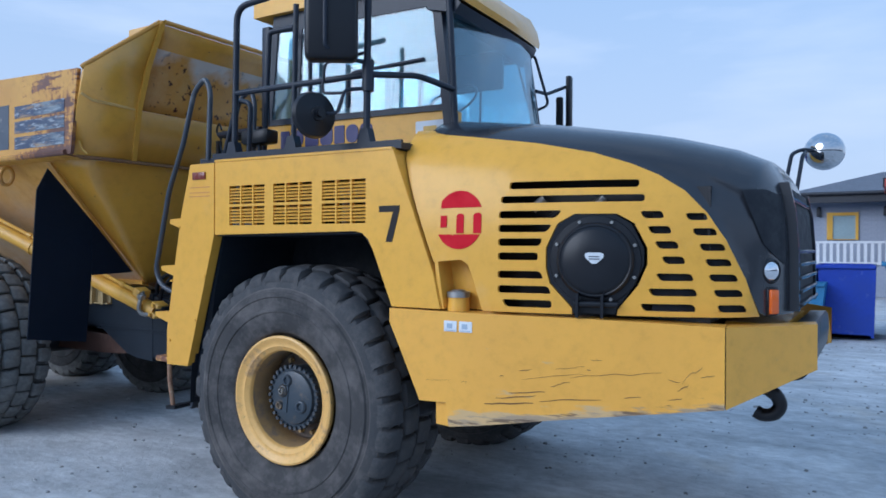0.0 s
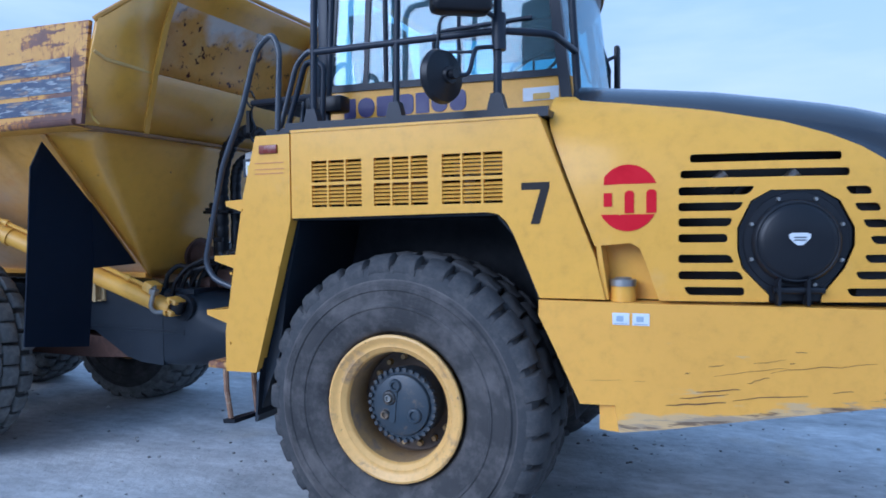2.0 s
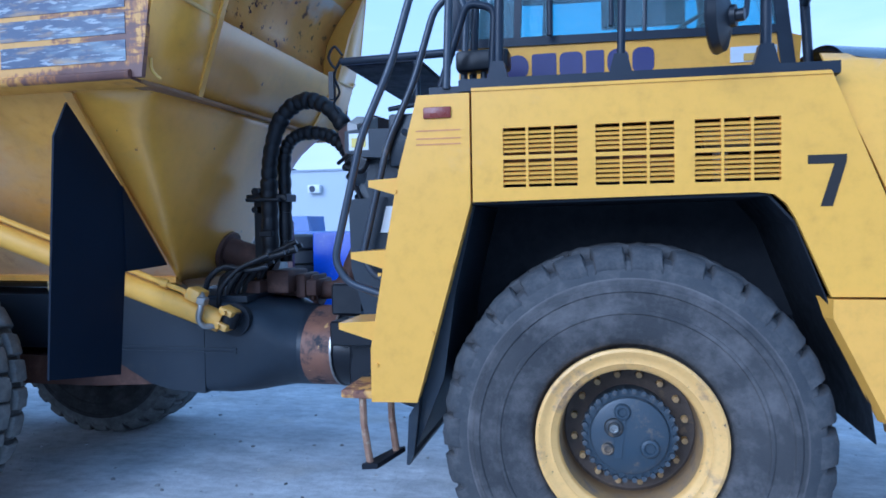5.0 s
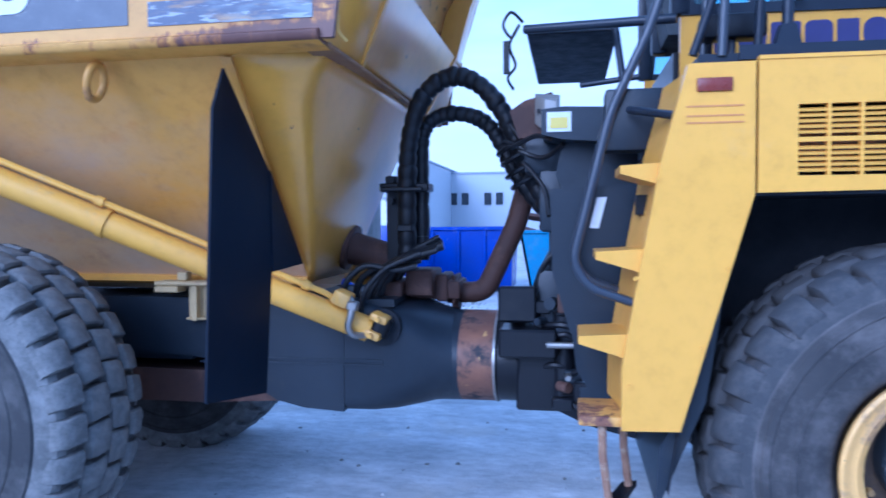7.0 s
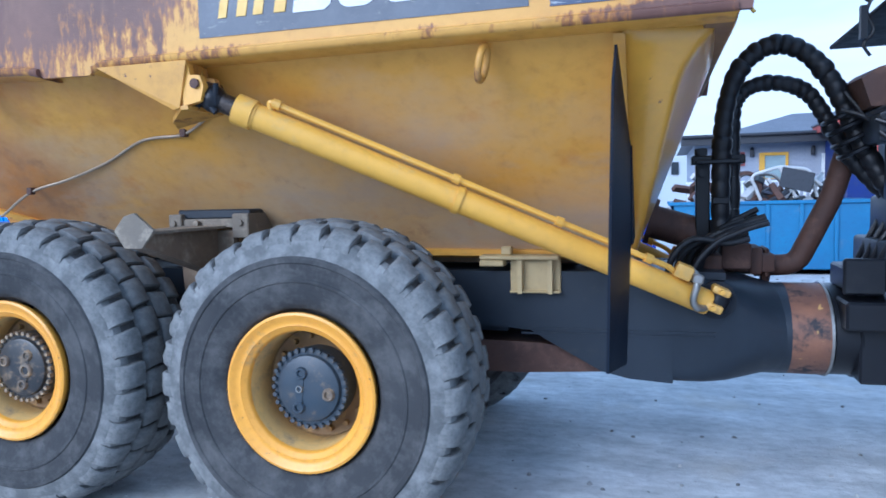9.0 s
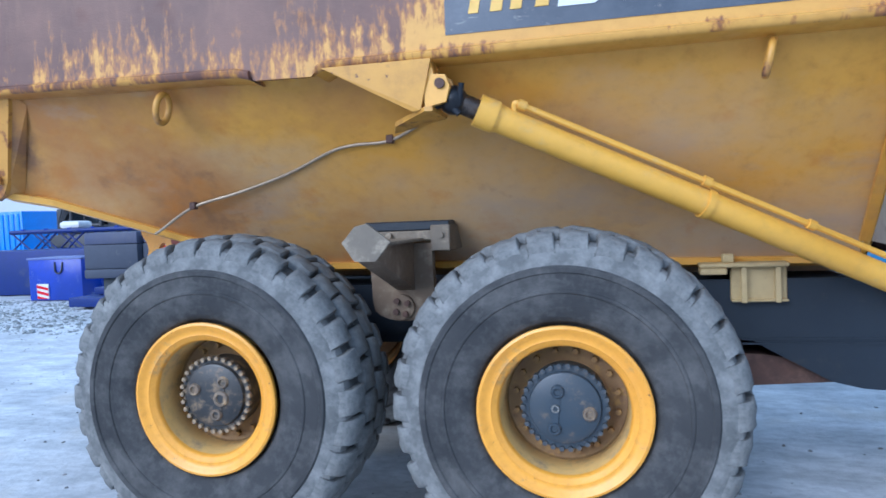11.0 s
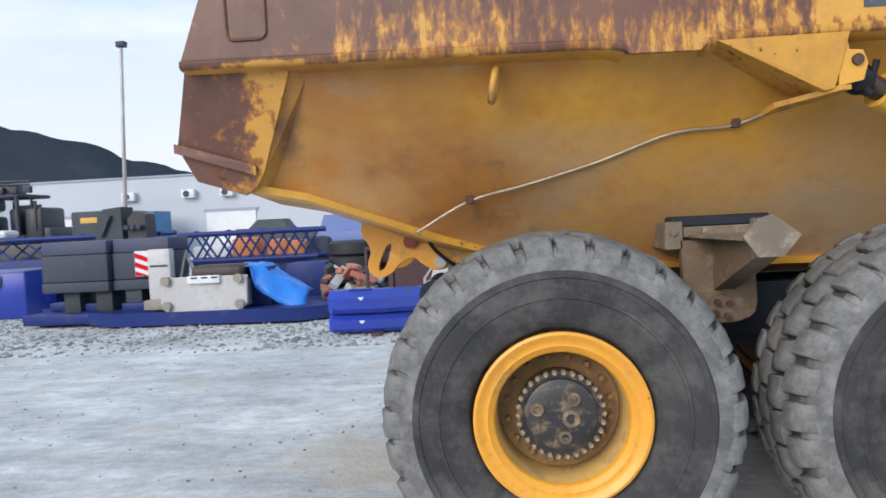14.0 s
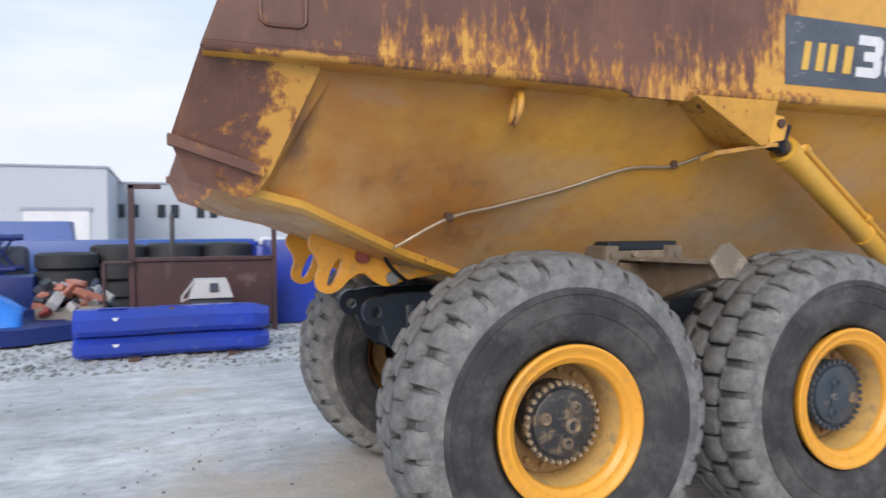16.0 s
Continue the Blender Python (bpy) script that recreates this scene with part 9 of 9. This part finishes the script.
part("scrap_wheel", bm, RUST, junk, at=pose(-0.85, 11.3, 1.72, 0, 12, 20))
bm = B()
box(bm, -0.3, 0.3, -0.015, 0.015, -0.2, 0.2)
part("dark_screen", bm, DARK, junk, at=pose(0.1, 11.25, 1.85, -12, 14, 0))
skip("skip", "deep blue steel waste skip", BLUE, 2.08, 3.03, 10.8, 12.4, 1.40, 0.03)
skip("skip", "small light blue tipping skip", SKIPBLUE, 1.5, 2.25, 10.1, 10.7, 1.08, 0.12)
skip("skip", "light blue steel waste skip", SKIPBLUE, 3.2, 6.2, 10.9, 12.6, 1.45, 0.35)
skip("skip", "deep blue steel waste skip behind the joint", BLUE, -6.3, -2.6, 12.5, 14.0, 1.5, 0.05)

# grey house with yellow window trim
house = thing("house", "grey timber house with dark eaves and yellow window trim", "house")
bm = B()
box(bm, -1.1, 13.0, 27.0, 35.0, 0, 3.5)
part("wall", bm, GREYWALL, house, smooth=0)
board = None
for k in range(18):
    if board is None:
        bm = solid(B(), [(-1.1, 26.975, 0), (13.0, 26.975, 0), (13.0, 27.0, 0), (-1.1, 27.0, 0)], [(-1.1, 26.992, 0.19), (13.0, 26.992, 0.19), (13.0, 27.0, 0.19), (-1.1, 27.0, 0.19)])
        board = part("wall_board", bm, GREYWALL, house, smooth=0, at=pose(0, 0, 0.05))
    else:
        same("wall_board", board, pose(0, 0, 0.05 + 0.195 * k), house)
bm = solid(B(), [(-1.6, 26.2, 3.5), (13.6, 26.2, 3.5), (13.6, 35.8, 3.5), (-1.6, 35.8, 3.5)], [(3.2, 30.9, 4.95), (8.8, 30.9, 4.95), (8.8, 31.1, 4.95), (3.2, 31.1, 4.95)])
part("roof", bm, ROOFGREY, house, smooth=0)
bm = B()
box(bm, -1.65, 13.65, 26.12, 26.25, 3.44, 3.8)
part("eave_board", bm, DARK, house, smooth=0)
bm = B()
cyl(bm, (-1.6, 26.05, 3.78), (13.6, 26.05, 3.78), 0.07, seg=10)
part("gutter", bm, DARK, house)
for x0, x1, z0, z1, trim in ((1.36, 2.42, 2.05, 3.1, YTRIM), (3.62, 4.2, 1.95, 3.0, CREAM)):
    bm = pierced([(x0, z0), (x1, z0), (x1, z1), (x0, z1)], [[(x0 + 0.2, z0 + 0.02), (x1 - 0.1, z0 + 0.02), (x1 - 0.1, z1 - 0.12), (x0 + 0.2, z1 - 0.12)]], lambda x, z: 26.90, 0.1, 0)
    w = part("window", bm, trim, house, "window with yellow trim", smooth=0)
    bm = B()
    box(bm, x0 + 0.19, x1 - 0.09, 26.95, 26.97, z0 + 0.01, z1 - 0.11)
    part("pane", bm, PALEWIN, w, smooth=0)
bm = B()
box(bm, 0.2, 0.82, 26.92, 27.0, 2.6, 3.15)
w = part("window", bm, RACKY, house, "small red-brown window", smooth=0)
bm = B()
box(bm, 0.26, 0.76, 26.905, 26.92, 2.66, 3.09)
part("pane", bm, WINDOW, w, smooth=0)
for lx in (1.08, 3.3):
    bm = B()
    box(bm, lx - 0.07, lx + 0.07, 26.8, 26.97, 2.95, 3.25)
    cyl(bm, (lx, 26.85, 3.25), (lx, 26.85, 3.32), 0.09, 0.03, 8)
    part("wall_lamp", bevel(bm, 0.02), DARK, house, smooth=30)
fence = thing("railing", "white picket railing in front of the house", "railing")
for z in (1.95, 1.2):
    bm = B()
    box(bm, -1.5, 3.6, 24.95, 25.05, z - 0.05, z + 0.03)
    part("bar", bm, WHITE, fence, smooth=0)
bm = B()
box(bm, -0.05, 0.05, -0.02, 0.02, 0.0, 0.85)
bal = None
for i in range(24):
    m = pose(-1.4 + 0.215 * i, 25.0, 1.12)
    if bal is None:
        bal = part("baluster", bm, WHITE, fence, at=m, smooth=0)
    else:
        same("baluster", bal, m, fence)
boxed("terrace", "grey terrace wall before the house", "wall", GREYWALL, -1.1, 3.62, 24.9, 26.95, 0.0, 1.1, 0, kind="structure")
# dark blue cabin with red fascia
cabin = thing("cabin", "dark blue site cabin with red fascia", "cabin")
bm = B()
box(bm, 3.65, 9.0, 23.0, 26.5, 0.0, 3.72)
part("wall", bm, NAVYBLUE, cabin, smooth=0)
bm = B()
box(bm, 3.25, 9.4, 22.6, 26.8, 3.72, 4.0)
part("fascia", bevel(bm, 0.02, 1), REDROOF, cabin, "faded red fascia board", smooth=0)
bm = B()
box(bm, 3.2, 9.45, 22.55, 26.85, 4.0, 4.06)
part("roof", bm, ROOFGREY, cabin, smooth=0)
for x0 in (4.36, 6.9):
    bm = pierced([(x0, 1.99), (x0 + 1.6, 1.99), (x0 + 1.6, 3.29), (x0, 3.29)], [[(x0 + 0.16, 2.14), (x0 + 1.44, 2.14), (x0 + 1.44, 3.14), (x0 + 0.16, 3.14)]], lambda x, z: 22.88, 0.12, 0)
    w = part("window", bm, REDROOF, cabin, "window with a broad red frame", smooth=0)
    bm = B()
    box(bm, x0 + 0.15, x0 + 1.45, 22.95, 22.98, 2.13, 3.15)
    part("pane", bm, WINDOW, w, smooth=0)
    bm = B()
    box(bm, x0 + 0.5, x0 + 1.25, 22.93, 22.95, 2.2, 2.85)
    part("blind", bm, SHELF, w, "brown blind behind the pane", smooth=0)
# white warehouse
wh = thing("warehouse", "long white clad warehouse with small wall units", "building")
bm = B()
box(bm, -75, -11.1, 45, 70, 0, 5.75)
part("wall", bm, WALL, wh, smooth=0)
bm = B()
box(bm, -75.1, -11.0, 44.9, 70.1, 5.75, 5.88)
part("roof_edge", bm, GREYWALL, wh, smooth=0)
for x in (-33.0, -28.6, -25.8, -21.1):
    bm = B()
    box(bm, x, x + 0.95, 44.55, 45.0, 4.15, 4.75)
    u = part("wall_unit", bevel(bm, 0.05), WHITE, wh, "white wall-mounted air unit")
    bm = B()
    cyl(bm, (x + 0.38, 44.53, 4.45), (x + 0.38, 44.56, 4.45), 0.24, seg=20)
    part("fan_grille", bm, CONCRETE, u)
for x in (-15.7, -27, -38):
    bm = B()
    box(bm, x, x + 3.6, 44.9, 45.0, 0, 3.1)
    part("gate", bm, WHITE, wh, smooth=0)
    bm = B()
    box(bm, x - 0.15, x + 3.75, 44.85, 44.98, 3.1, 3.3)
    part("gate_head", bm, GREYWALL, wh, smooth=0)
off = thing("office_block", "white office block with small paired windows", "building")
bm = B()
box(bm, -16, 3.0, 56, 70, 0, 5.5)
part("wall", bm, WALL, off, smooth=0)
bm = B()
box(bm, -16.1, 3.1, 55.9, 70.1, 5.5, 5.65)
part("roof_edge", bm, GREYWALL, off, smooth=0)
for i in range(6):
    for k in (0, 1):
        x = -11.2 + 2.9 * i + 0.98 * k
        bm = B()
        box(bm, x, x + 0.58, 55.9, 56.0, 2.9, 3.9)
        part("window", bm, WINDOW, off, smooth=0)
# lamp mast
mast = thing("lamp_mast", "tall grey steel lamp mast with a small head", "lamp mast")
bm = B()
cyl(bm, (-22.85, 26.0, 0), (-22.42, 26.0, 10.0), 0.10, 0.06, 12)
part("pole", bm, STEEL, mast)
bm = B()
box(bm, -22.62, -22.2, 25.85, 26.15, 9.95, 10.2)
part("lamp_head", bevel(bm, 0.04), CONCRETE, mast)
# dark machine with a cab in the far yard
mc = thing("excavator", "dark wheeled excavator with a glazed cab and folded boom", "excavator")
for args in ((-23.6, -20.6, 17.0, 19.5, 0.5, 1.6), (-22.9, -21.0, 17.2, 19.0, 1.6, 1.9), (-21.0, -20.5, 17.2, 18.6, 1.6, 2.1)):
    bm = B()
    box(bm, *args)
    part("body", bevel(bm, 0.06), DARK, mc)
for x in (-23.2, -21.1):
    bm = B()
    r_ = lathe(bm, [(0.55, -0.2), (0.6, -0.12), (0.6, 0.12), (0.55, 0.2), (0.2, 0.2), (0.2, -0.2)], 24, closed=True)
    part("wheel", bm, OLDRUBBER, mc, at=pose(x, 16.9, 0.6))
bm = slab(B(), [(-22.62, 1.95), (-21.45, 1.95), (-21.45, 3.05), (-22.55, 3.05)], 17.03, 17.05)
pn = part("cab_pane", bm, CLEAR, mc, "clear cab side pane", smooth=0)
bm = slab(B(), [(-22.5, 2.0), (-21.6, 2.0), (-21.6, 2.9), (-22.45, 2.9)], 18.5, 18.52)
part("cab_pane", bm, PALEWIN, mc, "pale rear cab pane", smooth=0)
for pts, w in (([(-22.66, 17.0, 1.85), (-22.60, 17.0, 3.1)], 0.06), ([(-22.1, 17.0, 1.9), (-22.08, 17.0, 3.08)], 0.03), ([(-21.42, 17.0, 1.85), (-21.42, 17.0, 3.1)], 0.07), ([(-21.2, 17.3, 1.85), (-21.12, 17.3, 3.05)], 0.05), ([(-22.5, 18.4, 1.85), (-22.5, 18.4, 3.05)], 0.05), ([(-22.66, 17.0, 1.9), (-21.4, 17.0, 1.9)], 0.06), ([(-20.9, 17.1, 2.0), (-20.88, 17.1, 2.95)], 0.05)):
    bm = B()
    tube(bm, pts, w, 8)
    part("cab_post", bm, DARK, mc)
for x0, x1, z0, z1 in ((-23.4, -22.7, 1.55, 2.55), (-21.3, -20.7, 1.6, 2.75), (-23.3, -22.75, 2.7, 3.3)):
    bm = B()
    box(bm, x0, x1, 17.1, 18.4, z0, z1)
    part("machine_cowl", bevel(bm, 0.12, 2), DARK, mc)
bm = B()
box(bm, -21.95, -21.55, 17.3, 17.9, 1.9, 2.75)
part("cab_seat", bevel(bm, 0.1), DARK, mc)
bm = B()
box(bm, -21.62, -21.5, 17.15, 17.25, 2.3, 2.6)
part("cab_extinguisher", bevel(bm, 0.04), RED, mc)
bm = B()
box(bm, -22.75, -21.3, 16.9, 18.6, 3.08, 3.2)
part("cab_roof", bevel(bm, 0.05), CONCRETE, mc)
bm = B()
box(bm, -22.2, -21.6, 17.0, 17.8, 3.14, 3.5)
part("roof_unit", bevel(bm, 0.08), DARK, mc)
for z in (3.52, 3.62):
    bm = B()
    cyl(bm, (-23.2, 17.0, z), (-20.95, 17.0, z - 0.05), 0.035, seg=8)
    part("roof_rail", bm, DARK, mc)
for k in range(5):
    bm = B()
    box(bm, -22.9 + 0.45 * k, -22.65 + 0.45 * k, 16.85, 17.0, 3.2, 3.42)
    part("work_lamp", bevel(bm, 0.03), CONCRETE if k > 2 else DARK, mc)
bm = B()
tube(bm, bend([(-22.9, 17.6, 1.4), (-23.3, 17.4, 2.3), (-23.25, 17.3, 3.3), (-22.7, 17.2, 3.5), (-22.0, 17.2, 3.4)], 0.3), 0.15, 10)
part("boom", bm, DARK, mc)
for k in range(4):
    bm = B()
    tube(bm, spline([(-23.1 + 0.1 * k, 17.1, 3.3), (-22.95 + 0.12 * k, 17.0, 2.7), (-23.2 + 0.05 * k, 17.0, 2.0)], 5), 0.03, 6)
    part("machine_hose", bm, DARK, mc)
boxed("white_sheet", "pale crumpled sheet on the jib", "sheet", WHITE, -19.9, -19.2, 13.3, 13.9, 1.78, 2.0, 0.09)
# grey machine parts on and behind the counterweights
mb = thing("machine_block", "grey-green machine part standing behind the counterweights", "machine part")
bm = slab(B(), [(-16.1, 0.0), (-15.95, 1.9), (-15.75, 2.36), (-15.3, 2.4), (-15.25, 0.0)], 12.0, 12.6)
part("casing", bevel(bm, 0.05), GLOOM, mb)
bm = slab(B(), [(-15.2, 0.0), (-15.2, 2.1), (-15.0, 2.3), (-14.75, 2.2), (-14.7, 0.0)], 12.1, 12.6)
part("casing", bevel(bm, 0.05), DARK, mb)
bm = slab(B(), [(-15.85, 1.72), (-15.6, 2.2), (-15.52, 2.2), (-15.75, 1.72)], 11.9, 12.0)
part("grab_arm", bm, CONCRETE, mb)
for k in range(3):
    bm = B()
    cyl(bm, (-15.15 + 0.15 * k, 11.9, 1.9), (-15.15 + 0.15 * k, 12.1, 1.9), 0.06, seg=10)
    part("valve_cap", bm, CONCRETE, mb)
gs = boxed("generator_set", "grey generator box with a yellow plate", "generator", GLOOM, -18.0, -17.0, 14.3, 15.2, 0.0, 2.42, 0.06)
bm = B()
box(bm, -0.22, 0.25, -0.462, -0.45, 2.1, 2.25)
part("plate", bm, GOLD, gs)
# small dark vehicle roof beyond
fv = thing("far_vehicle", "dark parked pickup truck beyond the jib", "vehicle")
bm = solid(B(), [(-17.9, 26.0, 0.4), (-13.4, 26.0, 0.4), (-13.4, 27.8, 0.4), (-17.9, 27.8, 0.4)], [(-17.8, 26.1, 1.75), (-13.5, 26.1, 1.55), (-13.5, 27.7, 1.55), (-17.8, 27.7, 1.75)])
part("car_body", bevel(bm, 0.08), DARK, fv)
bm = solid(B(), [(-17.3, 26.15, 1.7), (-15.5, 26.15, 1.7), (-15.5, 27.6, 1.7), (-17.3, 27.6, 1.7)], [(-16.9, 26.3, 2.12), (-15.8, 26.3, 2.12), (-15.8, 27.5, 2.12), (-16.9, 27.5, 2.12)])
part("car_cabin", bevel(bm, 0.05), GLOOM, fv)
for x in (-17.0, -14.3):
    bm = B()
    lathe(bm, [(0.36, -0.12), (0.4, 0.0), (0.36, 0.12), (0.1, 0.12), (0.1, -0.12)], 20, closed=True)
    part("wheel", bm, OLDRUBBER, fv, at=pose(x, 26.0, 0.4))

# hill on the skyline
bm = B()
rows = []
for i in range(60):
    a = radians(-62 + 0.75 * i)
    hgt = lerp([(-62, 90), (-50, 104), (-40.5, 99), (-35, 92), (-30, 77), (-28, 66), (-24, 55), (-18, 20)], -62 + 0.75 * i) + 5 * noise.noise(Vector((i * 0.35, 0, 0))) + 2.5 * noise.noise(Vector((i * 1.3, 4, 0)))
    hgt = max(hgt, 6)
    base_ = Vector((math.sin(a) * 620, math.cos(a) * 620, 0))
    back_ = Vector((math.sin(a) * 900, math.cos(a) * 900, 0))
    rows.append([bm.verts.new(base_ + Vector((0, 0, -1))), bm.verts.new(base_ * 1.08 + Vector((0, 0, hgt * 0.6))), bm.verts.new(base_ * 1.2 + Vector((0, 0, hgt * 1.1))), bm.verts.new(back_ + Vector((0, 0, -1)))])
for a, b in zip(rows, rows[1:]):
    for k in range(3):
        bm.faces.new((a[k], a[k + 1], b[k + 1], b[k]))
tagged(part("backdrop", bm, HILL, smooth=60), "dark wooded hill on the skyline", "hill", kind="structure")

# dark band all round behind the walker, unseen, added to darken reflections
bm = B()
rows = []
for i in range(73):
    a = radians(60 + 240 * i / 72)
    hgt = 16 + 6 * noise.noise(Vector((i * 0.5, 7, 0))) + 4 * noise.noise(Vector((i * 1.7, 2, 0)))
    p = Vector((math.sin(a) * 170, math.cos(a) * 170, 0))
    rows.append([bm.verts.new(p + Vector((0, 0, -1))), bm.verts.new(p * 1.03 + Vector((0, 0, hgt * 0.7))), bm.verts.new(p * 1.1 + Vector((0, 0, hgt))), bm.verts.new(p * 1.3 + Vector((0, 0, -1)))])
for a, b in zip(rows, rows[1:]):
    for k in range(3):
        bm.faces.new((a[k], a[k + 1], b[k + 1], b[k]))
tagged(part("backdrop_unseen", bm, HILL, smooth=60), "unseen dark band added behind the walker to darken reflections", "woods", kind="structure")


# ---- loose stones on the yard ----
def pebbles(name, label, count, seed, area, sizes, mat):
    rnd = random.Random(seed)
    verts, faces = [], []
    for _ in range(count):
        x, y = rnd.uniform(area[0], area[1]), rnd.uniform(area[2], area[3])
        if rnd.random() < 0.6 and noise.noise(Vector((x * 0.5, y * 0.5, seed))) < 0:
            continue
        r = sizes[0] + (sizes[1] - sizes[0]) * rnd.random() ** 3
        k = len(verts)
        a0 = rnd.uniform(0, 6.28)
        z = 0.018 * noise.noise(Vector((x * 0.55, y * 0.55, 3))) + 0.012 * noise.noise(Vector((x * 1.7, y * 0.8, 8))) - 0.012
        for i in range(5):
            a = a0 + 6.2832 * i / 5 + rnd.uniform(-0.3, 0.3)
            q = r * rnd.uniform(0.7, 1.25)
            verts.append((x + q * math.cos(a), y + q * math.sin(a), z - 0.004))
        for i in range(5):
            x1, y1, _z = verts[k + i]
            verts.append((x + (x1 - x) * 0.62, y + (y1 - y) * 0.62, z + r * rnd.uniform(0.35, 0.7)))
        for i in range(5):
            j = (i + 1) % 5
            faces.append((k + i, k + j, k + 5 + j, k + 5 + i))
        faces.append((k + 5, k + 6, k + 7, k + 8, k + 9))
    me = bpy.data.meshes.new(name)
    me.from_pydata(verts, [], faces)
    me.materials.append(mat)
    return tagged(new(name, me), label, "stones", kind="stuff")


STONE = shade("loose_stone", (0.26, 0.26, 0.26), 0.9, second=(0.36, 0.355, 0.345), bump=0.2, island=0.55)
PALE = shade("broken_stone", (0.27, 0.28, 0.275), 0.9, second=(0.2, 0.21, 0.205), bump=0.2, island=0.4)
pebbles("gravel_near", "small grey stones scattered on the yard", 5200, 4, (-14, 6, -3.4, 7.5), (0.005, 0.022), STONE)
pebbles("gravel_far", "loose broken stones along the stored steel", 14000, 9, (-21, -3, 5.3, 10.5), (0.012, 0.055), PALE)
pebbles("gravel_mid", "loose dark stones before the skips", 1500, 12, (-6, 8, 3.0, 11.0), (0.01, 0.035), STONE)
